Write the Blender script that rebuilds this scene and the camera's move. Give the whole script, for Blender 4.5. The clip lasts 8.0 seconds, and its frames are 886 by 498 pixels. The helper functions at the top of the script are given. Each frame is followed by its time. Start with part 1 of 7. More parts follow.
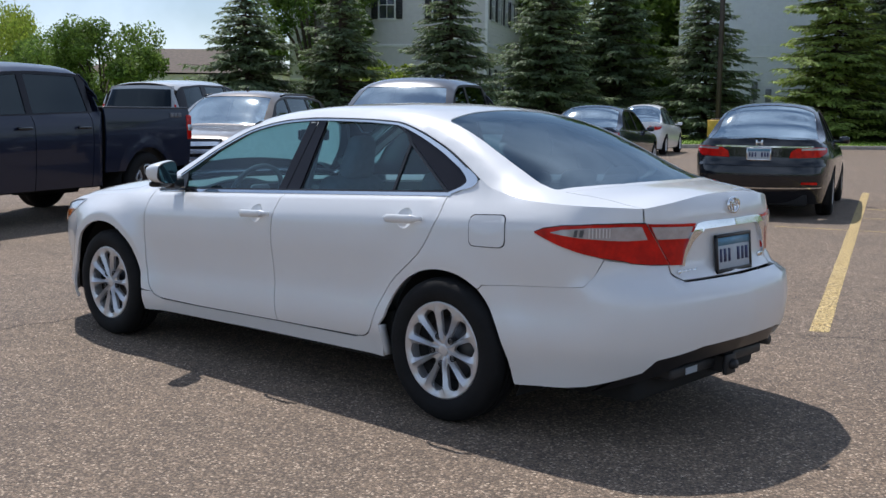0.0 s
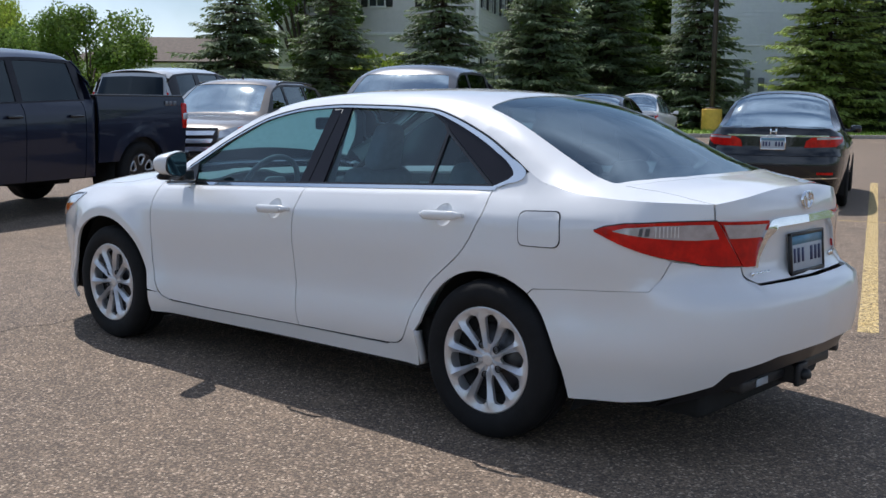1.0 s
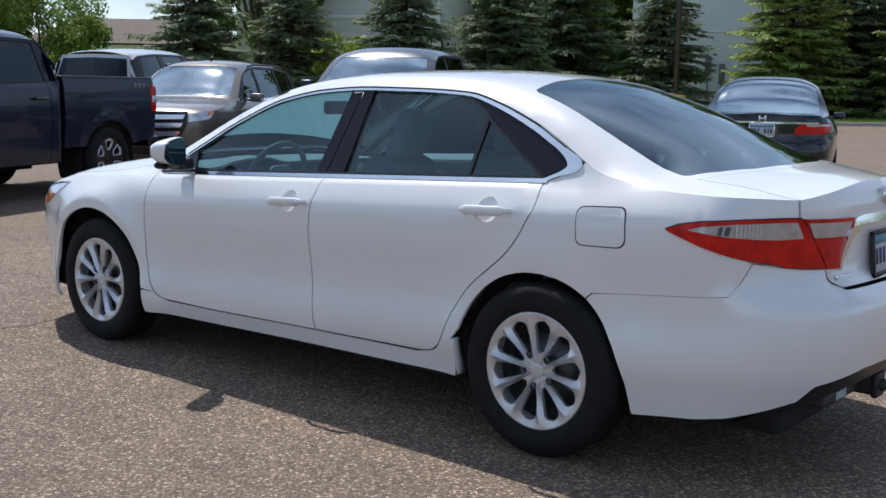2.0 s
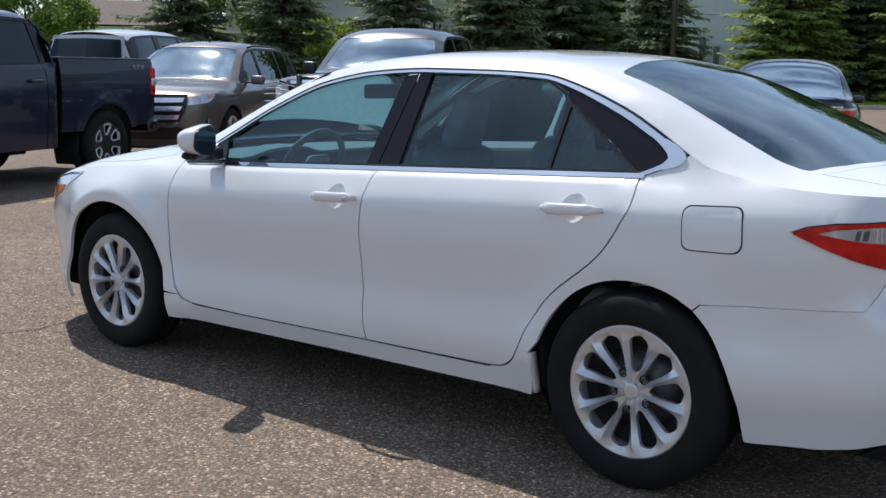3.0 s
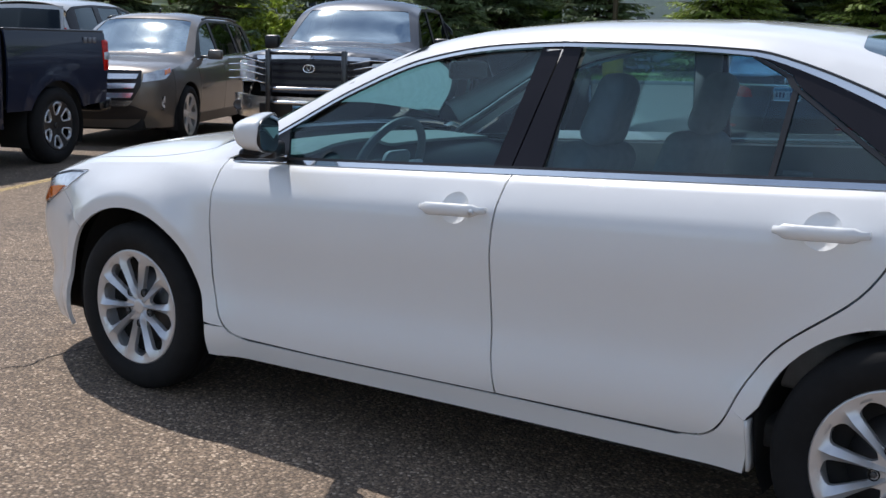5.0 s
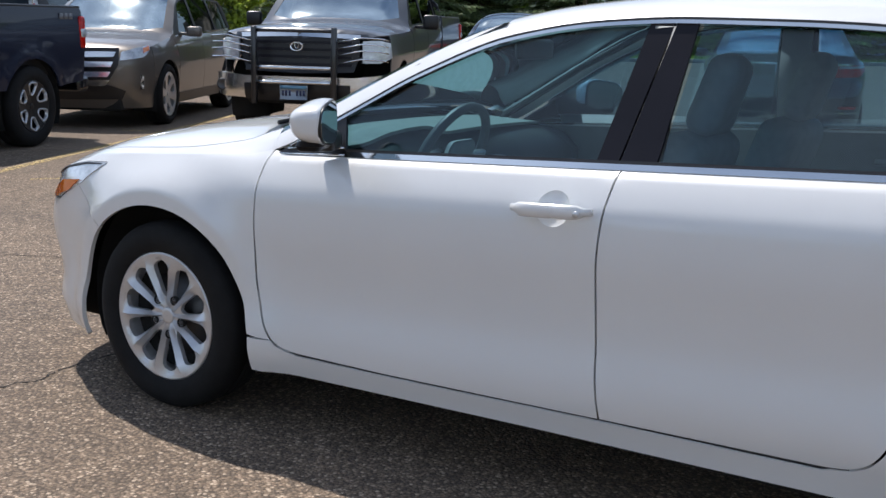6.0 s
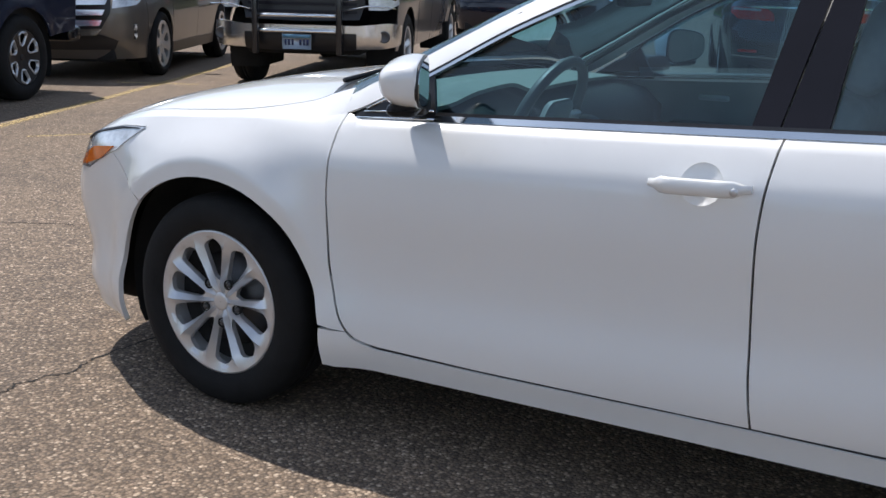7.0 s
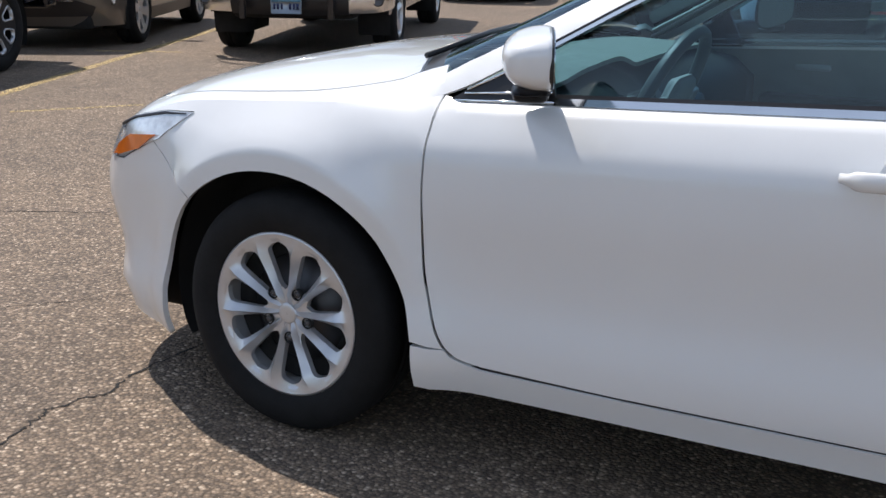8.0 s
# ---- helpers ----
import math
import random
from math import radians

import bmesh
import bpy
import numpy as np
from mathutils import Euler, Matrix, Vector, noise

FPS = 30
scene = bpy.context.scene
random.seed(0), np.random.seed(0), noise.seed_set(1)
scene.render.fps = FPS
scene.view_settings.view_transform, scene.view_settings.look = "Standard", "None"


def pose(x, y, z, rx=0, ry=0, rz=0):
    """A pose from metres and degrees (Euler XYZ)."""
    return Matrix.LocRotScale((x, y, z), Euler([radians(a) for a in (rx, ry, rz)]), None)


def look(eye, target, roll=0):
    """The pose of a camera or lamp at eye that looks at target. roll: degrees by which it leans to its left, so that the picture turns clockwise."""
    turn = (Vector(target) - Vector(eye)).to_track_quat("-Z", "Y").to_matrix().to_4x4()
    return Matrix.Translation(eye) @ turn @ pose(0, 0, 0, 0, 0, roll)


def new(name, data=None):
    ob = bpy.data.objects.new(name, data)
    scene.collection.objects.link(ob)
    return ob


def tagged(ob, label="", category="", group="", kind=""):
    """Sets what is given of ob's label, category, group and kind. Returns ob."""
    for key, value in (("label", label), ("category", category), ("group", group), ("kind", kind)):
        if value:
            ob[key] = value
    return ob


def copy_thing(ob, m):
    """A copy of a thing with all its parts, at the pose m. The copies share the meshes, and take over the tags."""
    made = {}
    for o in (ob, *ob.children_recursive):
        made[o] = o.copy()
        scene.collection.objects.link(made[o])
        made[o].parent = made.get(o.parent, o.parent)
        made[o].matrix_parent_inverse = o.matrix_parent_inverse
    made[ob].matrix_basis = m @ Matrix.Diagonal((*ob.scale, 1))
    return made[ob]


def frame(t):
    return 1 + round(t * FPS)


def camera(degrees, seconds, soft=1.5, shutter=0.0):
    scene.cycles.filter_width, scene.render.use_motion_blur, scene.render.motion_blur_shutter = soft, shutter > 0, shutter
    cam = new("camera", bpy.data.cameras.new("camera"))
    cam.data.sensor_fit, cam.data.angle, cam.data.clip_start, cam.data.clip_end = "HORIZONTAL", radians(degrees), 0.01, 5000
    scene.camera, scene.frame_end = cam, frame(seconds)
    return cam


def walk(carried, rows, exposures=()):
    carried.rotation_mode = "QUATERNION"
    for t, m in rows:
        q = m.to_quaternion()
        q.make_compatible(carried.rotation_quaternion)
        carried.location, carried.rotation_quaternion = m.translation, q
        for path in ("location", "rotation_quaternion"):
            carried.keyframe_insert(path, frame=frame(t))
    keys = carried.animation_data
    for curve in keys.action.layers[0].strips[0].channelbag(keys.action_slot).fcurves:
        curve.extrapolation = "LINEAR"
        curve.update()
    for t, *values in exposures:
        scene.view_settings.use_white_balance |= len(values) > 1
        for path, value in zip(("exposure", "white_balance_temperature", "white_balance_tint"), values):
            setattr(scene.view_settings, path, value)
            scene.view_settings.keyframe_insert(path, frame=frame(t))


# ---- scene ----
cam = camera(43.7, 8.0)
PATH = [
    (0, (4.679, -4.506, 1.414), (3.347, -3.036, 1.163), 0.6),
    (0.5, (4.446, -4.42, 1.392), (3.111, -2.954, 1.131), 0.5),
    (1, (4.194, -4.323, 1.396), (2.881, -2.838, 1.126), 0.6),
    (1.5, (3.911, -4.27, 1.389), (2.641, -2.75, 1.11), 0.8),
    (3, (3.068, -3.992, 1.371), (1.842, -2.445, 1.045), 1.0),
    (3.5, (2.765, -3.909, 1.363), (1.566, -2.343, 1.03), 1.1),
    (4, (2.471, -3.813, 1.35), (1.299, -2.227, 1.016), 1.2),
    (5.5, (1.614, -3.534, 1.347), (0.538, -1.892, 0.965), 1.4),
    (6, (1.348, -3.454, 1.339), (0.3, -1.799, 0.935), 1.4),
    (6.5, (1.079, -3.348, 1.334), (0.05, -1.696, 0.873), 1.4),
    (7, (0.823, -3.246, 1.321), (-0.182, -1.589, 0.826), 1.2),
    (7.5, (0.543, -3.152, 1.323), (-0.433, -1.491, 0.788), 0.8),
    (8, (0.289, -3.046, 1.306), (-0.652, -1.373, 0.746), 0.7),
]
EXPOSURES = [(0, 0.55, 6070, 13), (3, 0.65, 6100, 13), (5.5, 0.67, 6260, 13), (8, 0.80, 6390, 13)]
walk(cam, [(t, look(eye, target, roll)) for t, eye, target, roll in PATH], EXPOSURES)

from mathutils import geometry

# ---- world and sun ----
world = bpy.data.worlds.new("world")
scene.world = world
world.use_nodes = True
SUN = Vector((-0.64, 0.305, 1.10)).normalized()
wn = world.node_tree.nodes
sky = wn.new("ShaderNodeTexSky")
sky.sky_type, sky.sun_disc = "NISHITA", False
sky.air_density, sky.dust_density, sky.ozone_density = 0.9, 0.05, 1.5
sky.sun_elevation = math.asin(SUN.z)
sky.sun_rotation = math.atan2(SUN.x, SUN.y)
haze = wn.new("ShaderNodeGamma")
haze.inputs[1].default_value = 0.76
world.node_tree.links.new(sky.outputs[0], haze.inputs[0])
aim = wn.new("ShaderNodeTexCoord")
# bright noise clouds added to the sky as fill light for shaded sides
puff = wn.new("ShaderNodeTexNoise")
puff.inputs["Scale"].default_value, puff.inputs["Detail"].default_value, puff.inputs["Roughness"].default_value = 3.0, 6, 0.55
veil = wn.new("ShaderNodeMapRange")
veil.inputs["From Min"].default_value, veil.inputs["From Max"].default_value, veil.inputs["To Max"].default_value = 0.40, 0.75, 0.40
fill_cloud = wn.new("ShaderNodeMix")
fill_cloud.data_type = "RGBA"
fill_cloud.inputs["B"].default_value = (12.5, 14.2, 16.4, 1)
drift = wn.new("ShaderNodeVectorMath")
drift.inputs[1].default_value = (3.1, 1.7, 0.4)
world.node_tree.links.new(aim.outputs["Generated"], drift.inputs[0])
world.node_tree.links.new(drift.outputs[0], puff.inputs["Vector"])
world.node_tree.links.new(puff.outputs["Fac"], veil.inputs["Value"])
world.node_tree.links.new(veil.outputs[0], fill_cloud.inputs["Factor"])
world.node_tree.links.new(haze.outputs[0], fill_cloud.inputs["A"])
world.node_tree.links.new(fill_cloud.outputs["Result"], wn["Background"].inputs[0])
wn["Background"].inputs[1].default_value = 0.102
sun_data = bpy.data.lights.new("sun", "SUN")
sun_data.energy, sun_data.angle, sun_data.color = 3.0, radians(0.53), (1.0, 0.95, 0.87)
sun = new("sun", sun_data)
sun.matrix_world = look(SUN * 60, (0, 0, 0))


# ---- materials ----
def mat(name, color, rough=0.5, metal=0.0, coat=0.0, vary=0.0, scale=6.0, bump=0.0, bscale=80.0, color2=None, per=None, alpha_mix=None, spec=0.5, emit=None):
    m = bpy.data.materials.new(name)
    m.use_nodes = True
    n, l = m.node_tree.nodes, m.node_tree.links
    b = n["Principled BSDF"]
    b.inputs["Base Color"].default_value = (*color, 1)
    b.inputs["Roughness"].default_value = rough
    b.inputs["Metallic"].default_value = metal
    b.inputs["Coat Weight"].default_value = coat
    b.inputs["Coat Roughness"].default_value = 0.04
    b.inputs["Specular IOR Level"].default_value = spec
    if emit:
        b.inputs["Emission Color"].default_value = (*color, 1)
        b.inputs["Emission Strength"].default_value = emit
    tc = n.new("ShaderNodeTexCoord")
    if vary or color2:
        t = n.new("ShaderNodeTexNoise")
        t.inputs["Scale"].default_value = scale
        t.inputs["Detail"].default_value = 8
        t.inputs["Roughness"].default_value = 0.65
        l.new(tc.outputs["Object"], t.inputs["Vector"])
        r = n.new("ShaderNodeValToRGB")
        r.color_ramp.elements[0].position, r.color_ramp.elements[1].position = 0.3, 0.7
        c2 = color2 or tuple(min(1, c * (1 + vary)) for c in color)
        c1 = color if color2 else tuple(c * (1 - vary) for c in color)
        r.color_ramp.elements[0].color, r.color_ramp.elements[1].color = (*c1, 1), (*c2, 1)
        l.new(t.outputs["Fac"], r.inputs["Fac"])
        out = r.outputs["Color"]
        if per:
            src = n.new("ShaderNodeObjectInfo") if per == "object" else n.new("ShaderNodeNewGeometry")
            hs = n.new("ShaderNodeHueSaturation")
            mr = n.new("ShaderNodeMapRange")
            mr.inputs["To Min"].default_value, mr.inputs["To Max"].default_value = 0.6, 1.4
            l.new(src.outputs["Random" if per == "object" else "Random Per Island"], mr.inputs["Value"])
            l.new(mr.outputs[0], hs.inputs["Value"])
            l.new(out, hs.inputs["Color"])
            out = hs.outputs[0]
        l.new(out, b.inputs["Base Color"])
    if bump:
        t2 = n.new("ShaderNodeTexNoise")
        t2.inputs["Scale"].default_value = bscale
        t2.inputs["Detail"].default_value = 6
        l.new(tc.outputs["Object"], t2.inputs["Vector"])
        bp = n.new("ShaderNodeBump")
        bp.inputs["Strength"].default_value = bump
        bp.inputs["Distance"].default_value = 0.01
        l.new(t2.outputs["Fac"], bp.inputs["Height"])
        l.new(bp.outputs[0], b.inputs["Normal"])
    return m


def glass_mat(name, tint, ior=1.5, rough=0.015):
    """A thin tinted pane: light goes straight through, gloss by Fresnel."""
    m = bpy.data.materials.new(name)
    m.use_nodes = True
    n, l = m.node_tree.nodes, m.node_tree.links
    n.remove(n["Principled BSDF"])
    tr, gl, mx, fr = n.new("ShaderNodeBsdfTransparent"), n.new("ShaderNodeBsdfGlossy"), n.new("ShaderNodeMixShader"), n.new("ShaderNodeFresnel")
    tr.inputs[0].default_value = (*tint, 1)
    gl.inputs[0].default_value = (0.84, 0.96, 1.0, 1)
    gl.inputs["Roughness"].default_value = rough
    fr.inputs[0].default_value = ior
    l.new(fr.outputs[0], mx.inputs[0])
    l.new(tr.outputs[0], mx.inputs[1])
    l.new(gl.outputs[0], mx.inputs[2])
    l.new(mx.outputs[0], n["Material Output"].inputs[0])
    return m


WHITE = mat("pearl_white_paint", (0.74, 0.74, 0.735), 0.32, coat=1.0, vary=0.012, scale=3, bump=0.004, bscale=300)
GLASS = glass_mat("side_glass", (0.38, 0.59, 0.70), 1.64)
TINT = glass_mat("tinted_glass", (0.13, 0.21, 0.27), 2.3)
CHROME = mat("chrome", (0.78, 0.79, 0.80), 0.09, 1.0, vary=0.03)
BLACK = mat("black_trim", (0.012, 0.012, 0.014), 0.35, vary=0.2, bump=0.02)
SATIN = mat("satin_black_pillar", (0.012, 0.011, 0.016), 0.30, vary=0.15, spec=0.22)
RUBBER = mat("tyre_rubber", (0.009, 0.009, 0.0095), 0.8, vary=0.3, scale=14, bump=0.15, bscale=120, spec=0.25)
LINER = mat("wheel_liner", (0.012, 0.012, 0.012), 0.9, vary=0.3, bump=0.1)
ALLOY = mat("silver_alloy", (0.60, 0.605, 0.62), 0.30, 0.55, coat=0.5, vary=0.05, scale=20)
STEEL = mat("brake_steel", (0.10, 0.10, 0.105), 0.45, 0.8, vary=0.2)
RED = mat("red_lens", (0.30, 0.001, 0.001), 0.22, coat=0.5, spec=0.15, color2=(0.70, 0.008, 0.002), scale=14, bump=0.10, bscale=160)
REVERSE = mat("reversing_lens", (0.34, 0.31, 0.32), 0.15, 0.3, coat=1.0, color2=(0.52, 0.50, 0.51), scale=18, bump=0.06, bscale=60)
CLEARL = mat("clear_lens", (0.38, 0.40, 0.42), 0.10, 0.35, coat=1.0, color2=(0.80, 0.85, 0.90), scale=13, bump=0.10, bscale=120)
AMBER = mat("amber_lens", (0.80, 0.18, 0.015), 0.15, coat=1.0, vary=0.1, scale=30)


# ---- shape tools ----
def part(name, bm, material, parent=None, label="", smooth=True):
    me = bpy.data.meshes.new(name)
    if smooth:
        for f in bm.faces:
            f.smooth = True
    bm.to_mesh(me)
    bm.free()
    me.materials.append(material)
    ob = new(name, me)
    ob.parent = parent
    if label:
        ob["label"] = label
    return ob


def thing(name, label, category, m=None, group="", kind=""):
    ob = new(name)
    ob.empty_display_size = 0.2
    if m is not None:
        ob.matrix_world = m
    return tagged(ob, label, category, group, kind)


def smooth_curve(pts, n=6, closed=False):
    """Catmull-Rom through points of any dimension."""
    P = [np.array(p, float) for p in pts]
    out = []
    k = len(P)
    for i in range(k if closed else k - 1):
        if closed:
            a, b, c, d = P[i - 1], P[i], P[(i + 1) % k], P[(i + 2) % k]
        else:
            a, b, c, d = P[max(i - 1, 0)], P[i], P[i + 1], P[min(i + 2, k - 1)]
        for j in range(n):
            t = j / n
            out.append(0.5 * (2 * b + (c - a) * t + (2 * a - 5 * b + 4 * c - d) * t * t + (3 * b - a - 3 * c + d) * t ** 3))
    if not closed:
        out.append(P[-1])
    return [tuple(p) for p in out]


def graph_curve(pts, n=8):
    """A smooth graph through points of rising first number, with no overshoot."""
    x, y = np.array(pts, float).T
    d = np.diff(y) / np.diff(x)
    h = np.diff(x)
    m = np.r_[d[0], [0 if a * b <= 0 else (p + q) * a * b / (p * b + q * a) for a, b, p, q in zip(d, d[1:], h, h[1:])], d[-1]]
    out = []
    for i in range(len(h)):
        for j in range(n):
            t = j / n
            out.append((x[i] + h[i] * t, (2 * t ** 3 - 3 * t * t + 1) * y[i] + (t ** 3 - 2 * t * t + t) * h[i] * m[i] + (3 * t * t - 2 * t ** 3) * y[i + 1] + (t ** 3 - t * t) * h[i] * m[i + 1]))
    out.append((x[-1], y[-1]))
    return out


def fillet(pts, n=5):
    """A closed outline whose points may carry a third number, the radius of the rounded corner."""
    out = []
    k = len(pts)
    for i in range(k):
        p = np.array(pts[i][:2], float)
        r = pts[i][2] if len(pts[i]) > 2 else 0
        if r <= 0:
            out.append(tuple(p))
            continue
        a, b = np.array(pts[i - 1][:2]) - p, np.array(pts[(i + 1) % k][:2]) - p
        la, lb = np.linalg.norm(a), np.linalg.norm(b)
        q, w = p + a / la * min(r, la * 0.49), p + b / lb * min(r, lb * 0.49)
        for j in range(n + 1):
            t = j / n
            out.append(tuple((1 - t) ** 2 * q + 2 * t * (1 - t) * p + t * t * w))
    return out


def arc(cx, cz, rx, rz, a0, a1, n=18):
    return [(cx + rx * math.cos(radians(a0 + (a1 - a0) * i / n)), cz + rz * math.sin(radians(a0 + (a1 - a0) * i / n))) for i in range(n + 1)]


def dense(poly, step):
    out = []
    for i, p in enumerate(poly):
        q = poly[(i + 1) % len(poly)]
        d = math.dist(p, q)
        if d < 1e-5:
            continue
        k = max(1, math.ceil(d / step))
        out += [(p[0] + (q[0] - p[0]) * j / k, p[1] + (q[1] - p[1]) * j / k) for j in range(k)]
    return out


def inside(px, py, poly):
    x, y = np.array(poly).T
    x2, y2 = np.roll(x, -1), np.roll(y, -1)
    c = ((y[None] > py[:, None]) != (y2[None] > py[:, None])) & (px[:, None] < (x2 - x)[None] * (py[:, None] - y[None]) / (y2 - y + 1e-12)[None] + x[None])
    return c.sum(1) % 2 == 1


def sheet(outline, place, step=0.05, rim=0.012, holes=(), out=None, extra=()):
    """A curved panel: a flat outline filled with small triangles and laid on a surface by place(u, v), its border turned inwards by rim."""
    rings = [dense(r, step * 0.6) for r in (outline, *holes)]
    allp = np.array([p for r in rings for p in r])
    lo, hi = allp.min(0), allp.max(0)
    gx, gy = np.meshgrid(np.arange(lo[0], hi[0], step), np.arange(lo[1], hi[1], step * 0.87))
    gx = gx + (np.arange(gx.shape[0]) % 2)[:, None] * step / 2
    gx, gy = gx.ravel(), gy.ravel()
    if len(extra):
        ex, ey = np.array(extra, float).T
        near = np.min((gx[:, None] - ex[None]) ** 2 + (gy[:, None] - ey[None]) ** 2, 1) < (step * 0.35) ** 2
        gx, gy = np.r_[gx[~near], ex], np.r_[gy[~near], ey]
    ok = inside(gx, gy, rings[0])
    for r in rings[1:]:
        ok &= ~inside(gx, gy, r)
    gx, gy = gx[ok], gy[ok]
    if len(gx):
        d = np.min((gx[:, None] - allp[None, :, 0]) ** 2 + (gy[:, None] - allp[None, :, 1]) ** 2, 1)
        far = d > (step * (0.1 if len(extra) else 0.45)) ** 2
        gx, gy = gx[far], gy[far]
    verts, edges = [], []
    for r in rings:
        o = len(verts)
        verts += [Vector(p) for p in r]
        edges += [(o + i, o + (i + 1) % len(r)) for i in range(len(r))]
    verts += [Vector(p) for p in zip(gx, gy)]
    V, _, F, *_ = geometry.delaunay_2d_cdt(verts, edges, [], 0, 1e-7)
    C = np.array([[sum(V[i].x for i in f) / len(f), sum(V[i].y for i in f) / len(f)] for f in F])
    keep = inside(C[:, 0], C[:, 1], rings[0])
    for r in rings[1:]:
        keep &= ~inside(C[:, 0], C[:, 1], r)
    def thin(f):
        a, b, c = (V[i] for i in f[:3])
        return abs((b - a).cross(c - a)) < 0.0012 * max((b - a).length, (c - b).length, (a - c).length)

    F = [f for f, k in zip(F, keep) if k and not (len(f) == 3 and thin(f))]
    bm = bmesh.new()
    vs = [bm.verts.new(place(v.x, v.y)) for v in V]
    for f in F:
        try:
            bm.faces.new([vs[i] for i in f])
        except ValueError:
            pass
    bmesh.ops.delete(bm, geom=[v for v in bm.verts if not v.link_faces], context="VERTS")
    bm.normal_update()
    total = Vector()
    for f in bm.faces:
        total += f.normal * f.calc_area()
    if out is not None and total.dot(Vector(out)) < 0:
        bmesh.ops.reverse_faces(bm, faces=bm.faces[:])
        bm.normal_update()
    if rim:
        border = [e for e in bm.edges if e.is_boundary]
        twin = {}
        for e in border:
            for v in e.verts:
                if v not in twin:
                    twin[v] = bm.verts.new(v.co - v.normal * rim)
        for e in border:
            lp = e.link_loops[0]
            a, b = lp.vert, lp.link_loop_next.vert
            e.smooth = False
            bm.faces.new((b, a, twin[a], twin[b]))
    return bm


def box(bm, x0, x1, y0, y1, z0, z1, bevel=0.0, seg=2, m=None):
    made = bmesh.ops.create_cube(bm, size=1)["verts"]
    for v in made:
        v.co = Vector(((x0 + x1) / 2 + v.co.x * (x1 - x0), (y0 + y1) / 2 + v.co.y * (y1 - y0), (z0 + z1) / 2 + v.co.z * (z1 - z0)))
        if m is not None:
            v.co = m @ v.co
    if bevel:
        es = {e for v in made for e in v.link_edges}
        bmesh.ops.bevel(bm, geom=list(es), offset=bevel, segments=seg, affect="EDGES", profile=0.5)
    return bm


def lathe(profile, n=48, axis="y", cap=False):
    """A turned body: profile of (radius, along)."""
    bm = bmesh.new()
    rings = []
    for r, a in profile:
        ring = []
        for i in range(n):
            w = 2 * math.pi * i / n
            c, s = r * math.cos(w), r * math.sin(w)
            ring.append(bm.verts.new((c, a, s) if axis == "y" else (c, s, a) if axis == "z" else (a, c, s)))
        rings.append(ring)
    for p, q in zip(rings, rings[1:]):
        for i in range(n):
            bm.faces.new((p[i], p[(i + 1) % n], q[(i + 1) % n], q[i]))
    if cap:
        bm.faces.new(rings[0][::-1])
        bm.faces.new(rings[-1])
    bmesh.ops.recalc_face_normals(bm, faces=bm.faces[:])
    return bm


def tube(pts, r, n=8, cap=True):
    """A pipe along points; r may be a list of radii."""
    bm = bmesh.new()
    P = [Vector(p) for p in pts]
    rings = []
    up = Vector((0, 0, 1))
    for i, p in enumerate(P):
        d = (P[min(i + 1, len(P) - 1)] - P[max(i - 1, 0)]).normalized()
        a = d.cross(up)
        if a.length < 1e-3:
            a = d.cross(Vector((1, 0, 0)))
        a.normalize()
        b = d.cross(a)
        k = r[i] if isinstance(r, (list, tuple)) else r
        rings.append([bm.verts.new(p + (a * math.cos(2 * math.pi * j / n) + b * math.sin(2 * math.pi * j / n)) * k) for j in range(n)])
    for p, q in zip(rings, rings[1:]):
        for j in range(n):
            bm.faces.new((p[j], p[(j + 1) % n], q[(j + 1) % n], q[j]))
    if cap:
        bm.faces.new(rings[0][::-1])
        bm.faces.new(rings[-1])
    bmesh.ops.recalc_face_normals(bm, faces=bm.faces[:])
    return bm


def ribbon(pts, width_dir, w, depth_dir, d):
    """A flat bar along points, w wide and d deep."""
    bm = bmesh.new()
    rings = []
    for i, p in enumerate(pts):
        p = Vector(p)
        a = Vector(width_dir(i) if callable(width_dir) else width_dir).normalized() * w / 2
        b = Vector(depth_dir(i) if callable(depth_dir) else depth_dir).normalized() * d / 2
        rings.append([bm.verts.new(p + a + b), bm.verts.new(p - a + b), bm.verts.new(p - a - b), bm.verts.new(p + a - b)])
    for p, q in zip(rings, rings[1:]):
        for j in range(4):
            bm.faces.new((p[j], p[(j + 1) % 4], q[(j + 1) % 4], q[j]))
    bm.faces.new(rings[0][::-1])
    bm.faces.new(rings[-1])
    bmesh.ops.recalc_face_normals(bm, faces=bm.faces[:])
    return bm


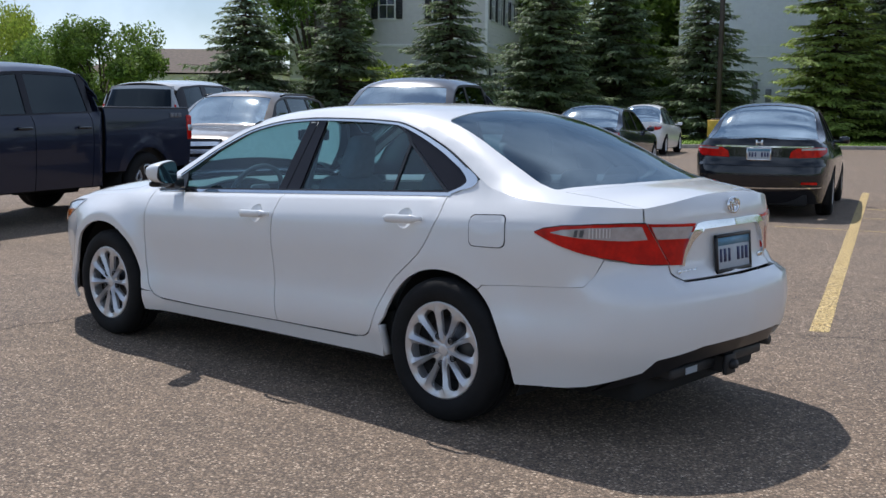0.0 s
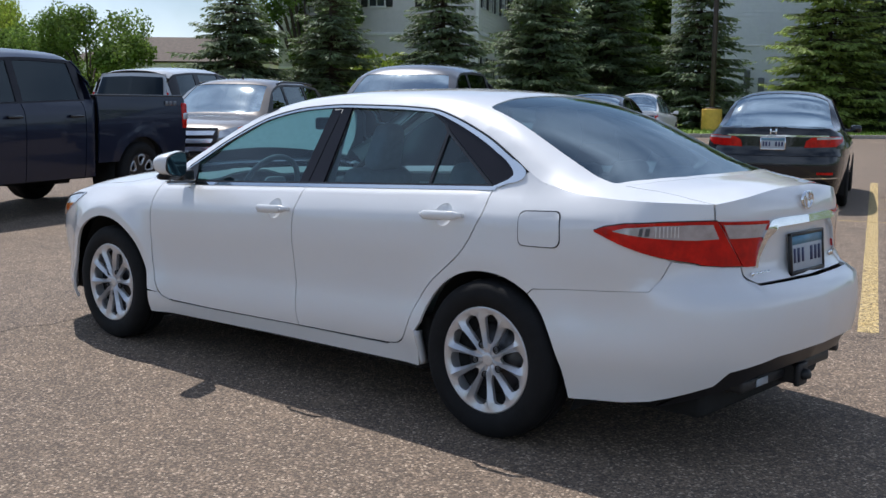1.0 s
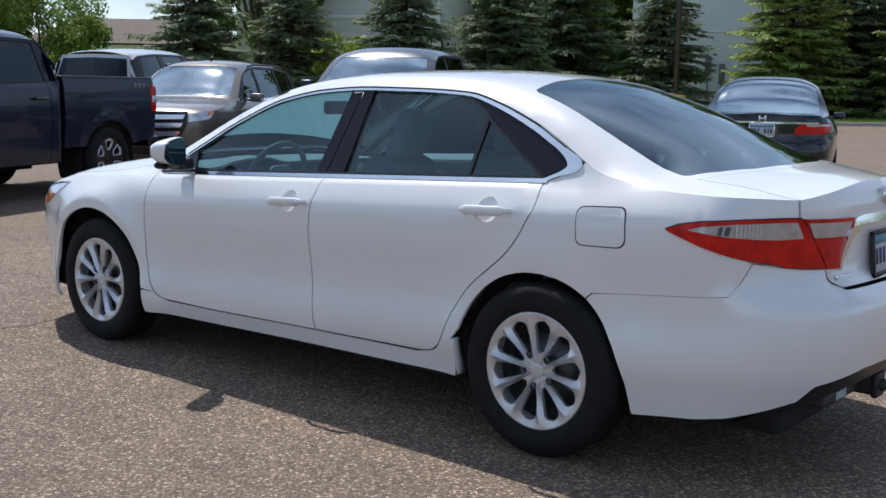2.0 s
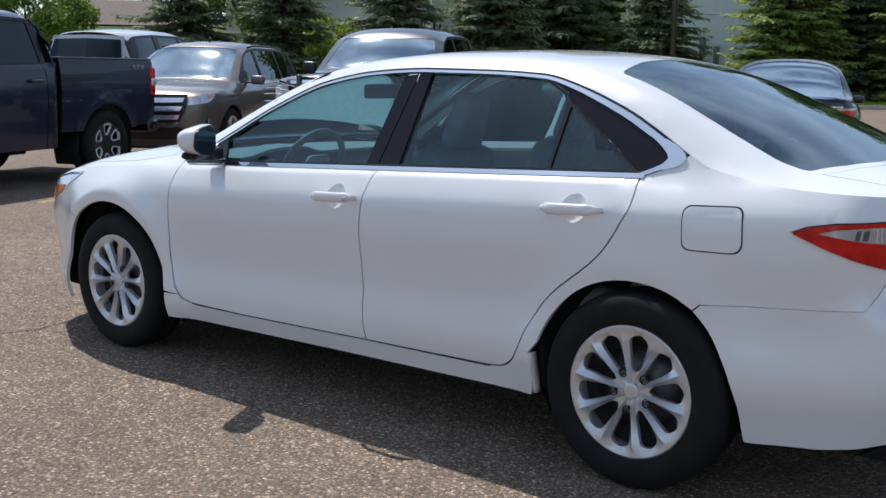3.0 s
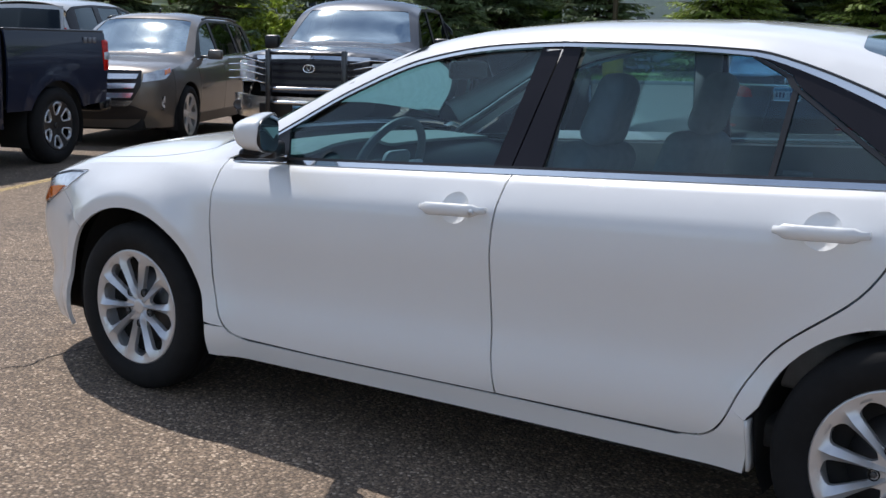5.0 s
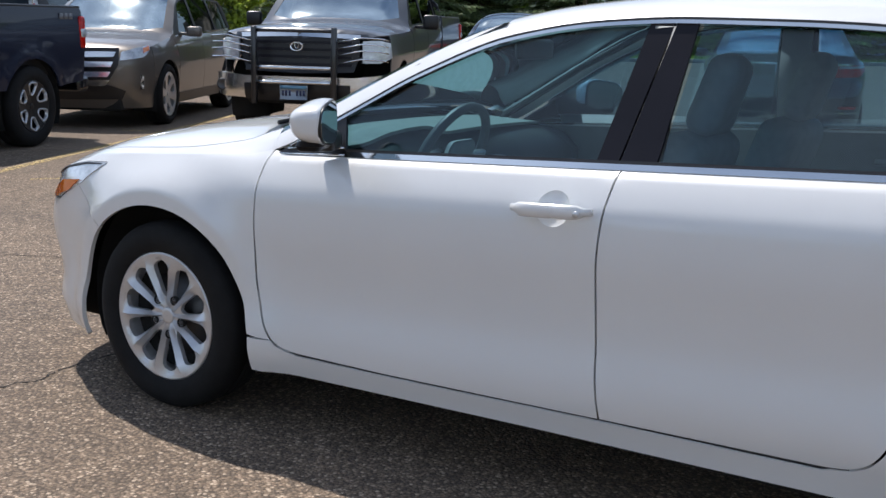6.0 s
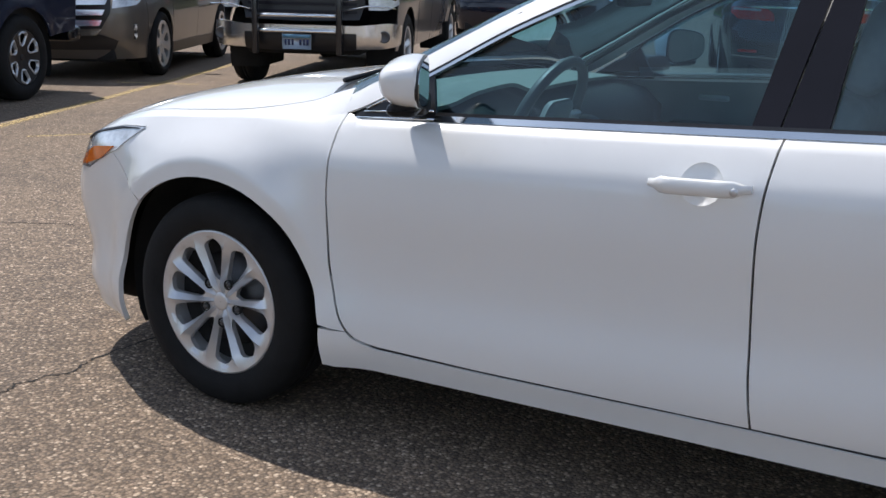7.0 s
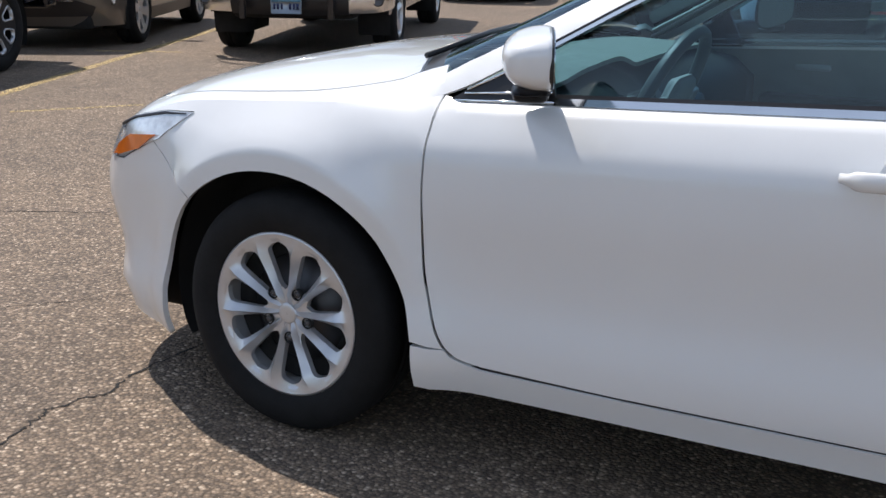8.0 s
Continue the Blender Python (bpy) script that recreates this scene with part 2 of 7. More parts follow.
class Shell:
    """The skin of a car whose nose points to -x: sides by side(u, z), upper side by top(x, y).
    u is x along the middle and the way round the plan's outline beyond its straight part."""

    def __init__(self, plan, flat, belt, hip, edge, crown, front, rear, fronty, reary, share=0.5, power=12, flares=(), tail_w=0.0, crest=0.0):
        P = np.array(smooth_curve(plan, 16))
        seg = np.r_[0, np.cumsum(np.hypot(*np.diff(P, axis=0).T))]
        x = P[:, 0]
        i0, i1 = np.searchsorted(x, -flat), np.searchsorted(x, flat)
        u = x.copy()
        u[:i0] = x[i0] - (seg[i0] - seg[:i0])
        u[i1:] = x[i1 - 1] + seg[i1:] - seg[i1 - 1]
        d = np.gradient(P, axis=0)
        d /= np.linalg.norm(d, axis=1)[:, None]
        self.u, self.x, self.y, self.nx, self.ny = u, x, P[:, 1], -d[:, 1], d[:, 0]
        self.u0, self.u1 = u[0], u[-1]
        dz = np.array(graph_curve(edge, 8))
        self.ex, self.ez = dz.T
        dc = np.array(graph_curve(crown, 8))
        self.cx, self.cz = dc.T
        self.bx, self.bz = np.array(belt).T
        self.hh, self.hi = np.array(graph_curve(hip, 8)).T
        self.fz, self.fi = np.array(graph_curve(front, 6)).T
        self.rz, self.ri = np.array(graph_curve(rear, 6)).T
        self.fronty, self.reary, self.share, self.power, self.flares, self.tail_w, self.crest = fronty, reary, share, power, flares, tail_w, crest
        P = [self.side(k, self.ez_at(float(np.interp(k, self.u, self.x))), 1) for k in np.linspace(self.u0, self.u1, 500)]
        self.px, self.py, self.pz = (np.array([p[i] for p in P]) for i in range(3))

    def ez_at(self, x):
        """Height of the line between side and upper side at a place of the plan."""
        return float(np.interp(x, self.ex, self.ez))

    def inset(self, x, z):
        i = np.interp(z - np.interp(x, self.bx, self.bz), self.hh, self.hi)
        for (a, b), tz, ti in ((self.fronty, self.fz, self.fi), (self.reary, self.rz, self.ri)):
            t = min(1, max(0, (x - a) / (b - a)))
            t = t * t * (3 - 2 * t)
            i = i * (1 - t) + np.interp(z, tz, ti) * t
        for fx, fz, r0, r1, amount in self.flares:
            t = min(1, max(0, (r1 - math.hypot(x - fx, z - fz)) / (r1 - r0)))
            i -= amount * t * t
        if self.crest:
            d = z - np.interp(x, self.bx, self.bz)
            i -= self.crest * np.interp(d, [-0.11, -0.06, -0.03, -0.018, -0.007], [0, 0.45, 0.85, 1, 0]) * np.interp(x, [-1.4, -1.2, 1.22, 1.42], [0, 1, 1, 0])
        return i

    def side(self, u, z, s=-1, sink=0.0):
        x, y, nx, ny = (np.interp(u, self.u, a) for a in (self.x, self.y, self.nx, self.ny))
        i = self.inset(x, z) + sink
        return Vector((x - nx * i, s * max(y - ny * i, 0), z))

    def to_u(self, x):
        return float(np.interp(x, self.x, self.u))

    def edge(self, x):
        """Half width and height of the line between side and upper side."""
        return float(np.interp(x, self.px, self.py)), float(np.interp(x, self.px, self.pz))

    def top(self, x, y, sink=0.0):
        ye, ze = self.edge(x)
        zc = float(np.interp(x, self.cx, self.cz))
        if x > 2.0:
            ye = max(ye, self.tail_w)
        k = min(1, abs(y) / max(ye, 0.01))
        p = float(np.interp(x, self.power[0], self.power[1])) if isinstance(self.power, tuple) else self.power
        f = self.share * (1 - k ** 2) + (1 - self.share) * (1 - k ** p)
        return Vector((x, y, ze + (zc - ze) * f - sink))

    def rail(self, x0, x1, s, n=40, gap=0.0):
        """The border line of the upper side, in plan."""
        return [(x, s * (self.edge(x)[0] - gap)) for x in np.linspace(x0, x1, n)]


# ---- the white saloon ----
def merge(bms):
    out = bmesh.new()
    for b in bms:
        me = bpy.data.meshes.new("tmp")
        b.to_mesh(me)
        b.free()
        out.from_mesh(me)
        bpy.data.meshes.remove(me)
    return out


def turned(bm, m):
    bmesh.ops.transform(bm, matrix=m, verts=bm.verts[:])
    return bm


def alloy_wheel(car, x, y, z, s, radius, rim_r, width, spokes, rim_mat, hub_r=0.03, name="wheel", pair=4.0, spoke_w=(0.024, 0.05), disc=True, spoke_mat=None):
    """A wheel with its tyre; s is the side (-1: left) that its face looks to."""
    w, R, r = width / 2, radius, rim_r
    k = R - r
    prof = [(r - 0.004, -w * 0.83), (r + k * 0.10, -w * 0.96), (r + k * 0.38, -w * 1.03), (r + k * 0.62, -w * 1.01), (r + k * 0.86, -w * 0.9), (r + k * 0.97, -w * 0.72),
            (R, -w * 0.45), (R, -w * 0.16), (R - 0.008, -w * 0.15), (R - 0.008, -w * 0.1), (R, -w * 0.09), (R, w * 0.09), (R - 0.008, w * 0.1), (R - 0.008, w * 0.15), (R, w * 0.16),
            (R, w * 0.45), (r + k * 0.97, w * 0.72), (r + k * 0.86, w * 0.9), (r + k * 0.38, w * 1.03), (r + k * 0.1, w * 0.96), (r - 0.004, w * 0.83)]
    m = pose(x, y, z) @ Matrix.Diagonal((1, -s, 1, 1))
    wheel = part(name, turned(lathe([(r * 1.005, -w * 0.80), (r * 1.012, -w * 0.9), (r * 0.985, -w * 0.93), (r * 0.945, -w * 0.90), (r * 0.905, -w * 0.87), (r * 0.892, -w * 0.80), (r * 0.885, -w * 0.66), (r * 0.89, -w * 0.5), (r * 0.88, w * 0.8)], 64), m), rim_mat, car)
    part("tyre", turned(lathe(prof, 72), m), RUBBER, wheel, "black rubber tyre")
    bms = []
    for i in range(spokes):
        a = 360 * i / spokes + (pair if i % 2 else -pair)
        b = bmesh.new()
        rows = []
        for j in range(7):
            t = j / 6
            rad = hub_r * 0.9 + (r * 0.95 - hub_r * 0.9) * t
            hw = spoke_w[0] / 2 + (spoke_w[1] - spoke_w[0]) / 2 * (t ** 1.25 + 0.25 * max(0, t - 0.8) / 0.2)
            lean = (0.35 if i % 2 else -0.35) * hw
            dep = -w * (0.66 + 0.22 * t ** 1.5)
            rows.append([b.verts.new((c, d, rad)) for c, d in ((-hw, dep + 0.016), (lean, dep - 0.004), (hw, dep + 0.016), (hw * 0.7, dep + 0.045), (-hw * 0.7, dep + 0.045))])
        for p, q in zip(rows, rows[1:]):
            for c in range(5):
                b.faces.new((p[c], p[(c + 1) % 5], q[(c + 1) % 5], q[c]))
        bmesh.ops.recalc_face_normals(b, faces=b.faces[:])
        for e in b.edges:
            e.smooth = abs(e.verts[0].co.z - e.verts[1].co.z) < 1e-5
        bms.append(turned(b, m @ pose(0, 0, 0, 0, a, 0)))
    for b in bms:
        part("spoke", b, spoke_mat or rim_mat, wheel)
    if spokes:
      part("hub", turned(lathe([(hub_r * 1.5, -w * 0.45), (hub_r * 1.3, -w * 0.60), (hub_r * 1.02, -w * 0.66), (hub_r * 0.98, -w * 0.69), (hub_r * 0.9, -w * 0.70), (0.001, -w * 0.71)], 28), m), rim_mat, wheel)
    if disc:
        part("brake_disc", turned(lathe([(0.001, -w * 0.18), (r * 0.66, -w * 0.18), (r * 0.66, 0.0)], 40), m), STEEL, wheel, "dark brake disc")
        part("wheel_back", turned(lathe([(r * 0.9, -w * 0.28), (r * 0.68, -w * 0.28), (r * 0.66, w * 0.1), (0.001, w * 0.1)], 40), m), LINER, wheel)
        for i in range(5 if spokes else 0):
            a = radians(72 * i + 18)
            part("wheel_nut", turned(lathe([(0.014, -w * 0.45), (0.014, -w * 0.66), (0.011, -w * 0.66), (0.011, -w * 0.60), (0.008, -w * 0.69), (0.001, -w * 0.69)], 12), m @ pose(hub_r * 1.65 * math.cos(a), 0, hub_r * 1.65 * math.sin(a))), STEEL, wheel)
    return wheel


def wheel_face(wheel, x, y, z, s, r, width, material, turn, spokes=10, nuts=5, wide=(0.034, 0.140), reach=(0.33, 0.87), bulge=0.019, frame_mat=None):
    """The one-piece cast face of a wheel: ridged spokes that widen into hub and rim, rounded openings between them and deep-set nuts."""
    w = width / 2
    R = r * 0.985
    gap = 360 / spokes
    m = pose(x, y, z) @ Matrix.Diagonal((1, -s, 1, 1))
    lo, hi = reach
    ks = [0.11, 0.19, 0.26] + [lo + (hi - lo) * q for q in (0, 0.04, 0.09, 0.15, 0.24, 0.34, 0.45, 0.56, 0.66, 0.75, 0.82, 0.88, 0.93, 0.97, 1.0)] + [0.95, 1.0]
    full = lambda k: k * math.sin(radians(gap / 2))

    def half(k):
        arm = min(full(k), wide[0] + (wide[1] - wide[0]) * k ** 2)
        q = (k - lo) / (hi - lo)
        f = 1.0 if q <= 0 or q >= 1 else max(max(0, (q - 0.78) / 0.22) ** 3, max(0, (0.15 - q) / 0.15) ** 2)
        return arm + (full(k) - arm) * f

    bm = bmesh.new()
    sides = []
    for i in range(spokes):
        a = radians(turn + gap / 2 + gap * i)
        ca, sa = math.cos(a), math.sin(a)
        rows, walls = [], []
        for k in ks:
            h = half(k)
            arm = wide[0] + (wide[1] - wide[0]) * k ** 2
            base = -w * (0.70 + 0.235 * k * k)
            ridge = bulge * min(1, max(0, (1.0 - k) / 0.22)) * min(1, max(0, (k - 0.10) / 0.15))
            row, low = [], []
            foot = min(0.9, arm / h)
            for c in (-1, -foot, 0, foot, 1):
                off = c * h
                rad = math.sqrt(max(0, k * k - off * off))
                p = Vector((R * (rad * ca - off * sa), 0, R * (rad * sa + off * ca)))
                fall = min(1.0, abs(off) / max(arm, 0.01))
                dip = 0.008 * max(0, abs(off) - arm) / max(full(k) - arm, 0.01) * min(1, max(0, (0.99 - k) / 0.10)) if k > 0.5 else 0.0
                d = base - ridge * (1 - fall) + dip
                row.append(bm.verts.new(m @ Vector((p.x, d, p.z))))
                low.append((p, d))
            rows.append(row)
            walls.append(low)
        for n_, (p, q) in enumerate(zip(rows, rows[1:])):
            for c in range(4):
                bm.faces.new((p[c], p[c + 1], q[c + 1], q[c]))
            inside_hole = lo - 1e-6 <= ks[n_] and ks[n_ + 1] <= hi + 1e-6
            for c in (0, 4) if inside_hole else ():
                deep = [bm.verts.new(m @ Vector((g[c][0].x, g[c][1] + 0.017, g[c][0].z))) for g in (walls[n_], walls[n_ + 1])]
                bm.faces.new((p[c], q[c], deep[1], deep[0]))
        sides.append(walls)
    bmesh.ops.remove_doubles(bm, verts=bm.verts[:], dist=2e-5)
    bmesh.ops.recalc_face_normals(bm, faces=bm.faces[:])
    for e in bm.edges:
        if len(e.link_faces) == 2 and e.link_faces[0].normal.angle(e.link_faces[1].normal, 0) > radians(28):
            e.smooth = False
    part("wheel_face", bm, material, wheel)
    for i in range(spokes if frame_mat else 0):
        rim = [(g[4][0], g[4][1]) for g in sides[i][3:18]] + [(g[0][0], g[0][1]) for g in sides[(i + 1) % spokes][3:18][::-1]]
        c = sum((p for p, _ in rim), Vector()) / len(rim)
        fb = bmesh.new()
        loops = [[fb.verts.new(m @ Vector((c.x + (p.x - c.x) * k, d - lift, c.z + (p.z - c.z) * k))) for p, d in rim] for k, lift in ((1.07, 0.003), (1.04, 0.008), (0.80, 0.008), (0.77, -0.02))]
        for p, q in zip(loops, loops[1:]):
            for j in range(len(rim)):
                fb.faces.new((p[j], p[(j + 1) % len(rim)], q[(j + 1) % len(rim)], q[j]))
        bmesh.ops.recalc_face_normals(fb, faces=fb.faces[:])
        part("rim_frame", fb, frame_mat, wheel, "machined silver frame")
    part("hub_cap", turned(lathe([(0.028, -w * 0.66), (0.028, -w * 0.745), (0.025, -w * 0.765), (0.014, -w * 0.768), (0.001, -w * 0.765)], 28), m), material, wheel)
    for i in range(nuts):
        a = radians(turn + 360 / nuts * i)
        c = m @ pose(0.30 * r * math.cos(a), 0, 0.30 * r * math.sin(a))
        part("nut_well", turned(lathe([(0.0155, -w * 0.66), (0.0155, -w * 0.785), (0.013, -w * 0.785), (0.013, -w * 0.67), (0.001, -w * 0.70)], 18), c), LINER, wheel)
        part("wheel_nut", turned(lathe([(0.0095, -w * 0.69), (0.0095, -w * 0.765), (0.006, -w * 0.785), (0.001, -w * 0.79)], 6), c), STEEL, wheel)


def wheel_well(car, x, y0, y1, z, r):
    """The dark liner over a wheel."""
    bm = bmesh.new()
    pts = arc(x, z, r, r, -25, 205, 28)
    rows = [[bm.verts.new((p[0], y, max(p[1], 0.17))) for p in pts] for y in (y0, y1)]
    for i in range(len(pts) - 1):
        bm.faces.new((rows[0][i], rows[0][i + 1], rows[1][i + 1], rows[1][i]))
    bm.faces.new(rows[1])
    return part("wheel_liner", bm, LINER, car)


saloon = thing("sedan", "white four-door sedan car parked on the asphalt with silver alloy wheels", "car")
body = Shell(
    plan=[(-2.36, 0), (-2.345, 0.30), (-2.27, 0.56), (-2.12, 0.74), (-1.85, 0.845), (-1.387, 0.878), (-0.6, 0.886), (0.5, 0.888), (1.387, 0.885), (1.8, 0.862), (2.08, 0.80), (2.28, 0.67), (2.41, 0.42), (2.455, 0)],
    flat=1.9, belt=[(-2.4, 0.852), (2.5, 1.087)],
    hip=[(-0.9, 0.09), (-0.72, 0.046), (-0.66, 0.024), (-0.61, 0.015), (-0.56, 0.016), (-0.47, 0.029), (-0.36, 0.019), (-0.22, 0), (-0.16, 0.002), (-0.118, 0.007), (-0.092, 0.020), (-0.06, 0.044), (-0.03, 0.07), (0, 0.10), (0.2, 0.196), (0.5, 0.34)],
    edge=[(-2.4, 0.60), (-2.2, 0.70), (-1.98, 0.79), (-1.76, 0.85), (-1.45, 0.875), (-1.1, 0.905), (-0.98, 0.93), (-0.74, 1.06), (-0.5, 1.195), (-0.23, 1.305), (0.04, 1.352), (0.3, 1.366), (0.6, 1.364), (0.85, 1.354), (0.99, 1.325), (1.23, 1.243), (1.41, 1.156), (1.5, 1.107), (1.6, 1.065), (1.84, 1.03), (2.1, 1.02), (2.3, 1.012), (2.5, 1.0)],
    crown=[(-2.4, 0.66), (-2.3, 0.73), (-2.2, 0.80), (-2.0, 0.875), (-1.6, 0.955), (-1.2, 1.005), (-0.95, 1.10), (-0.6, 1.268), (-0.33, 1.37), (-0.05, 1.42), (0.3, 1.445), (0.6, 1.448), (0.9, 1.434), (1.15, 1.395), (1.5, 1.275), (1.8, 1.15), (1.98, 1.09), (2.15, 1.075), (2.3, 1.06), (2.5, 1.04)],
    front=[(0.1, 0.055), (0.19, 0.032), (0.235, 0.022), (0.265, 0.002), (0.30, 0.006), (0.33, 0.018), (0.40, 0.007), (0.47, -0.012), (0.54, -0.024), (0.61, -0.014), (0.68, 0.02), (0.75, 0.07), (0.82, 0.15), (0.9, 0.25), (1.1, 0.5)],
    rear=[(0.1, 0.16), (0.3, 0.06), (0.45, 0.01), (0.55, 0), (0.65, 0.01), (0.695, 0.04), (0.72, 0.115), (0.85, 0.12), (0.95, 0.115), (1.0, 0.12), (1.04, 0.14), (1.1, 0.2)],
    fronty=(-1.95, -2.3), reary=(1.98, 2.30), share=0.45, power=((-1.15, -0.95, 1.35, 1.75, 2.0, 2.18), (5, 12, 12, 4, 4, 2.2)), flares=((-1.415, 0.31, 0.458, 0.585, 0.032), (1.3875, 0.32, 0.425, 0.54, 0.015)), tail_w=0.548, crest=0.016)
U = body.to_u
u0, u1 = body.u0, body.u1


def side_panel(name, outline, material, s, label="", step=0.05, rim=0.014, sink=0.0, holes=(), parent=saloon, shell=body, extra=()):
    return part(name, sheet(outline, lambda u, z: shell.side(u, z, s, sink), step, rim, holes, (0, s, 0), extra), material, parent, label)


def top_panel(name, outline, material, label="", step=0.06, rim=0.014, sink=0.0, holes=(), parent=saloon, shell=body):
    return part(name, sheet(outline, lambda x, y: shell.top(x, y, sink), step, rim, holes, (0, 0, 1)), material, parent, label)


def zipped(xz, shell=body):
    return [(shell.to_u(x), z) for x, z in xz]


def edge_line(x0, x1, n=14, drop=0.0, shell=body):
    return [(shell.to_u(x), shell.ez_at(x) - drop) for x in np.linspace(x0, x1, n)]


AX, AZ = 1.3875, 0.333
arch_f = smooth_curve([(-1.008, 0.215), (-1.008, 0.34), (-1.045, 0.47), (-1.13, 0.605), (-1.27, 0.69), (-1.44, 0.712), (-1.60, 0.672), (-1.74, 0.565), (-1.825, 0.40), (-1.843, 0.25), (-1.845, 0.175)], 4)
arch_r = smooth_curve([(0.995, 0.30), (1.015, 0.41), (1.07, 0.54), (1.18, 0.645), (1.32, 0.697), (1.47, 0.69), (1.59, 0.63), (1.68, 0.52), (1.735, 0.39), (1.762, 0.235)], 4)
G = 0.003
fd_front = smooth_curve([(-0.985, 0.925), (-0.985, 0.78), (-0.987, 0.70), (-0.98, 0.52), (-0.945, 0.38), (-0.90, 0.315), (-0.83, 0.297)], 5)
seam = smooth_curve([(0.21, 0.975), (0.20, 0.88), (0.19, 0.74), (0.19, 0.51), (0.21, 0.309)], 5)
rd_rear = smooth_curve([(1.345, 1.028), (1.352, 0.95), (1.335, 0.90), (1.25, 0.765), (1.07, 0.615), (0.985, 0.50), (0.925, 0.375), (0.87, 0.325), (0.80, 0.312)], 5)
tail_low = smooth_curve([(1.885, 0.905), (1.99, 0.862), (2.12, 0.818), (2.26, 0.792)], 4)


def shift(line, dx):
    """The line moved sideways by dx, to the left of its run."""
    P = np.array(line)
    d = np.gradient(P, axis=0)
    d /= np.linalg.norm(d, axis=1)[:, None]
    return [(x - e[1] * dx, z + e[0] * dx) for (x, z), e in zip(line, d)]


def beltz(x):
    return 0.92 + 0.048 * (x + 0.98)


for s in (-1, 1):
    # front fender with the strip beside the bonnet
    corner = next((-1.70, a[1] + (b[1] - a[1]) * (-1.70 - a[0]) / (b[0] - a[0])) for a, b in zip(arch_f, arch_f[1:]) if b[0] < -1.70 <= a[0])
    front_arch = [p for p in arch_f if p[1] > 0.335 and p[0] > -1.70] + [corner]
    outline = shift([p for p in fd_front if p[1] > 0.334], -G) + front_arch + zipped([(-1.76, 0.66), (-1.865, 0.735), (-1.80, 0.775), (-1.735, 0.825), (-1.85, 0.818), (-1.97, 0.795)]) + edge_line(-1.98, -0.99, 50)
    rings = [p for k in (0.442, 0.454, 0.466, 0.49, 0.52) for p in arc(-1.415, 0.31, k, k, 12, 125, 40) if -1.69 < p[0] < -1.03 and p[1] < body.ez_at(p[0]) - 0.02]
    fender = sheet(outline, lambda u, z: body.side(u, z, s), 0.045, 0.014, (), (0, s, 0), rings)
    bonnet_line = [(-2.10, 0.62), (-1.9, 0.705), (-1.66, 0.742), (-1.43, 0.748), (-1.3, 0.738), (-1.2, 0.715), (-1.11, 0.685)]
    strip = body.rail(-2.16, -0.99, s, 30) + [(-1.02, s * 0.70), (-1.07, s * 0.69)] + [(x, s * (y + 0.007)) for x, y in smooth_curve(bonnet_line, 5)[::-1]] + [(-2.105, s * 0.636), (-2.18, s * 0.566)]
    part("front_fender", merge([fender, sheet(strip, body.top, 0.03, 0.012, (), (0, 0, 1))]), WHITE, saloon)
    # doors
    bot = [(-0.5, 0.298), (-0.1, 0.304)]
    fdoor = side_panel("front_door", shift(fd_front, G) + bot + shift(seam, -G)[::-1] + [(x, beltz(x) - 0.006) for x in np.linspace(0.18, -0.93, 14)], WHITE, s, extra=[(x, beltz(x) - d) for x in np.arange(-0.93, 0.17, 0.03) for d in (0.018, 0.032, 0.06, 0.09, 0.118, 0.15)], holes=[arc(0.055, 0.862, 0.050, 0.047, 0, 345, 23)])
    rdoor = side_panel("rear_door", shift(seam, G) + [(0.5, 0.312)] + shift(rd_rear, -G)[::-1] + [(x, beltz(x) - 0.006) for x in np.linspace(1.30, 0.24, 14)], WHITE, s, extra=[(x, beltz(x) - d) for x in np.arange(0.25, 1.28, 0.03) for d in (0.018, 0.032, 0.06, 0.09, 0.118, 0.15)], holes=[arc(1.145, 0.915, 0.050, 0.047, 0, 345, 23)])
    side_panel("door_jamb", [(-1.0, 0.26), (0.86, 0.26), (0.90, 0.33), (1.0, 0.545), (1.08, 0.645), (1.27, 0.80), (1.37, 0.93), (1.36, beltz(1.36) - 0.02), (-1.0, beltz(-1.0) - 0.02)], BLACK, s, step=0.08, rim=0, sink=0.03)
    side_panel("door_seal", [(-0.9, 0.292), (-0.8, 0.284), (-0.5, 0.284), (0.2, 0.294), (0.8, 0.298), (0.86, 0.308), (0.85, 0.325), (0.8, 0.318), (0.2, 0.314), (-0.5, 0.304), (-0.8, 0.304)], BLACK, s, "", 0.03, 0, 0.005)
    cut = next(i for i, p in enumerate(rd_rear) if p[1] < 0.44)
    # sill
    side_panel("sill", [(-1.006, 0.330), (-0.922, 0.330), (-0.908, 0.312), (-0.87, 0.297), (-0.83, 0.289), (-0.5, 0.289), (0.2, 0.300), (0.79, 0.303)] + [p for p in shift(rd_rear, G)[cut:] if p[0] > 0.805][::-1] + [(0.990, 0.396), (0.993, 0.30), (0.980, 0.234), (0, 0.229), (-1.01, 0.214)], WHITE, s, step=0.035)
    # quarter panel
    qa = [p for p in arch_r if 0.42 < p[1] and p[0] < 1.58]
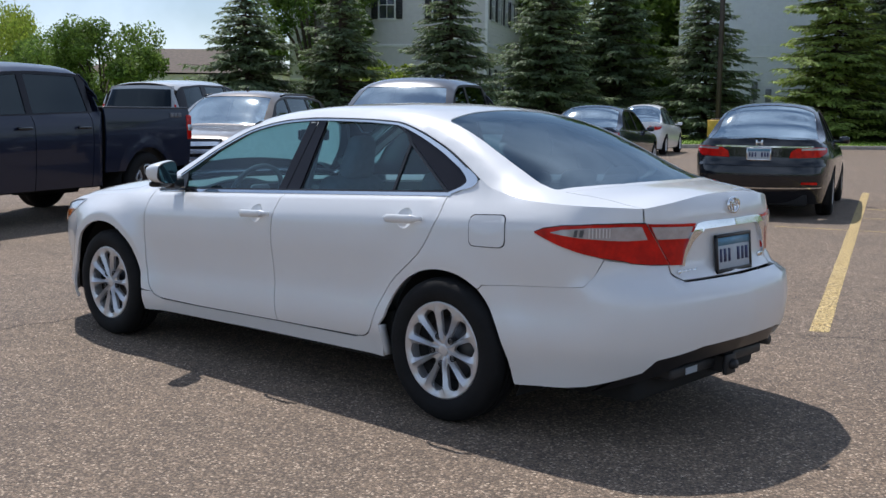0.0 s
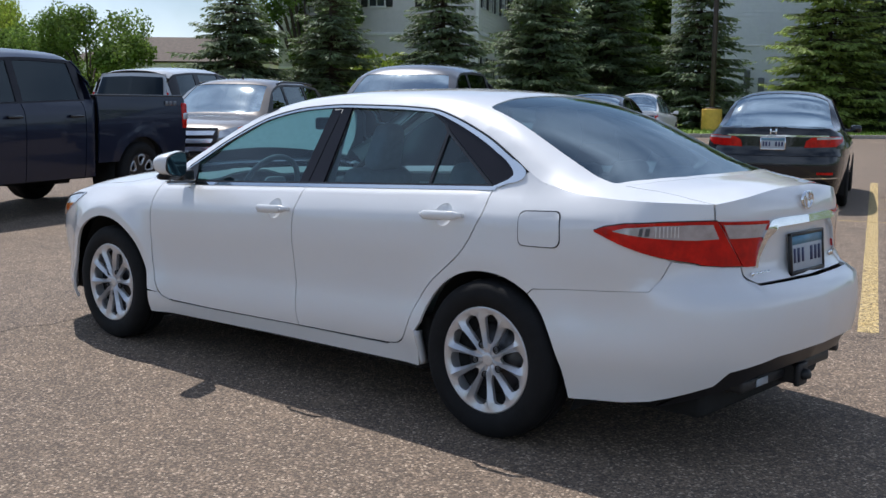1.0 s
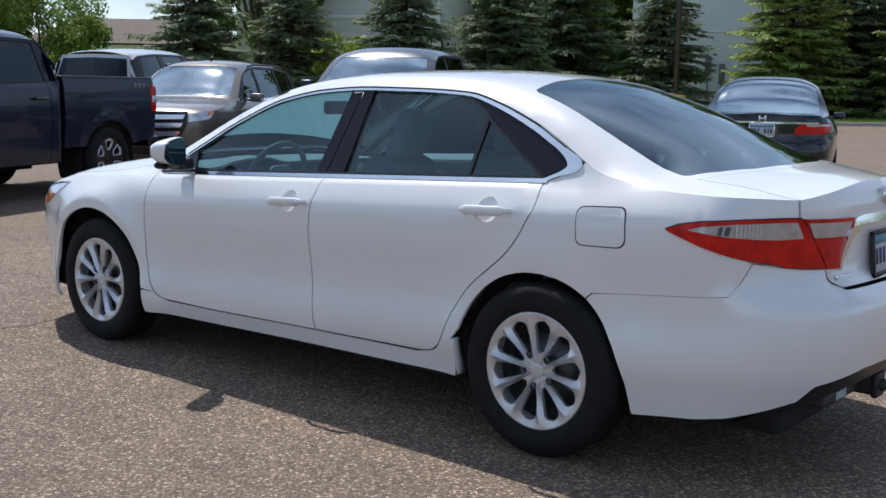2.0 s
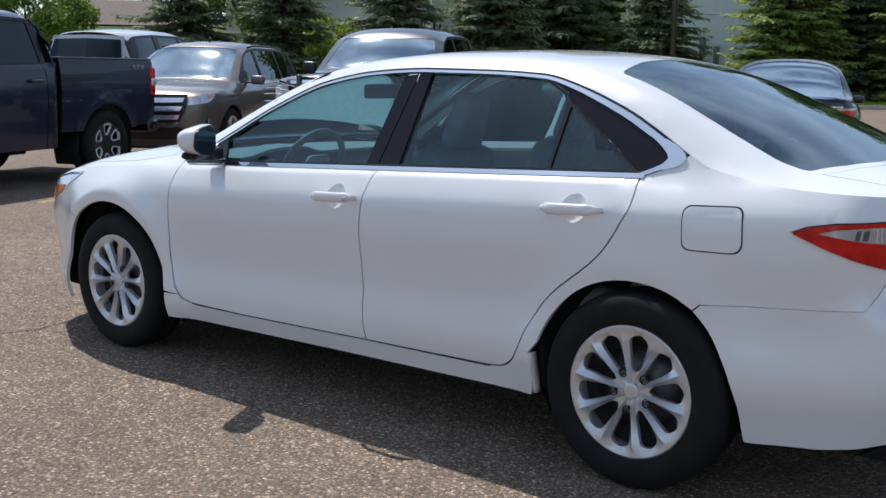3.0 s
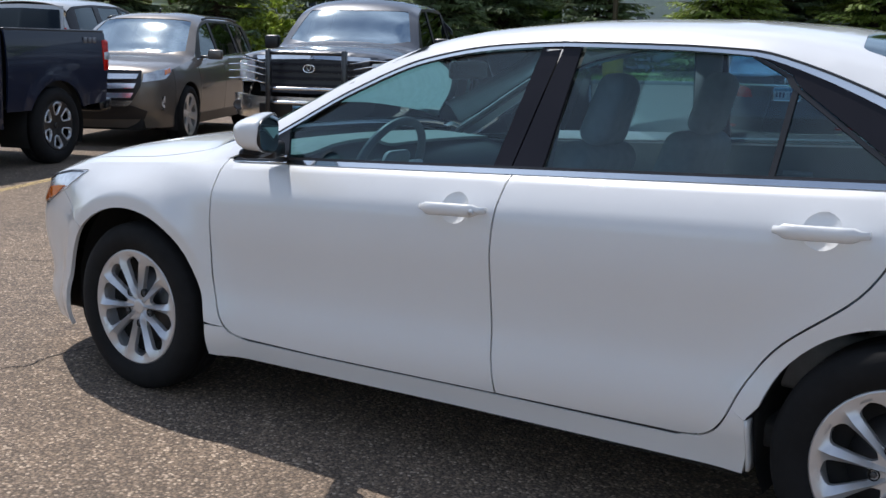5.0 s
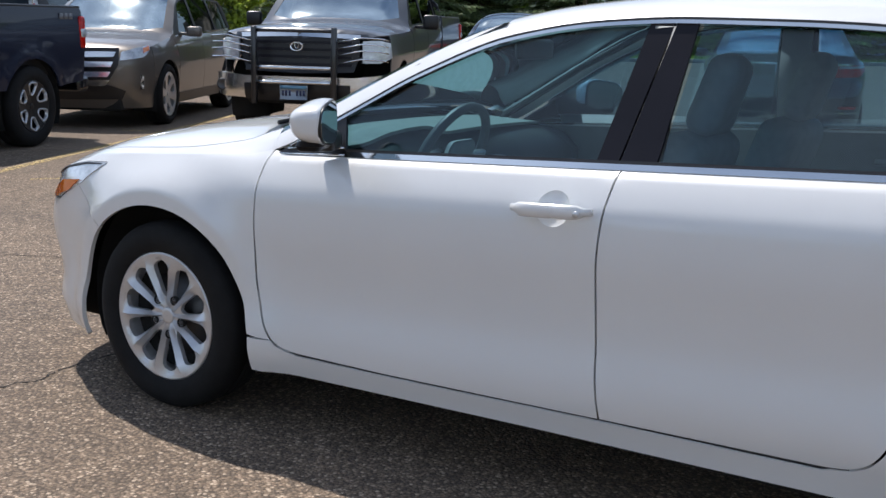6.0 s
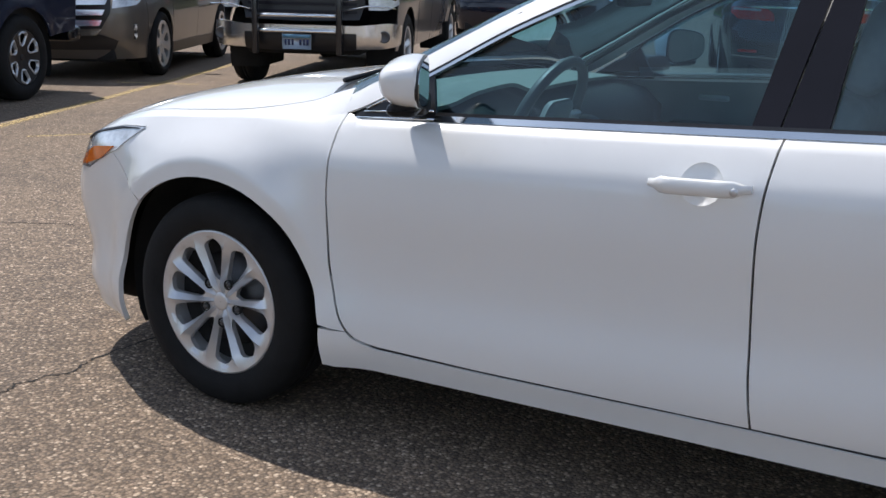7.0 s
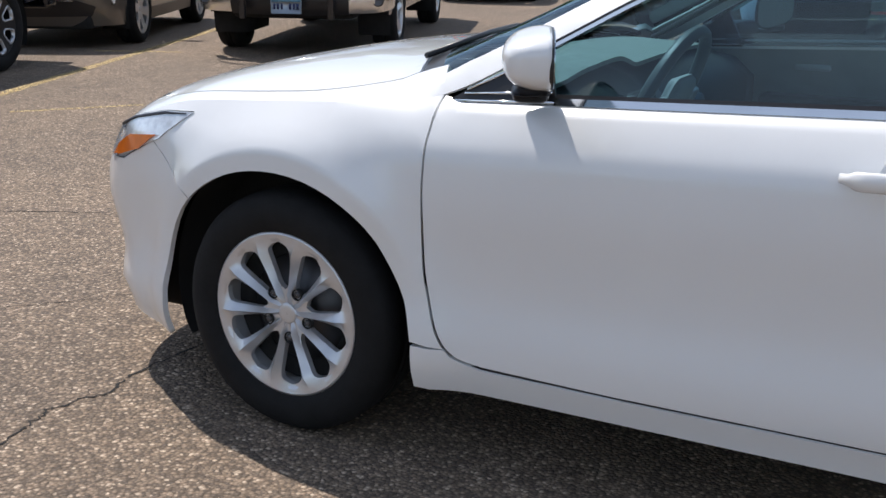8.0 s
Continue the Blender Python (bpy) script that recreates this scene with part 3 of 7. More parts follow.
    qp = shift(rd_rear, G)[:cut + 1] + [(0.990, 0.398)] + qa + zipped([(1.587, 0.635), (1.612, 0.657), (1.75, 0.668), (2.09, 0.69), (2.125, 0.73), (2.16, 0.80)]) + zipped(tail_low[::-1][4:]) + zipped([(1.875, 0.910), (1.92, 0.93), (2.0, 0.945), (2.22, 0.952)]) + [(u1 - 0.648, 0.952)] + edge_line(float(np.interp(u1 - 0.652, body.u, body.x)), 1.5, 44) + [(1.47, 1.08), (1.42, 1.055)]
    side_panel("rear_quarter_panel", qp, WHITE, s, step=0.045, extra=[(x, beltz(x) - d) for x in np.arange(1.38, 1.86, 0.03) for d in (0.03, 0.06, 0.09, 0.118, 0.15) if beltz(x) - d > 0.93 or x < 1.8])
    side_panel("bumper_bracket", zipped([(1.63, 0.64), (2.08, 0.66), (2.16, 0.70), (2.20, 0.79), (2.13, 0.80), (2.08, 0.72), (1.63, 0.69)]), WHITE, s, step=0.03, rim=0, sink=0.011)
    # fuel flap: left side only
    if s < 0:
        fuel = side_panel("fuel_flap", fillet([(1.54, 0.957, 0.03), (1.727, 0.967, 0.03), (1.737, 0.83, 0.04), (1.548, 0.826, 0.03)]), WHITE, s, sink=-0.003, rim=0.008)
        side_panel("flap_gap", fillet([(1.536, 0.961, 0.03), (1.731, 0.971, 0.03), (1.741, 0.826, 0.04), (1.544, 0.822, 0.03)]), BLACK, s, sink=-0.0012, rim=0.002, parent=fuel)
    # rear corner lamp
    lamp = zipped([(1.882, 0.910), (1.92, 0.925), (2.0, 0.941), (2.13, 0.948)]) + [(2.25, 0.949), (u1 - 0.638, 0.949), (u1 - 0.56, 0.862), (u1 - 0.488, 0.774), (u1 - 0.60, 0.777), (2.33, 0.784)] + zipped(tail_low[::-1])
    c = np.mean(np.array(lamp), axis=0)
    gasket = [tuple(c + (np.array(p) - c) * (1.012, 1.05)) for p in lamp]
    side_panel("lamp_gasket", gasket, mat("gasket", (0.03, 0.008, 0.008), 0.5), s, "dark lamp gasket", 0.03, 0, -0.0025)
    tl = side_panel("tail_lamp", lamp, RED, s, "red and clear rear lamp", 0.03, 0.02, -0.008)
    side_panel("clear_band", zipped([(1.955, 0.912), (2.0, 0.926), (2.1, 0.935)]) + [(2.25, 0.937), (u1 - 0.66, 0.937), (u1 - 0.625, 0.882), (2.3, 0.878), (2.2, 0.882), (2.08, 0.893)], REVERSE, s, "clear reversing lens", 0.03, 0.004, -0.012, parent=tl)
    for a, b in ((2.05, 2.062), (2.07, 2.085)):
        side_panel("lamp_well", zipped([(a, 0.898), (b, 0.898), (b + 0.004, 0.927), (a + 0.004, 0.926)]), STEEL, s, "", 0.02, 0, -0.0135, parent=tl)
    for k in range(7):
        a = 2.105 + 0.013 * k
        side_panel("lens_rib", zipped([(a, 0.893), (a + 0.004, 0.893), (a + 0.004, 0.933), (a, 0.933)]), ALLOY, s, "", 0.02, 0, -0.0135, parent=tl)
    inner = [(u1 - 0.628, 0.948), (u1 - 0.31, 0.942), (u1 - 0.345, 0.85), (u1 - 0.385, 0.768), (u1 - 0.476, 0.770), (u1 - 0.55, 0.86)]
    tl2 = side_panel("boot_lamp", inner, RED, s, "red lamp on the boot lid", 0.03, 0.02, -0.008)
    side_panel("clear_band", [(u1 - 0.605, 0.935), (u1 - 0.335, 0.930), (u1 - 0.36, 0.880), (u1 - 0.57, 0.882)], REVERSE, s, "", 0.03, 0.004, -0.012, parent=tl2)
    # head lamp
    hl = [(-1.735, 0.823), (-1.84, 0.745), (-2.03, 0.665), (-2.13, 0.648), (-2.15, 0.68), (-2.08, 0.755), (-1.97, 0.792), (-1.85, 0.816)]
    head = side_panel("head_lamp", zipped(hl), CLEARL, s, "clear head lamp", 0.03, 0.02, -0.004)
    side_panel("turn_signal", zipped([(-1.85, 0.755), (-1.93, 0.705), (-2.04, 0.672), (-2.105, 0.662), (-2.06, 0.70), (-1.97, 0.74)]), AMBER, s, "amber turn signal lens", 0.03, 0.004, -0.009, parent=head)
    side_panel("lamp_brow", zipped([(-1.742, 0.820), (-1.85, 0.810), (-1.97, 0.786), (-2.08, 0.746), (-2.083, 0.752), (-1.97, 0.791), (-1.85, 0.815)]), SATIN, s, "", 0.03, 0.004, -0.008, parent=head)
    # glass and trim of the side windows
    zf = lambda x, d=0.0: body.edge(x)[1] - d
    belt_bm = sheet([(x, beltz(x) + 0.009) for x in np.linspace(-0.70, 1.36, 30)] + [(x, beltz(x) - 0.006) for x in np.linspace(1.36, -0.70, 30)], lambda u, z: body.side(u, z, s, -0.008), 0.03, 0.012, (), (0, s, 0))
    part("belt_trim", belt_bm, CHROME, saloon, "chrome window sill trim")
    seal_bm = sheet([(x, beltz(x) + 0.017) for x in np.linspace(-0.70, 1.345, 30)] + [(x, beltz(x) + 0.008) for x in np.linspace(1.345, -0.70, 30)], lambda u, z: body.side(u, z, s, -0.004), 0.016, 0.012, (), (0, s, 0))
    part("belt_seal", seal_bm, BLACK, saloon, "black rubber window seal")
    xs = np.linspace(-0.80, 1.40, 50)
    tip_out = smooth_curve([(1.40, zf(1.40, 0.004)), (1.455, 1.130), (1.487, 1.105), (1.482, 1.082), (1.455, 1.066), (1.40, 1.052), (1.34, beltz(1.34) - 0.004)], 4)
    tip_in = smooth_curve([(1.34, beltz(1.34) + 0.010), (1.39, 1.063), (1.418, 1.080), (1.425, 1.098), (1.40, 1.124), (1.36, 1.151)], 4)
    ledge = [(x, zf(x, 0.017 + max(0, x - 0.85) * 0.030)) for x in xs if x < 1.34]
    top_bm = sheet([(x, zf(x, 0.004)) for x in xs[:-1]] + tip_out + tip_in + ledge[::-1], lambda u, z: body.side(u, z, s, -0.006), 0.02, 0.012, (), (0, s, 0))
    roof_seal = sheet([(x, zf(x, 0.0005)) for x in xs] + [(x, zf(x, 0.006)) for x in xs[::-1]], lambda u, z: body.side(u, z, s, -0.0075), 0.02, 0.008, (), (0, s, 0))
    part("roof_seal", roof_seal, BLACK, saloon, "thin black seal under the roof edge")
    part("window_trim", top_bm, CHROME, saloon, "chrome window surround")
    fg = [(x, zf(x, 0.017)) for x in np.linspace(-0.76, 0.255, 24)] + [(0.145, beltz(0.145)), (-0.75, beltz(-0.75))]
    side_panel("window_glass", fg, GLASS, s, "tinted side window glass", 0.06, 0, 0.012).visible_shadow = False
    rg = [(x, zf(x, 0.017)) for x in np.linspace(0.335, 0.86, 16)] + [(0.98, 1.272), (1.15, 1.165), (1.325, beltz(1.32) + 0.01), (1.30, beltz(1.3)), (0.30, beltz(0.3))]
    side_panel("window_glass", rg, GLASS, s, "tinted side window glass", 0.06, 0, 0.012).visible_shadow = False
    side_panel("pillar_trim", [(0.190, zf(0.2, 0.019)), (0.258, zf(0.26, 0.019)), (0.190, beltz(0.19) + 0.010), (0.128, beltz(0.12) + 0.010)], SATIN, s, "black door pillar trim", 0.025, 0.01, 0.0)
    side_panel("pillar_trim", [(0.264, zf(0.26, 0.019)), (0.324, zf(0.32, 0.019)), (0.297, beltz(0.3) + 0.010), (0.196, beltz(0.2) + 0.010)], SATIN, s, "black door pillar trim", 0.025, 0.01, 0.0)
    upper = [(x, zf(x, 0.018 + max(0, x - 0.85) * 0.030)) for x in np.linspace(0.885, 1.33, 12)]
    side_panel("quarter_trim", upper + tip_in[::-1][1:-1] + [(1.335, beltz(1.335) + 0.016), (1.16, 1.158), (0.997, 1.262), (0.975, 1.290)], SATIN, s, "black quarter panel trim", 0.02, 0.01, -0.001)
    side_panel("window_bar", [(0.983, 1.268), (0.999, 1.258), (0.984, 1.028), (0.968, 1.028)], BLACK, s, "", 0.05, 0.012, 0.004)
    side_panel("window_bar", [(0.850, zf(0.85, 0.019)), (0.878, zf(0.878, 0.020)), (0.972, 1.288), (0.996, 1.258), (1.155, 1.156), (1.328, beltz(1.328) + 0.016), (1.305, beltz(1.305) + 0.016), (1.14, 1.152), (0.975, 1.258), (0.955, 1.285)], BLACK, s, "", 0.05, 0.012, 0.002)
    side_panel("mirror_patch", [(-0.968, beltz(-0.968) - 0.003), (-0.90, body.ez_at(-0.90) - 0.008), (-0.74, 1.046), (-0.70, beltz(-0.70) + 0.006), (-0.70, beltz(-0.70) - 0.004)], BLACK, s, "black mirror base patch", 0.03, 0.01, -0.003)
    for a, b in (((-0.925, beltz(-0.925) + 0.020), (-0.79, 1.012)), ((-0.93, beltz(-0.93) + 0.012), (-0.71, beltz(-0.71) + 0.020)), ((-0.95, beltz(-0.95) - 0.004), (-0.70, beltz(-0.70) - 0.001))):
        part("pane_trim", tube([body.side(a[0] + (b[0] - a[0]) * t, a[1] + (b[1] - a[1]) * t, s, -0.005) for t in (0, 0.5, 1)], 0.0035, 6), CHROME, saloon)
    # door mirror
    hm = pose(-0.666, s * 0.960, 1.043, 0, 0, -s * 25)
    hb = bmesh.new()
    bmesh.ops.create_uvsphere(hb, u_segments=32, v_segments=22, radius=1)
    f = lambda a, p: math.copysign(abs(a) ** p, a)
    for v in hb.verts:
        x, y, z = v.co
        x, y, z = min(f(x, 0.8), 0.36), f(y, 0.55) * s, f(z, 0.55)
        v.co = (x * 0.074 + 0.012 * min(0, z) * min(0, x), y * (0.103 + 0.004 * z), z * (0.064 - 0.012 * y * s) * (1 - 0.16 * max(0, -x)))
    mirror = part("door_mirror", turned(hb, hm), WHITE, saloon)
    oval = lambda a, b: [(a * f(math.cos(w), 0.62), b * f(math.sin(w), 0.62) * (1 - 0.19 * f(math.cos(w), 0.62) * s)) for w in np.linspace(0, 2 * math.pi, 40, endpoint=False)]
    part("mirror_bezel", turned(sheet(oval(0.100, 0.062), lambda y, z: Vector((0.031, y, z)), 0.03, 0.008, (), (1, 0, 0)), hm), BLACK, mirror, "black mirror bezel")
    # glass colour is darkened in place of reflections of dark surroundings
    part("mirror_glass", turned(sheet(oval(0.095, 0.057), lambda y, z: Vector((0.0335, y, z)), 0.03, 0.002, (), (1, 0, 0)), hm), mat("mirror_glass", (0.32, 0.39, 0.42), 0.03, 1.0), mirror, "mirror glass")
    mb = bmesh.new()
    box(mb, -0.052, 0.026, -0.078, 0.078, -0.078, -0.044, 0.018)
    box(mb, -0.05, 0.030, min(-s * 0.19, -s * 0.07), max(-s * 0.19, -s * 0.07), -0.092, -0.036, 0.014)
    part("mirror_foot", turned(mb, hm), BLACK, mirror, "black mirror foot")
    # door handles
    for x0, z0 in ((0.055, 0.862), (1.145, 0.915)):
        pts = [body.side(x0 - 0.118 + 0.236 * t, z0 + 0.01 * (t - 0.5), s, -0.010 - 0.026 * min(1, 1.8 * math.sin(math.pi * t))) for t in np.linspace(0, 1, 15)]
        grip = bmesh.new()
        rows = []
        for i, p in enumerate(pts):
            t = i / 14
            hz = 0.0195 * min(1, 2.2 * math.sin(math.pi * min(max(t, 0.06), 0.94))) ** 0.8
            dy = 0.010
            rows.append([grip.verts.new(p + Vector((0, s * u * dy, v * hz))) for u, v in ((0.3, -1), (0.9, -0.75), (1.2, 0), (0.9, 0.75), (0.3, 1), (-0.6, 0.8), (-0.6, -0.8))])
        for p, q in zip(rows, rows[1:]):
            for j in range(7):
                grip.faces.new((p[j], p[(j + 1) % 7], q[(j + 1) % 7], q[j]))
        grip.faces.new(rows[0][::-1])
        grip.faces.new(rows[-1])
        bmesh.ops.recalc_face_normals(grip, faces=grip.faces[:])
        door = fdoor if x0 < 0.5 else rdoor
        handle = part("handle", grip, WHITE, door)
        dish = arc(x0, z0, 0.050, 0.047, 0, 345, 23)
        part("handle_recess", sheet(dish, lambda u, z: body.side(u, z, s, 0.013 * max(0, 1 - ((u - x0) / 0.05) ** 2 - ((z - z0) / 0.047) ** 2) ** 0.6), 0.012, 0, (), (0, s, 0)), WHITE, handle)
        if x0 < 0.5:
            kb = lathe([(0.001, 0.0), (0.009, 0.0), (0.009, 0.006)], 14)
            p = body.side(x0 + 0.088, z0, s, -0.046)
            part("key_lock", turned(kb, pose(p.x, p.y, p.z) @ Matrix.Diagonal((1, -s, 1, 1))), ALLOY, handle, "silver key lock")
    # wheels
    for x in (-AX, AX):
        wx, wz = (-1.406, 0.327) if x < 0 else (1.383, 0.331)
        wheel = alloy_wheel(saloon, wx, s * 0.785, wz, s, wz, 0.221, 0.205, 0, ALLOY, hub_r=0.028)
        wheel_face(wheel, wx, s * 0.785, wz, s, 0.221, 0.205, ALLOY, 131 if x < 0 else 117, wide=(0.030, 0.125), reach=(0.30, 0.90))
        wheel_well(saloon, x - (0.03 if x < 0 else 0), s * 0.79, s * 0.56, AZ, 0.43 if x < 0 else 0.40)
    # flange at the end of the sill
    edge_pts = [body.side(0.9935, z, s, 0.003) - Vector((0, s * 0.022, 0)) for z in np.linspace(0.242, 0.395, 8)]
    part("sill_flange", ribbon(edge_pts, (0, 1, 0), 0.044, (1, 0, 0), 0.008), WHITE, saloon)

# bumpers over both sides
def tail(v, z, sink=0.0):
    """v: 0 at the middle of the tail, negative to the left."""
    return body.side(u1 - abs(v), z, -1 if v < 0 else 1, sink)


def nose(v, z, sink=0.0):
    return body.side(u0 + abs(v), z, -1 if v < 0 else 1, sink)


def both(half):
    """An outline mirrored about 0; half runs from the middle out and back to the middle."""
    return half + [(-a, b) for a, b in half[::-1] if abs(a) > 1e-6]


def va(x):
    return u1 - U(x)


def vf(x):
    return U(x) - u0


rear_bumper = both([(0, 0.43), (0.35, 0.425), (0.60, 0.385), (va(2.31), 0.330), (va(2.19), 0.284), (va(2.10), 0.258), (va(1.99), 0.243), (va(1.765), 0.230)] + [(va(x), z) for x, z in arch_r[::-1] if x > 1.60] + [(va(1.59), 0.632), (va(1.615), 0.654), (va(1.75), 0.666), (va(2.09), 0.688), (va(2.127), 0.729), (va(2.165), 0.797), (u1 - 2.33, 0.780), (0.60, 0.773), (0.488, 0.770), (0.475, 0.735), (0.43, 0.702), (0, 0.702)])
part("rear_bumper", sheet(rear_bumper, tail, 0.05, 0.016, (), (1, 0, 0)), WHITE, saloon)
valance = both([(0, 0.36), (0.4, 0.345), (va(2.3), 0.275), (va(2.12), 0.228), (va(2.28), 0.315), (0.60, 0.395), (0, 0.45)])
part("rear_valance", sheet(valance, lambda v, z: tail(v, z, 0.03), 0.05, 0.016, (), (1, 0, 0)), BLACK, saloon, "black rear valance")
front_bumper = both([(0, 0.19), (0.5, 0.185), (vf(-2.1), 0.18), (vf(-1.845), 0.178)] + [(vf(x), z) for x, z in arch_f[::-1] if x < -1.70 and z > 0.18] + [(vf(-1.703), corner[1] - 0.002), (vf(-1.762), 0.658), (vf(-1.867), 0.7335), (vf(-2.03), 0.66), (vf(-2.15), 0.645), (vf(-2.16), 0.68), (0.5, 0.73), (0, 0.735)])
part("front_bumper", sheet(front_bumper, nose, 0.05, 0.016, (), (-1, 0, 0)), WHITE, saloon)
# boot lid: deck and rear face
def lip(v):
    z = 1.03
    for _ in range(12):
        p = tail(v, z)
        z = 0.5 * z + 0.5 * body.top(p.x, p.y).z
    return z


edge_back = [(p.x, p.y) for p in (tail(v, lip(v)) for v in np.linspace(-0.62, 0.62, 25))]
corner_in, corner_out = tail(-0.640, lip(0.640)), tail(-0.648, lip(0.648))
trunk_l = [(1.885, -0.640), (1.95, -0.622), (2.06, -0.603), (2.14, -0.586), (corner_in.x, corner_in.y)]
deck = [(x, y) for x, y in trunk_l] + edge_back + [(x, -y) for x, y in trunk_l[::-1]] + [(1.91, 0.6), (1.965, 0.4), (2.005, 0.15), (2.005, -0.15), (1.965, -0.4), (1.91, -0.6)]
face = both([(0, 0.708), (0.42, 0.708), (0.468, 0.74), (0.482, 0.775), (0.634, 0.945), (0.640, 0.955), (0.640, lip(0.64))] + [(v, lip(v)) for v in np.linspace(0.62, 0, 13)])
lid = part("boot_lid", merge([sheet(deck, body.top, 0.04, 0.012, (), (0, 0, 1)), sheet(face, tail, 0.05, 0.012, (), (1, 0, 0))]), WHITE, saloon)
# bonnet, cowl, screens, roof
bl = smooth_curve(bonnet_line, 5)
# black strip added below the shut line: darkens the gap and stops sun leaks
for s in (-1, 1):
    trough = [(x, s * (y - 0.02)) for x, y in bl] + [(x, s * (y + 0.03)) for x, y in bl[::-1]]
    part("bonnet_gap_backing", sheet(trough, lambda x, y: body.top(x, y, 0.012), 0.03, 0, (), (0, 0, 1)), BLACK, saloon)
front_edge = [(-2.19, 0.5), (-2.235, 0.3), (-2.25, 0.0)]
bonnet = [(x, -y) for x, y in bl] + [(-1.185, -0.5), (-1.245, 0), (-1.185, 0.5)] + [(x, y) for x, y in bl[::-1]] + front_edge + [(x, -y) for x, y in front_edge[:-1][::-1]]
top_panel("bonnet", bonnet, WHITE)
top_panel("nose_panel", [(-2.30, 0)] + [(-2.26, -0.35), (-2.2, -0.54), (-2.10, -0.63)] + [(x, -y) for x, y in front_edge[:-1]] + [(-2.256, 0)] + [(x, y) for x, y in front_edge[:-1][::-1]] + [(-2.10, 0.63), (-2.2, 0.54), (-2.26, 0.35)], WHITE)
top_panel("cowl", [(-1.14, -0.67), (-1.04, -0.71), (-1.15, -0.4), (-1.20, 0), (-1.15, 0.4), (-1.04, 0.71), (-1.14, 0.67), (-1.22, 0.5), (-1.28, 0), (-1.22, -0.5)], BLACK, "black cowl below the windscreen", sink=0.012)
wl = [(-1.02, -0.735), (-0.93, -0.715), (-0.6, -0.635), (-0.28, -0.545), (-0.33, -0.3), (-0.345, 0)]
ws = wl + [(x, -y) for x, y in wl[:-1][::-1]] + [(-1.15, 0.45), (-1.21, 0), (-1.15, -0.45)]
top_panel("windscreen", ws, glass_mat("laminated_glass", (0.60, 0.76, 0.77), 1.52), "laminated windscreen glass", rim=0, sink=0.004)
back_hole = fillet([(1.12, -0.545, 0.03), (1.07, -0.3), (1.055, 0), (1.07, 0.3), (1.12, 0.545, 0.03), (1.45, 0.60), (1.845, 0.655, 0.03), (1.905, 0.5), (1.95, 0.3), (1.965, 0), (1.95, -0.3), (1.905, -0.5), (1.845, -0.655, 0.03), (1.45, -0.60)])
roof_out = body.rail(-1.0, corner_out.x - 0.003, -1, 160) + [(corner_out.x, corner_out.y), (2.14, -0.591), (2.06, -0.608), (1.95, -0.627), (1.882, -0.645), (1.91, -0.595), (1.962, -0.395), (2.002, -0.15), (2.002, 0.15), (1.962, 0.395), (1.91, 0.595), (1.882, 0.645), (1.95, 0.627), (2.06, 0.608), (2.14, 0.591), (corner_out.x, -corner_out.y)] + body.rail(corner_out.x - 0.003, -1.0, 1, 160) + [(x, -y) for x, y in wl] + [(x, y) for x, y in wl[:-1][::-1]]
top_panel("roof", roof_out, WHITE, "", 0.035, 0.006, 0.0, [back_hole])
top_panel("rear_window", back_hole, TINT, "dark tinted rear window", rim=0, sink=0.004)
for s in (-1, 1):
    side_panel("lamp_surround", [(2.0, 0.77), (u1 - 0.42, 0.75), (u1 - 0.50, 1.0), (2.3, 1.0), (2.2, 0.97), (2.0, 0.93)], WHITE, s, step=0.05, rim=0, sink=0.022)
    part("boot_gutter", sheet([(1.9, s * 0.58), (2.08, s * 0.565), (2.17, s * 0.54), (2.185, s * 0.56), (2.11, s * 0.62), (1.9, s * 0.69)], lambda x, y: body.top(x, y, 0.016), 0.04, 0, (), (0, 0, 1)), WHITE, saloon)
# underside; the high nose boxes are unseen fillers added to block sun leaks
for size in ((-2.1, 2.2, -0.55, 0.55, 0.17, 0.30, 0.03),
             (-0.99, 0.98, -0.80, 0.80, 0.20, 0.30, 0.03),
             (-2.15, -1.0, -0.60, 0.60, 0.25, 0.80, 0.05),
             (1.75, 2.22, -0.55, 0.55, 0.33, 0.95, 0.05),
             (-2.1, -1.9, -0.58, 0.58, 0.25, 0.60, 0.05),
             (-2.1, -1.85, -0.69, 0.69, 0.195, 0.45, 0.02),
             (-2.1, -1.80, -0.64, 0.64, 0.42, 0.70, 0.03),
             (-0.96, 0.90, -0.838, 0.838, 0.292, 0.33, 0.005),
             (0.94, 1.0, -0.80, 0.80, 0.25, 0.45, 0.01),
             (-2.14, -2.0, -0.722, -0.60, 0.45, 0.62, 0.01),
             (-2.14, -2.0, 0.60, 0.722, 0.45, 0.62, 0.01)):
    part("floor_or_light_block", box(bmesh.new(), *size), LINER, saloon)



# ---- the other vehicles ----
SATINCHROME = mat("satin_chrome", (0.82, 0.83, 0.84), 0.24, 1.0, vary=0.04)
CABIN = mat("dark_cabin", (0.02, 0.02, 0.022), 0.8, vary=0.2)
DARKGLASS = glass_mat("privacy_glass", (0.06, 0.07, 0.085), 1.5)
SCREEN = glass_mat("windscreen_glass", (0.26, 0.33, 0.34), 7.0, 0.05)
PLATE = mat("plate_white", (0.42, 0.47, 0.52), 0.4, vary=0.06, scale=40)
PLATEBLUE = mat("plate_blue", (0.13, 0.28, 0.40), 0.4, vary=0.1, scale=40)
INK = mat("plate_ink", (0.02, 0.03, 0.10), 0.5)


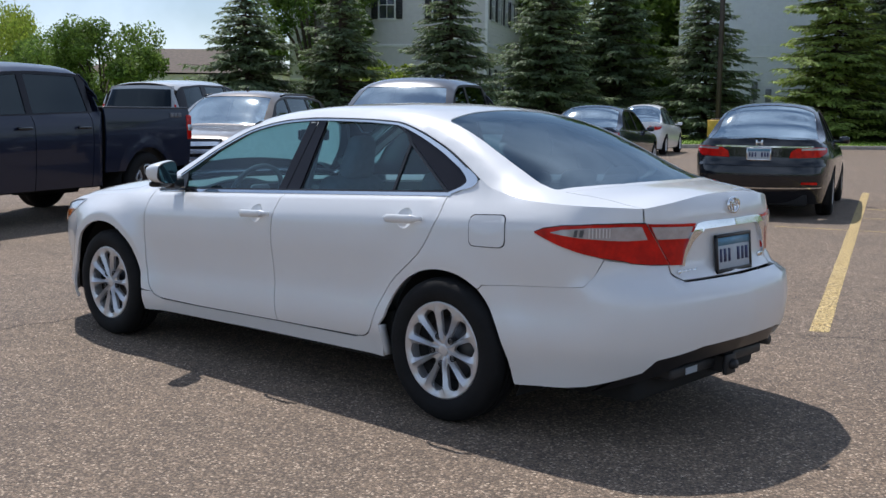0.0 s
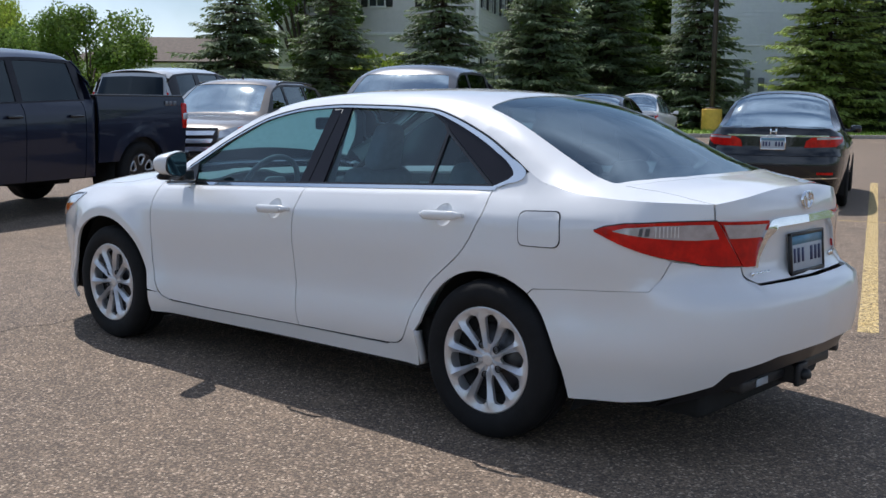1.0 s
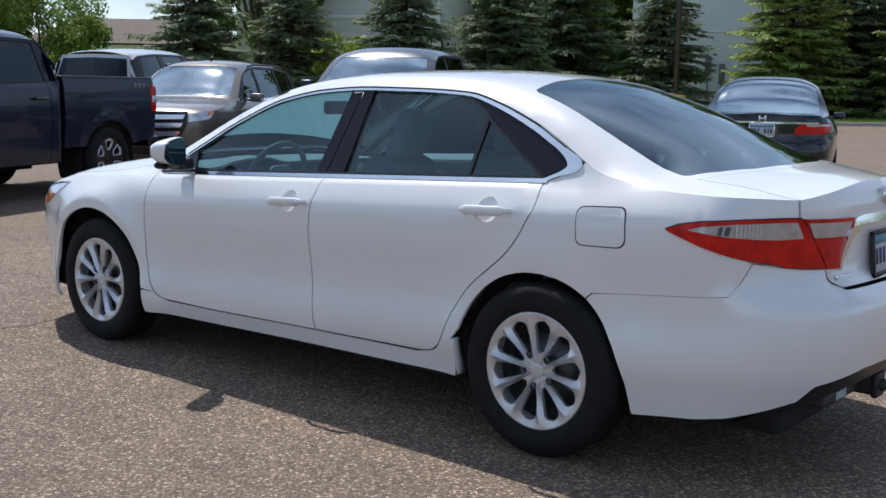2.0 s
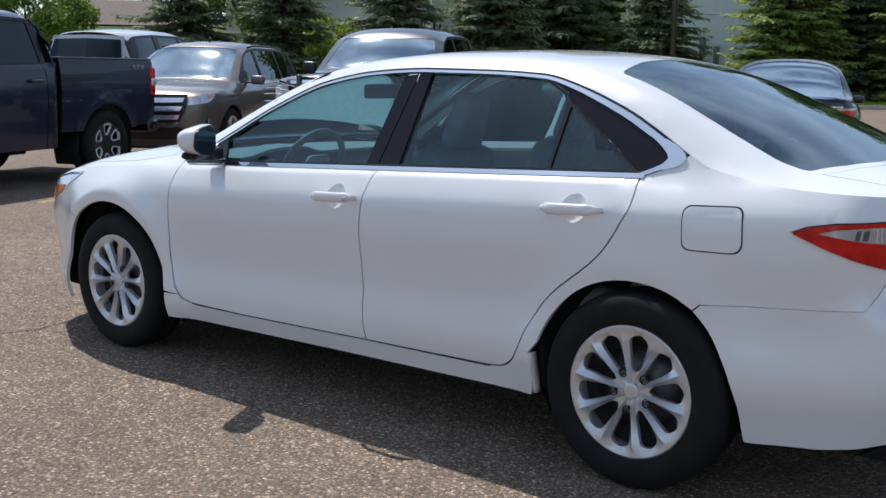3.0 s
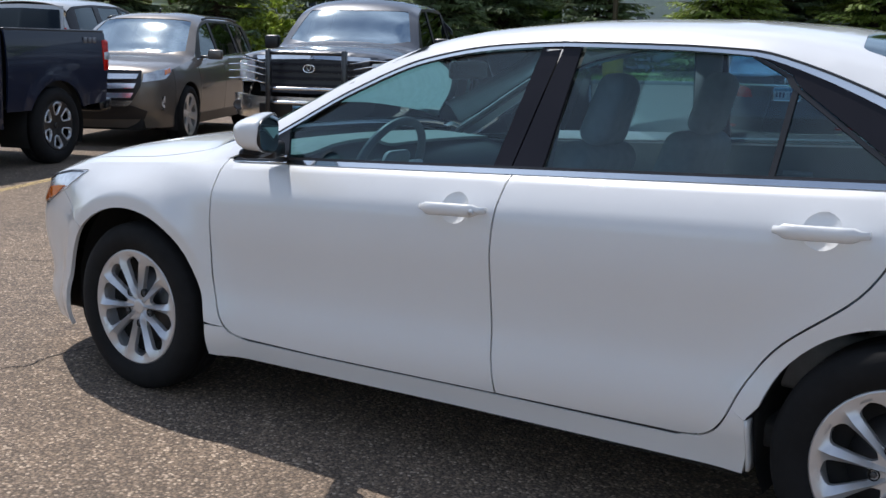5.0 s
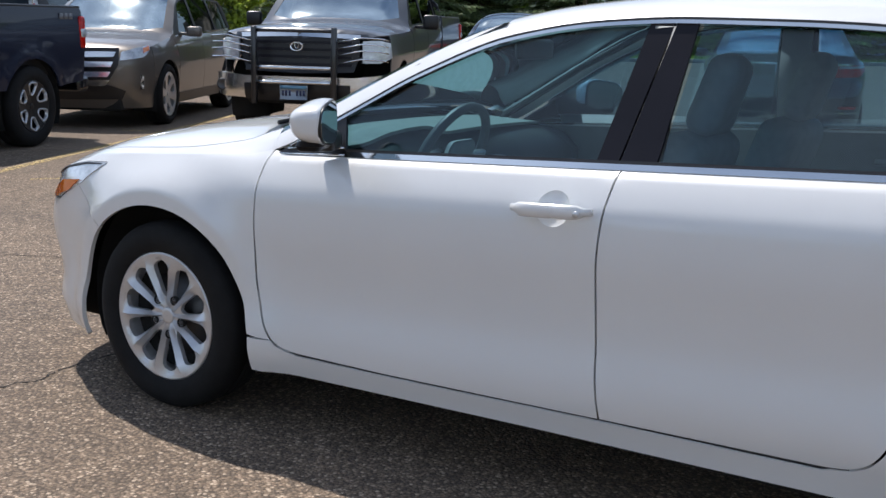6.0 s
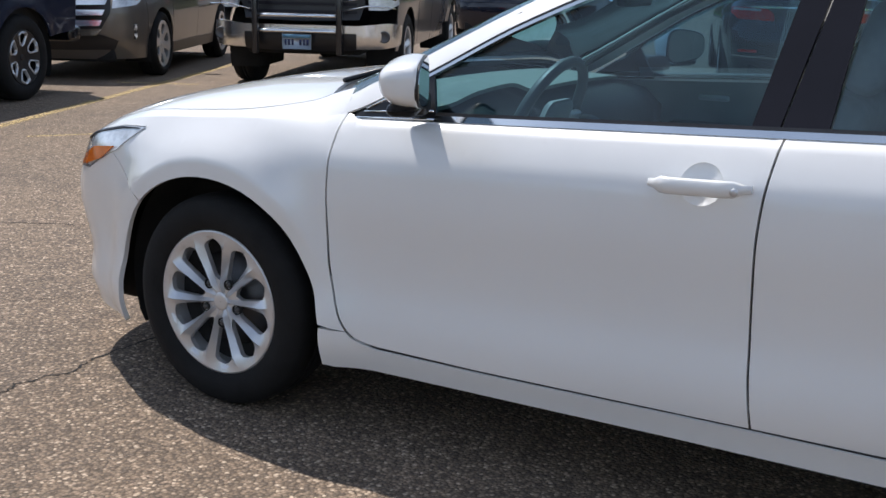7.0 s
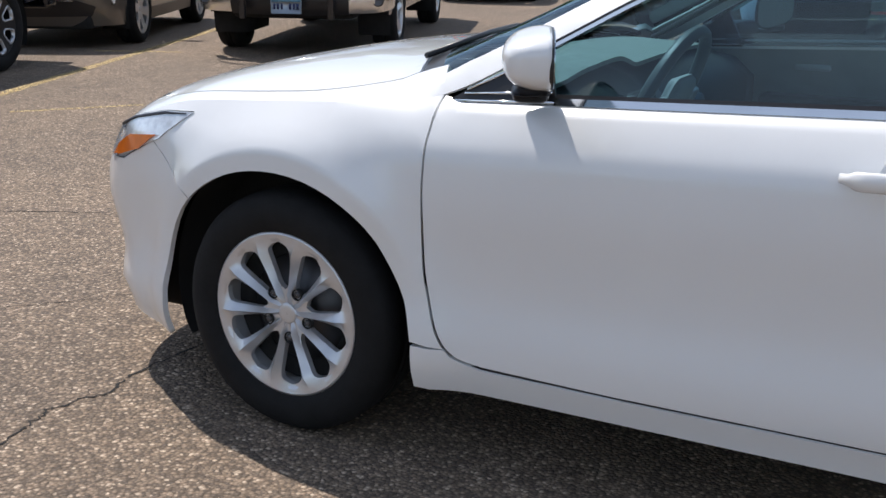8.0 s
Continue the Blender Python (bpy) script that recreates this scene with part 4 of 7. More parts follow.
def number_plate(car, m, frame_mat=None):
    """A licence plate; its characters are plain bars. m: centre, looking along local +x."""
    b = bmesh.new()
    box(b, -0.004, 0.004, -0.152, 0.152, -0.076, 0.076, 0.004, 2, m)
    plate = part("license_plate", b, PLATE, car, "white and blue plate with dark bars")
    b = bmesh.new()
    box(b, 0.0042, 0.0055, -0.148, 0.148, 0.035, 0.072, 0.0, 1, m)
    part("plate_band", b, PLATEBLUE, plate)
    for i, y in enumerate((-0.118, -0.080, -0.042, 0.042, 0.080, 0.118)):
        b = bmesh.new()
        box(b, 0.0044, 0.006, y - 0.010 - 0.003 * (i % 2), y + 0.010, -0.038, 0.020, 0.0, 1, m)
        part("plate_bar", b, INK, plate)
    if frame_mat:
        b = bmesh.new()
        for y0, y1, z0, z1 in ((-0.160, 0.160, 0.070, 0.084), (-0.160, 0.160, -0.086, -0.068), (-0.160, -0.146, -0.086, 0.084), (0.146, 0.160, -0.086, 0.084)):
            box(b, -0.006, 0.010, y0, y1, z0, z1, 0.003, 1, m)
        part("plate_frame", b, frame_mat, plate, "black plate frame")
    return plate


class Car:
    """A car built of a Shell: its sides in panels with gaps between, its upper side, glass and wheels."""

    def __init__(self, name, label, category, m, paint, shell, axles, wheel_r, rim_r, sill, dlo, group="", arch=1.16, tyre_w=0.225, rims=None, spokes=10, spoke_w=(0.03, 0.06), track=None, pair=4.0, spoke_mat=None, face=None):
        self.c = thing(name, label, category, m, group)
        self.sh, self.paint, self.axles, self.r, self.sill, self.arch_r, self.dlo = shell, paint, axles, wheel_r, sill, wheel_r * arch, dlo
        y = track or float(np.interp(0, shell.u, shell.y)) - tyre_w * 0.5 - 0.01
        for s in (-1, 1):
            for x in axles:
                wheel = alloy_wheel(self.c, x, s * y, wheel_r, s, wheel_r, rim_r, tyre_w, 0 if face else spokes, rims or ALLOY, rim_r * 0.17, pair=pair, spoke_w=spoke_w, spoke_mat=spoke_mat)
                if face:
                    wheel_face(wheel, x, s * y, wheel_r, s, rim_r, tyre_w, rims or ALLOY, **face)
                wheel_well(self.c, x, s * (y + tyre_w * 0.35), s * (y - tyre_w * 0.9), wheel_r, self.arch_r + 0.02)
        b = bmesh.new()
        x0, x1 = shell.x[0] + 0.12, shell.x[-1] - 0.12
        box(b, x0, x1, -y + tyre_w * 0.8, y - tyre_w * 0.8, sill - 0.03, sill + 0.14, 0.03)
        part("underbody", b, LINER, self.c)

    def bottom(self, x):
        z = self.sill
        for a in self.axles:
            d = self.arch_r ** 2 - (x - a) ** 2
            if d > 0:
                z = max(z, self.r + math.sqrt(d))
        return z

    def topz(self, x):
        a, b = self.dlo
        sh = self.sh
        return float(np.interp(x, sh.bx, sh.bz)) if a <= x <= b else sh.ez_at(x)

    def panel(self, name, u0, u1, lo=None, hi=None, material=None, label="", rim=0.012, sink=0.0, step=0.07):
        """A stretch of the side between two places of u, from the sill or arch to the belt."""
        sh = self.sh
        n = max(6, int(abs(u1 - u0) / 0.025))
        us = np.linspace(u0, u1, n)
        xs = [float(np.interp(u, sh.u, sh.x)) for u in us]
        low = [(u, (lo(x) if callable(lo) else lo) if lo is not None else self.bottom(x)) for u, x in zip(us, xs)]
        top = [(u, (hi(x) if callable(hi) else hi) if hi is not None else self.topz(x)) for u, x in zip(us, xs)]
        made = []
        for s in (-1, 1):
            made.append(part(name, sheet(low + top[::-1], lambda u, z: sh.side(u, z, s, sink), step, rim, (), (0, s, 0.001)), material or self.paint, self.c, label))
        return made

    def patch(self, name, pts, material, label="", sink=-0.006, rim=0.012, step=0.05, sides=(-1, 1)):
        """A piece with its own outline in u and z on the side."""
        return [part(name, sheet(pts, lambda u, z: self.sh.side(u, z, s, sink), step, rim, (), (0, s, 0.001)), material, self.c, label) for s in sides]

    def end(self, name, half, material, label="", back=True, sink=-0.004, rim=0.012, step=0.06, parent=None):
        """A piece across the tail or nose, given by its right half: (distance from the middle, z)."""
        sh = self.sh
        f = (lambda v, z: sh.side(sh.u1 - abs(v), z, -1 if v < 0 else 1, sink)) if back else (lambda v, z: sh.side(sh.u0 + abs(v), z, -1 if v < 0 else 1, sink))
        return part(name, sheet(both(half), f, step, rim, (), (1 if back else -1, 0, 0.001)), material, parent or self.c, label)

    def windows(self, cuts, glass, frame_mat=None, drop=0.035, trim=None):
        """Side glass between the x of the cuts (pairs at belt and at roof), in a dark frame."""
        sh = self.sh
        a, b = self.dlo
        xs = np.linspace(a, b, 40)
        bz = lambda x: float(np.interp(x, sh.bx, sh.bz))
        ring = [(sh.to_u(x), bz(x)) for x in xs] + [(sh.to_u(x), sh.edge(x)[1]) for x in xs[::-1] if sh.edge(x)[1] > bz(x) + 0.01]
        panes = []
        for (l0, h0), (l1, h1) in cuts:
            top = [(sh.to_u(x), sh.edge(x)[1] - drop) for x in np.linspace(h0, h1, 10)]
            panes.append([(sh.to_u(l0), bz(l0) + 0.02), (sh.to_u(l1), bz(l1) + 0.02)] + top[::-1])
        for s in (-1, 1):
            part("window_frame", sheet(ring, lambda u, z: sh.side(u, z, s, 0.003), 0.05, 0.015, panes, (0, s, 0.001)), frame_mat or SATIN, self.c)
            for p in panes:
                part("side_window", sheet(p, lambda u, z: sh.side(u, z, s, 0.012), 0.08, 0, (), (0, s, 0.001)), glass, self.c, "dark side window").visible_shadow = False
            if trim:
                part("belt_trim", sheet([(sh.to_u(x), bz(x) + 0.018) for x in xs] + [(sh.to_u(x), bz(x) - 0.004) for x in xs[::-1]], lambda u, z: sh.side(u, z, s, -0.004), 0.05, 0.008, (), (0, s, 0.001)), trim, self.c)

    def roof(self, x0, x1, ws, bw, bonnet_x=None, boot_x=None, glass=None, back_glass=None):
        """The upper side. ws, bw: (x of the middle of the lower edge, x at its corner, half width there, x at upper corner, half width, x of the middle above)."""
        sh, c = self.sh, self.c
        holes = []
        for q in (ws, bw):
            if q:
                h = [(q[1], -q[2]), (q[3], -q[4]), (q[5], 0), (q[3], q[4]), (q[1], q[2]), (q[0], 0)]
                k = smooth_curve([h[4], ((h[4][0] + q[0] * 2) / 3, h[4][1] * 0.6), h[5], ((h[0][0] + q[0] * 2) / 3, h[0][1] * 0.6), h[0]], 4)
                u = smooth_curve([h[1], ((h[1][0] + q[5] * 2) / 3, h[1][1] * 0.6), h[2], ((h[3][0] + q[5] * 2) / 3, h[3][1] * 0.6), h[3]], 4)
                holes.append(k[:-1] + [h[0]] + u)
        gap = 0.004
        parts_ = [("roof", x0, x1)]
        if bonnet_x is not None:
            parts_.append(("bonnet", sh.x[0] + 0.02, x0 - gap))
        if boot_x is not None:
            parts_.append(("boot_lid", x1 + gap, sh.x[-1] - 0.03))
        for nm, a, b in parts_:
            ring = sh.rail(a, b, -1, 40) + sh.rail(b, a, 1, 40)
            if nm == "boot_lid":
                back = [sh.side(sh.u1 - abs(v), 1.06, -1 if v < 0 else 1) for v in np.linspace(-0.66, 0.66, 21)]
                ring = sh.rail(a, 2.16, -1, 10) + [(p.x, p.y) for p in back] + sh.rail(2.16, a, 1, 10)
            part(nm, sheet(ring, sh.top, 0.06, 0.012, holes if nm == "roof" else (), (0, 0, 1)), self.paint, c)
        for h, g, nm in zip(holes, (glass or SCREEN, back_glass or DARKGLASS), ("windscreen", "rear_window")):
            part(nm, sheet(h, lambda x, y: sh.top(x, y, 0.006), 0.08, 0, (), (0, 0, 1)), g, c, "sloping glass").visible_shadow = False

    def cabin(self, x0, x1, y, z0, z1):
        b = bmesh.new()
        box(b, x0, x1, -y, y, z0, z1, 0.04)
        part("cabin_interior", b, CABIN, self.c)

    def mirrors(self, x, y, z, material, size=(0.06, 0.11, 0.08)):
        for s in (-1, 1):
            b = bmesh.new()
            box(b, x - size[0], x + size[0], s * y - size[1], s * y + size[1], z - size[2], z + size[2], 0.035, 3)
            a = sorted((s * (y - size[1] + 0.02), s * (y - size[1] - 0.1)))
            box(b, x - 0.03, x + 0.03, a[0], a[1], z - size[2] + 0.01, z - size[2] + 0.05, 0.01)
            part("door_mirror", b, material, self.c)


def paint(name, color, rough=0.35, metal=0.0, coat=1.0):
    return mat(name, color, rough, metal, coat=coat, vary=0.05, scale=5, spec=0.15)


def sedan_shell(w=1.0, h=1.0):
    return Shell(
        plan=[(-2.36, 0), (-2.345, 0.30 * w), (-2.27, 0.58 * w), (-2.12, 0.75 * w), (-1.85, 0.86 * w), (-1.387, 0.90 * w), (-0.6, 0.91 * w), (0.5, 0.915 * w), (1.387, 0.91 * w), (1.8, 0.885 * w), (2.1, 0.835 * w), (2.28, 0.74 * w), (2.38, 0.55 * w), (2.43, 0.3), (2.445, 0)],
        flat=1.9, belt=[(-2.4, 0.87), (2.5, 1.05)],
        hip=[(-0.9, 0.09), (-0.72, 0.05), (-0.5, 0.016), (-0.35, 0.006), (-0.22, 0), (-0.12, 0.02), (-0.05, 0.045), (0, 0.10), (0.2, 0.19), (0.5, 0.33)],
        edge=[(-2.4, 0.60), (-2.2, 0.70), (-1.98, 0.79), (-1.5, 0.88), (-1.1, 0.92), (-0.95, 0.95), (-0.5, 1.2 * h), (-0.2, 1.31 * h), (0.1, 1.36 * h), (0.6, 1.365 * h), (0.9, 1.34 * h), (1.2, 1.24 * h), (1.5, 1.12), (1.65, 1.065), (1.9, 1.03), (2.2, 1.01), (2.5, 0.99)],
        crown=[(-2.4, 0.66), (-2.2, 0.80), (-2.0, 0.87), (-1.6, 0.96), (-1.2, 1.01), (-0.95, 1.1), (-0.6, 1.27 * h), (-0.3, 1.39 * h), (0, 1.44 * h), (0.4, 1.465 * h), (0.8, 1.455 * h), (1.15, 1.39 * h), (1.5, 1.26), (1.8, 1.13), (1.95, 1.08), (2.2, 1.075), (2.38, 1.08), (2.5, 1.04)],
        front=[(0.1, 0.14), (0.3, 0.04), (0.5, 0), (0.6, 0), (0.75, 0.07), (0.9, 0.25)],
        rear=[(0.1, 0.16), (0.3, 0.06), (0.45, 0.01), (0.6, 0), (0.70, 0.02), (0.74, 0.06), (0.85, 0.065), (1.0, 0.07), (1.06, 0.10), (1.1, 0.16)],
        fronty=(-1.95, -2.3), reary=(2.0, 2.34), share=0.5, power=6)


def sedan(label, m, pnt, group="", w=1.0, h=1.0):
    sh = sedan_shell(w, h)
    car = Car("sedan", label, "car", m, pnt, sh, (-1.3875, 1.3875), 0.325, 0.21, 0.21, (-0.95, 1.52), group)
    g = 0.004
    u = sh.to_u
    car.panel("front_bumper", sh.u0, u(-1.85) - g)
    car.panel("front_fender", u(-1.85) + g, u(-1.0) - g)
    car.panel("front_door", u(-1.0) + g, u(0.2) - g)
    car.panel("rear_door", u(0.2) + g, u(1.22) - g)
    car.panel("rear_quarter_panel", u(1.22) + g, u(2.0) - g)
    car.panel("rear_bumper", u(2.0) + g, sh.u1, hi=lambda x: 0.70)
    car.panel("rear_panel", u(2.0) + g, sh.u1, lo=0.706, hi=lambda x: float(np.interp(x, [2.0, 2.15, 2.28], [sh.edge(2.0)[1], sh.edge(2.15)[1], 1.06])))
    car.windows([((-0.80, -0.50), (0.16, 0.22)), ((0.28, 0.32), (1.0, 0.95)), ((1.03, 0.98), (1.36, 1.05))], SCREEN, trim=CHROME)
    car.roof(-1.02, 1.98, (-1.14, -0.93, 0.70, -0.28, 0.55, -0.34), (1.95, 1.84, 0.72, 1.10, 0.60, 1.03), True, True, None, SCREEN)
    car.cabin(-0.9, 1.7, 0.62, 0.3, 0.86)
    car.mirrors(-0.72, 0.95, 1.0, pnt, (0.05, 0.08, 0.055))
    for s in (-1, 1):
        on = lambda k: (lambda v, z: sh.side(sh.u1 - abs(v), z, s, k))
        lamp = part("tail_lamp", sheet([(0.40, 0.815), (0.42, 0.90), (0.50, 0.945), (0.80, 0.958), (1.02, 0.955), (1.02, 0.90), (0.86, 0.83)], on(-0.014), 0.05, 0.02, (), (1, 0, 0)), RED, car.c, "red rear lamp")
        part("clear_band", sheet([(0.56, 0.918), (0.56, 0.945), (0.98, 0.952), (0.98, 0.928)], on(-0.018), 0.05, 0.004, (), (1, 0, 0)), REVERSE, lamp)
    return car


def place(x, y, rz):
    return pose(x, y, 0, 0, 0, rz)


# black saloon with red lamps
JET = paint("black_paint", (0.006, 0.007, 0.010), 0.25)
hon = sedan("shiny black four-door sedan parked with its tail outwards", place(-2.98, 11.55, 290.2), JET, "parked cars", 1.02, 1.07)
sh = hon.sh
hon.end("chrome_strip", [(0, 0.952), (0.72, 0.952), (0.74, 0.972), (0, 0.972)], CHROME, "chrome strip", sink=-0.014)
for s in (-1, 1):
    f = lambda v, z: sh.side(sh.u1 - abs(v), z, s, -0.014)
    part("reflector", sheet([(0.56, 0.47), (0.56, 0.50), (0.78, 0.50), (0.78, 0.47)], f, 0.05, 0.004, (), (1, 0, 0)), RED, hon.c, "red bumper reflector")
hon.end("bumper_lip", [(0, 0.40), (0.9, 0.42), (0.9, 0.435), (0, 0.415)], CHROME, sink=-0.004)
number_plate(hon.c, pose(2.395, 0, 0.865), CHROME)
b = bmesh.new()
for y0, y1, z0, z1 in ((-0.045, -0.025, -0.035, 0.035), (0.025, 0.045, -0.035, 0.035), (-0.03, 0.03, -0.008, 0.008)):
    box(b, 2.375, 2.393, y0, y1, 1.015 + z0, 1.015 + z1, 0.004)
part("badge", b, CHROME, hon.c, "chrome badge")
b = bmesh.new()
box(b, 0.75, 0.90, -0.02, 0.02, 1.45, 1.505, 0.015)
part("roof_antenna", b, JET, hon.c)

# dark blue-black saloon and a white hatchback further off
sedan("dark navy four-door sedan parked in the far row", place(-9.9, 17.1, 290.2), paint("navy_paint", (0.008, 0.011, 0.022), 0.25), "parked cars", 1.03, 1.06)
sedan("small white car parked near the grass", place(-15.7, 28.4, 291), paint("white_paint", (0.75, 0.75, 0.74), 0.3), "parked cars", 0.97, 1.13)


# crossover with a chrome grille
def suv_shell(L0, L1, W, H, belt, hood, flat, tall=1.0):
    return Shell(
        plan=[(L0, 0), (L0 + 0.02, 0.35 * W), (L0 + 0.10, 0.68 * W), (L0 + 0.28, 0.88 * W), (L0 + 0.6, 0.965 * W), (L0 + 1.0, 0.99 * W), (0, W), (L1 - 0.9, 0.985 * W), (L1 - 0.4, 0.95 * W), (L1 - 0.14, 0.87 * W), (L1 - 0.04, 0.6 * W), (L1, 0)],
        flat=flat, belt=[(L0, belt - 0.07), (L1, belt + 0.08)],
        hip=[(-1.1, 0.10), (-0.85, 0.05), (-0.6, 0.02), (-0.35, 0), (-0.2, 0.01), (-0.08, 0.04), (0, 0.09), (0.3, 0.20), (0.7, 0.36)],
        edge=[(L0, hood - 0.28), (L0 + 0.25, hood - 0.14), (L0 + 0.7, hood - 0.06), (-1.05, hood + 0.02), (-0.9, belt + 0.06), (-0.45, H - 0.24), (-0.2, H - 0.15), (0.2, H - 0.10), (1.0, H - 0.10), (L1 - 0.6, H - 0.15), (L1 - 0.35, H - 0.24), (L1 - 0.15, H - 0.45), (L1, belt)],
        crown=[(L0, hood - 0.22), (L0 + 0.1, hood - 0.14), (L0 + 0.3, hood - 0.05), (L0 + 0.8, hood + 0.03), (-1.15, hood + 0.08), (-0.9, belt + 0.20), (-0.35, H - 0.09), (-0.1, H - 0.03), (0.3, H), (1.0, H - 0.01), (L1 - 0.5, H - 0.07), (L1 - 0.28, H - 0.12), (L1 - 0.1, H - 0.45), (L1, belt)],
        front=[(0.1, 0.16), (0.35, 0.04), (0.55, 0), (0.75, 0), (0.9, 0.03), (1.0, 0.08), (1.2, 0.2)],
        rear=[(0.1, 0.16), (0.4, 0.02), (0.6, 0), (0.85, 0.02), (1.0, 0.06), (1.3, 0.16), (1.8, 0.36)],
        fronty=(L0 + 0.5, L0 + 0.08), reary=(L1 - 0.35, L1 - 0.05), share=0.5, power=6)


TAUPE = paint("mineral_grey_paint", (0.15, 0.132, 0.114), 0.34, 0.4)
esh = suv_shell(-2.36, 2.32, 0.955, 1.70, 1.08, 1.05, 1.75)
edg = Car("crossover", "grey-brown crossover with a chrome bar grille parked nose outwards", "car", place(-10.455, 7.18, 118.5), TAUPE, esh, (-1.412, 1.412), 0.372, 0.268, 0.24, (-0.88, 2.0), "parked cars", 1.13, 0.245, ALLOY, face=dict(turn=20, spokes=6, nuts=0, wide=(0.13, 0.24), reach=(0.40, 0.88), bulge=0.010))
u = esh.to_u
edg.panel("front_fender", u(-1.86) + 0.004, u(-1.0) - 0.004)
edg.panel("front_door", u(-1.0) + 0.004, u(0.1) - 0.004)
edg.panel("rear_door", u(0.1) + 0.004, u(1.15) - 0.004)
edg.panel("rear_quarter_panel", u(1.15) + 0.004, esh.u1)
edg.panel("front_bumper", esh.u0, u(-1.86) - 0.004)
edg.windows([((-0.70, -0.40), (0.05, 0.05)), ((0.14, 0.14), (1.02, 0.98)), ((1.10, 1.06), (1.80, 1.68))], DARKGLASS, trim=CHROME)
edg.roof(-1.08, 2.05, (-1.18, -0.95, 0.72, -0.32, 0.60, -0.38), None, True)
edg.cabin(-0.85, 1.9, 0.66, 0.4, 0.98)
edg.mirrors(-0.62, 1.03, 1.13, TAUPE, (0.05, 0.10, 0.065))
edg.end("grille_backing", [(0, 0.57), (0.52, 0.58), (0.62, 0.75), (0.64, 0.945), (0, 0.945)], BLACK, back=False, sink=-0.006)
for i in range(3):
    z = 0.60 + 0.115 * i
    w = 0.50 + 0.035 * i
    f = lambda v, h: esh.side(esh.u0 + abs(v), h, -1 if v < 0 else 1, -0.012 - 0.022 * (1 - (h - z) / 0.072))
    part("grille_bar", sheet(both([(0, z), (w, z + 0.012), (w + 0.03, z + 0.072), (0, z + 0.066)]), f, 0.04, 0.02, (), (-1, 0, 0.001)), SATINCHROME, edg.c, "chrome grille bar")
edg.panel("sill_cladding", u(-0.98), u(0.98), None, 0.37, BLACK, "black plastic sill cladding", 0.01, -0.006)
edg.end("lower_grille", [(0, 0.34), (0.66, 0.35), (0.70, 0.45), (0.50, 0.52), (0, 0.52)], BLACK, "black lower grille", False, -0.006)
edg.end("chin_trim", [(0, 0.50), (0.46, 0.505), (0.52, 0.575), (0, 0.57)], SATINCHROME, "chrome bumper trim", False, -0.012)
for s in (-1, 1):
    f = lambda v, z: esh.side(esh.u0 + abs(v), z, s, -0.008)
    f2 = lambda v, z: esh.side(esh.u0 + abs(v), z, s, -0.014)
    hd = part("head_lamp", sheet([(0.64, 0.80), (0.66, 0.90), (0.85, 0.945), (1.12, 0.98), (1.10, 0.92), (0.95, 0.84)], f, 0.05, 0.02, (), (-1, 0, 0)), CLEARL, edg.c, "clear head lamp")
    part("turn_signal", sheet([(0.95, 0.885), (0.97, 0.945), (1.10, 0.97), (1.08, 0.92)], f2, 0.05, 0.004, (), (-1, 0, 0)), AMBER, hd, "amber turn signal")
    fg = part("fog_recess", sheet([(0.88, 0.46), (0.88, 0.63), (0.93, 0.63), (0.93, 0.46)], f, 0.05, 0.01, (), (-1, 0, 0)), CHROME, edg.c)
    rb = tube([(x, s * 0.68, esh.top(x, 0.68).z + 0.03) for x in np.linspace(-0.1, 1.5, 9)], 0.016)
    part("roof_rail", rb, BLACK, edg.c)
part("roof_antenna", tube([(0.1, 0, 1.70), (0.16, 0, 1.76)], [0.02, 0.006]), BLACK, edg.c)


# silver sport utility behind the dark pickup
ssh = suv_shell(-2.6, 2.5, 0.99, 1.93, 1.22, 1.15, 1.85)
SILVER = paint("silver_paint", (0.50, 0.50, 0.49), 0.3, 0.4)
slv = Car("suv", "pale silver sport utility parked with its tail outwards", "car", place(-14.3, 8.9, 297.5), SILVER, ssh, (-1.5, 1.45), 0.39, 0.25, 0.3, (-0.88, 2.2), "parked cars", 1.13, 0.25)
u = ssh.to_u
for nm, a, b in (("front_bumper", ssh.u0, u(-1.9)), ("front_fender", u(-1.9), u(-1.0)), ("front_door", u(-1.0), u(0.1)), ("rear_door", u(0.1), u(1.1)), ("rear_quarter_panel", u(1.1), ssh.u1)):
    slv.panel(nm, a + 0.004, b - 0.004 if b < ssh.u1 else b)
slv.windows([((-0.70, -0.40), (0.05, 0.05)), ((0.16, 0.16), (1.0, 0.98)), ((1.18, 1.16), (1.95, 1.85))], DARKGLASS)
slv.roof(-1.08, 2.10, (-1.18, -0.95, 0.74, -0.32, 0.62, -0.38), None, True)
slv.end("rear_window", [(0, 1.27), (0.66, 1.28), (0.72, 1.34), (0.66, 1.72), (0, 1.74)], DARKGLASS, "dark rear window", True, -0.006, 0.0)
slv.end("tailgate_top", [(0, 1.30), (0.82, 1.30), (0.80, 1.78), (0, 1.80)], SILVER, "", True, 0.02)
slv.cabin(-0.85, 2.0, 0.68, 0.45, 1.12)
for s in (-1, 1):
    slv.patch("tail_lamp", [(u(2.30), 0.95), (u(2.42), 0.95), (u(2.38), 1.45), (u(2.28), 1.45)], RED, "red rear lamp", sides=(s,))


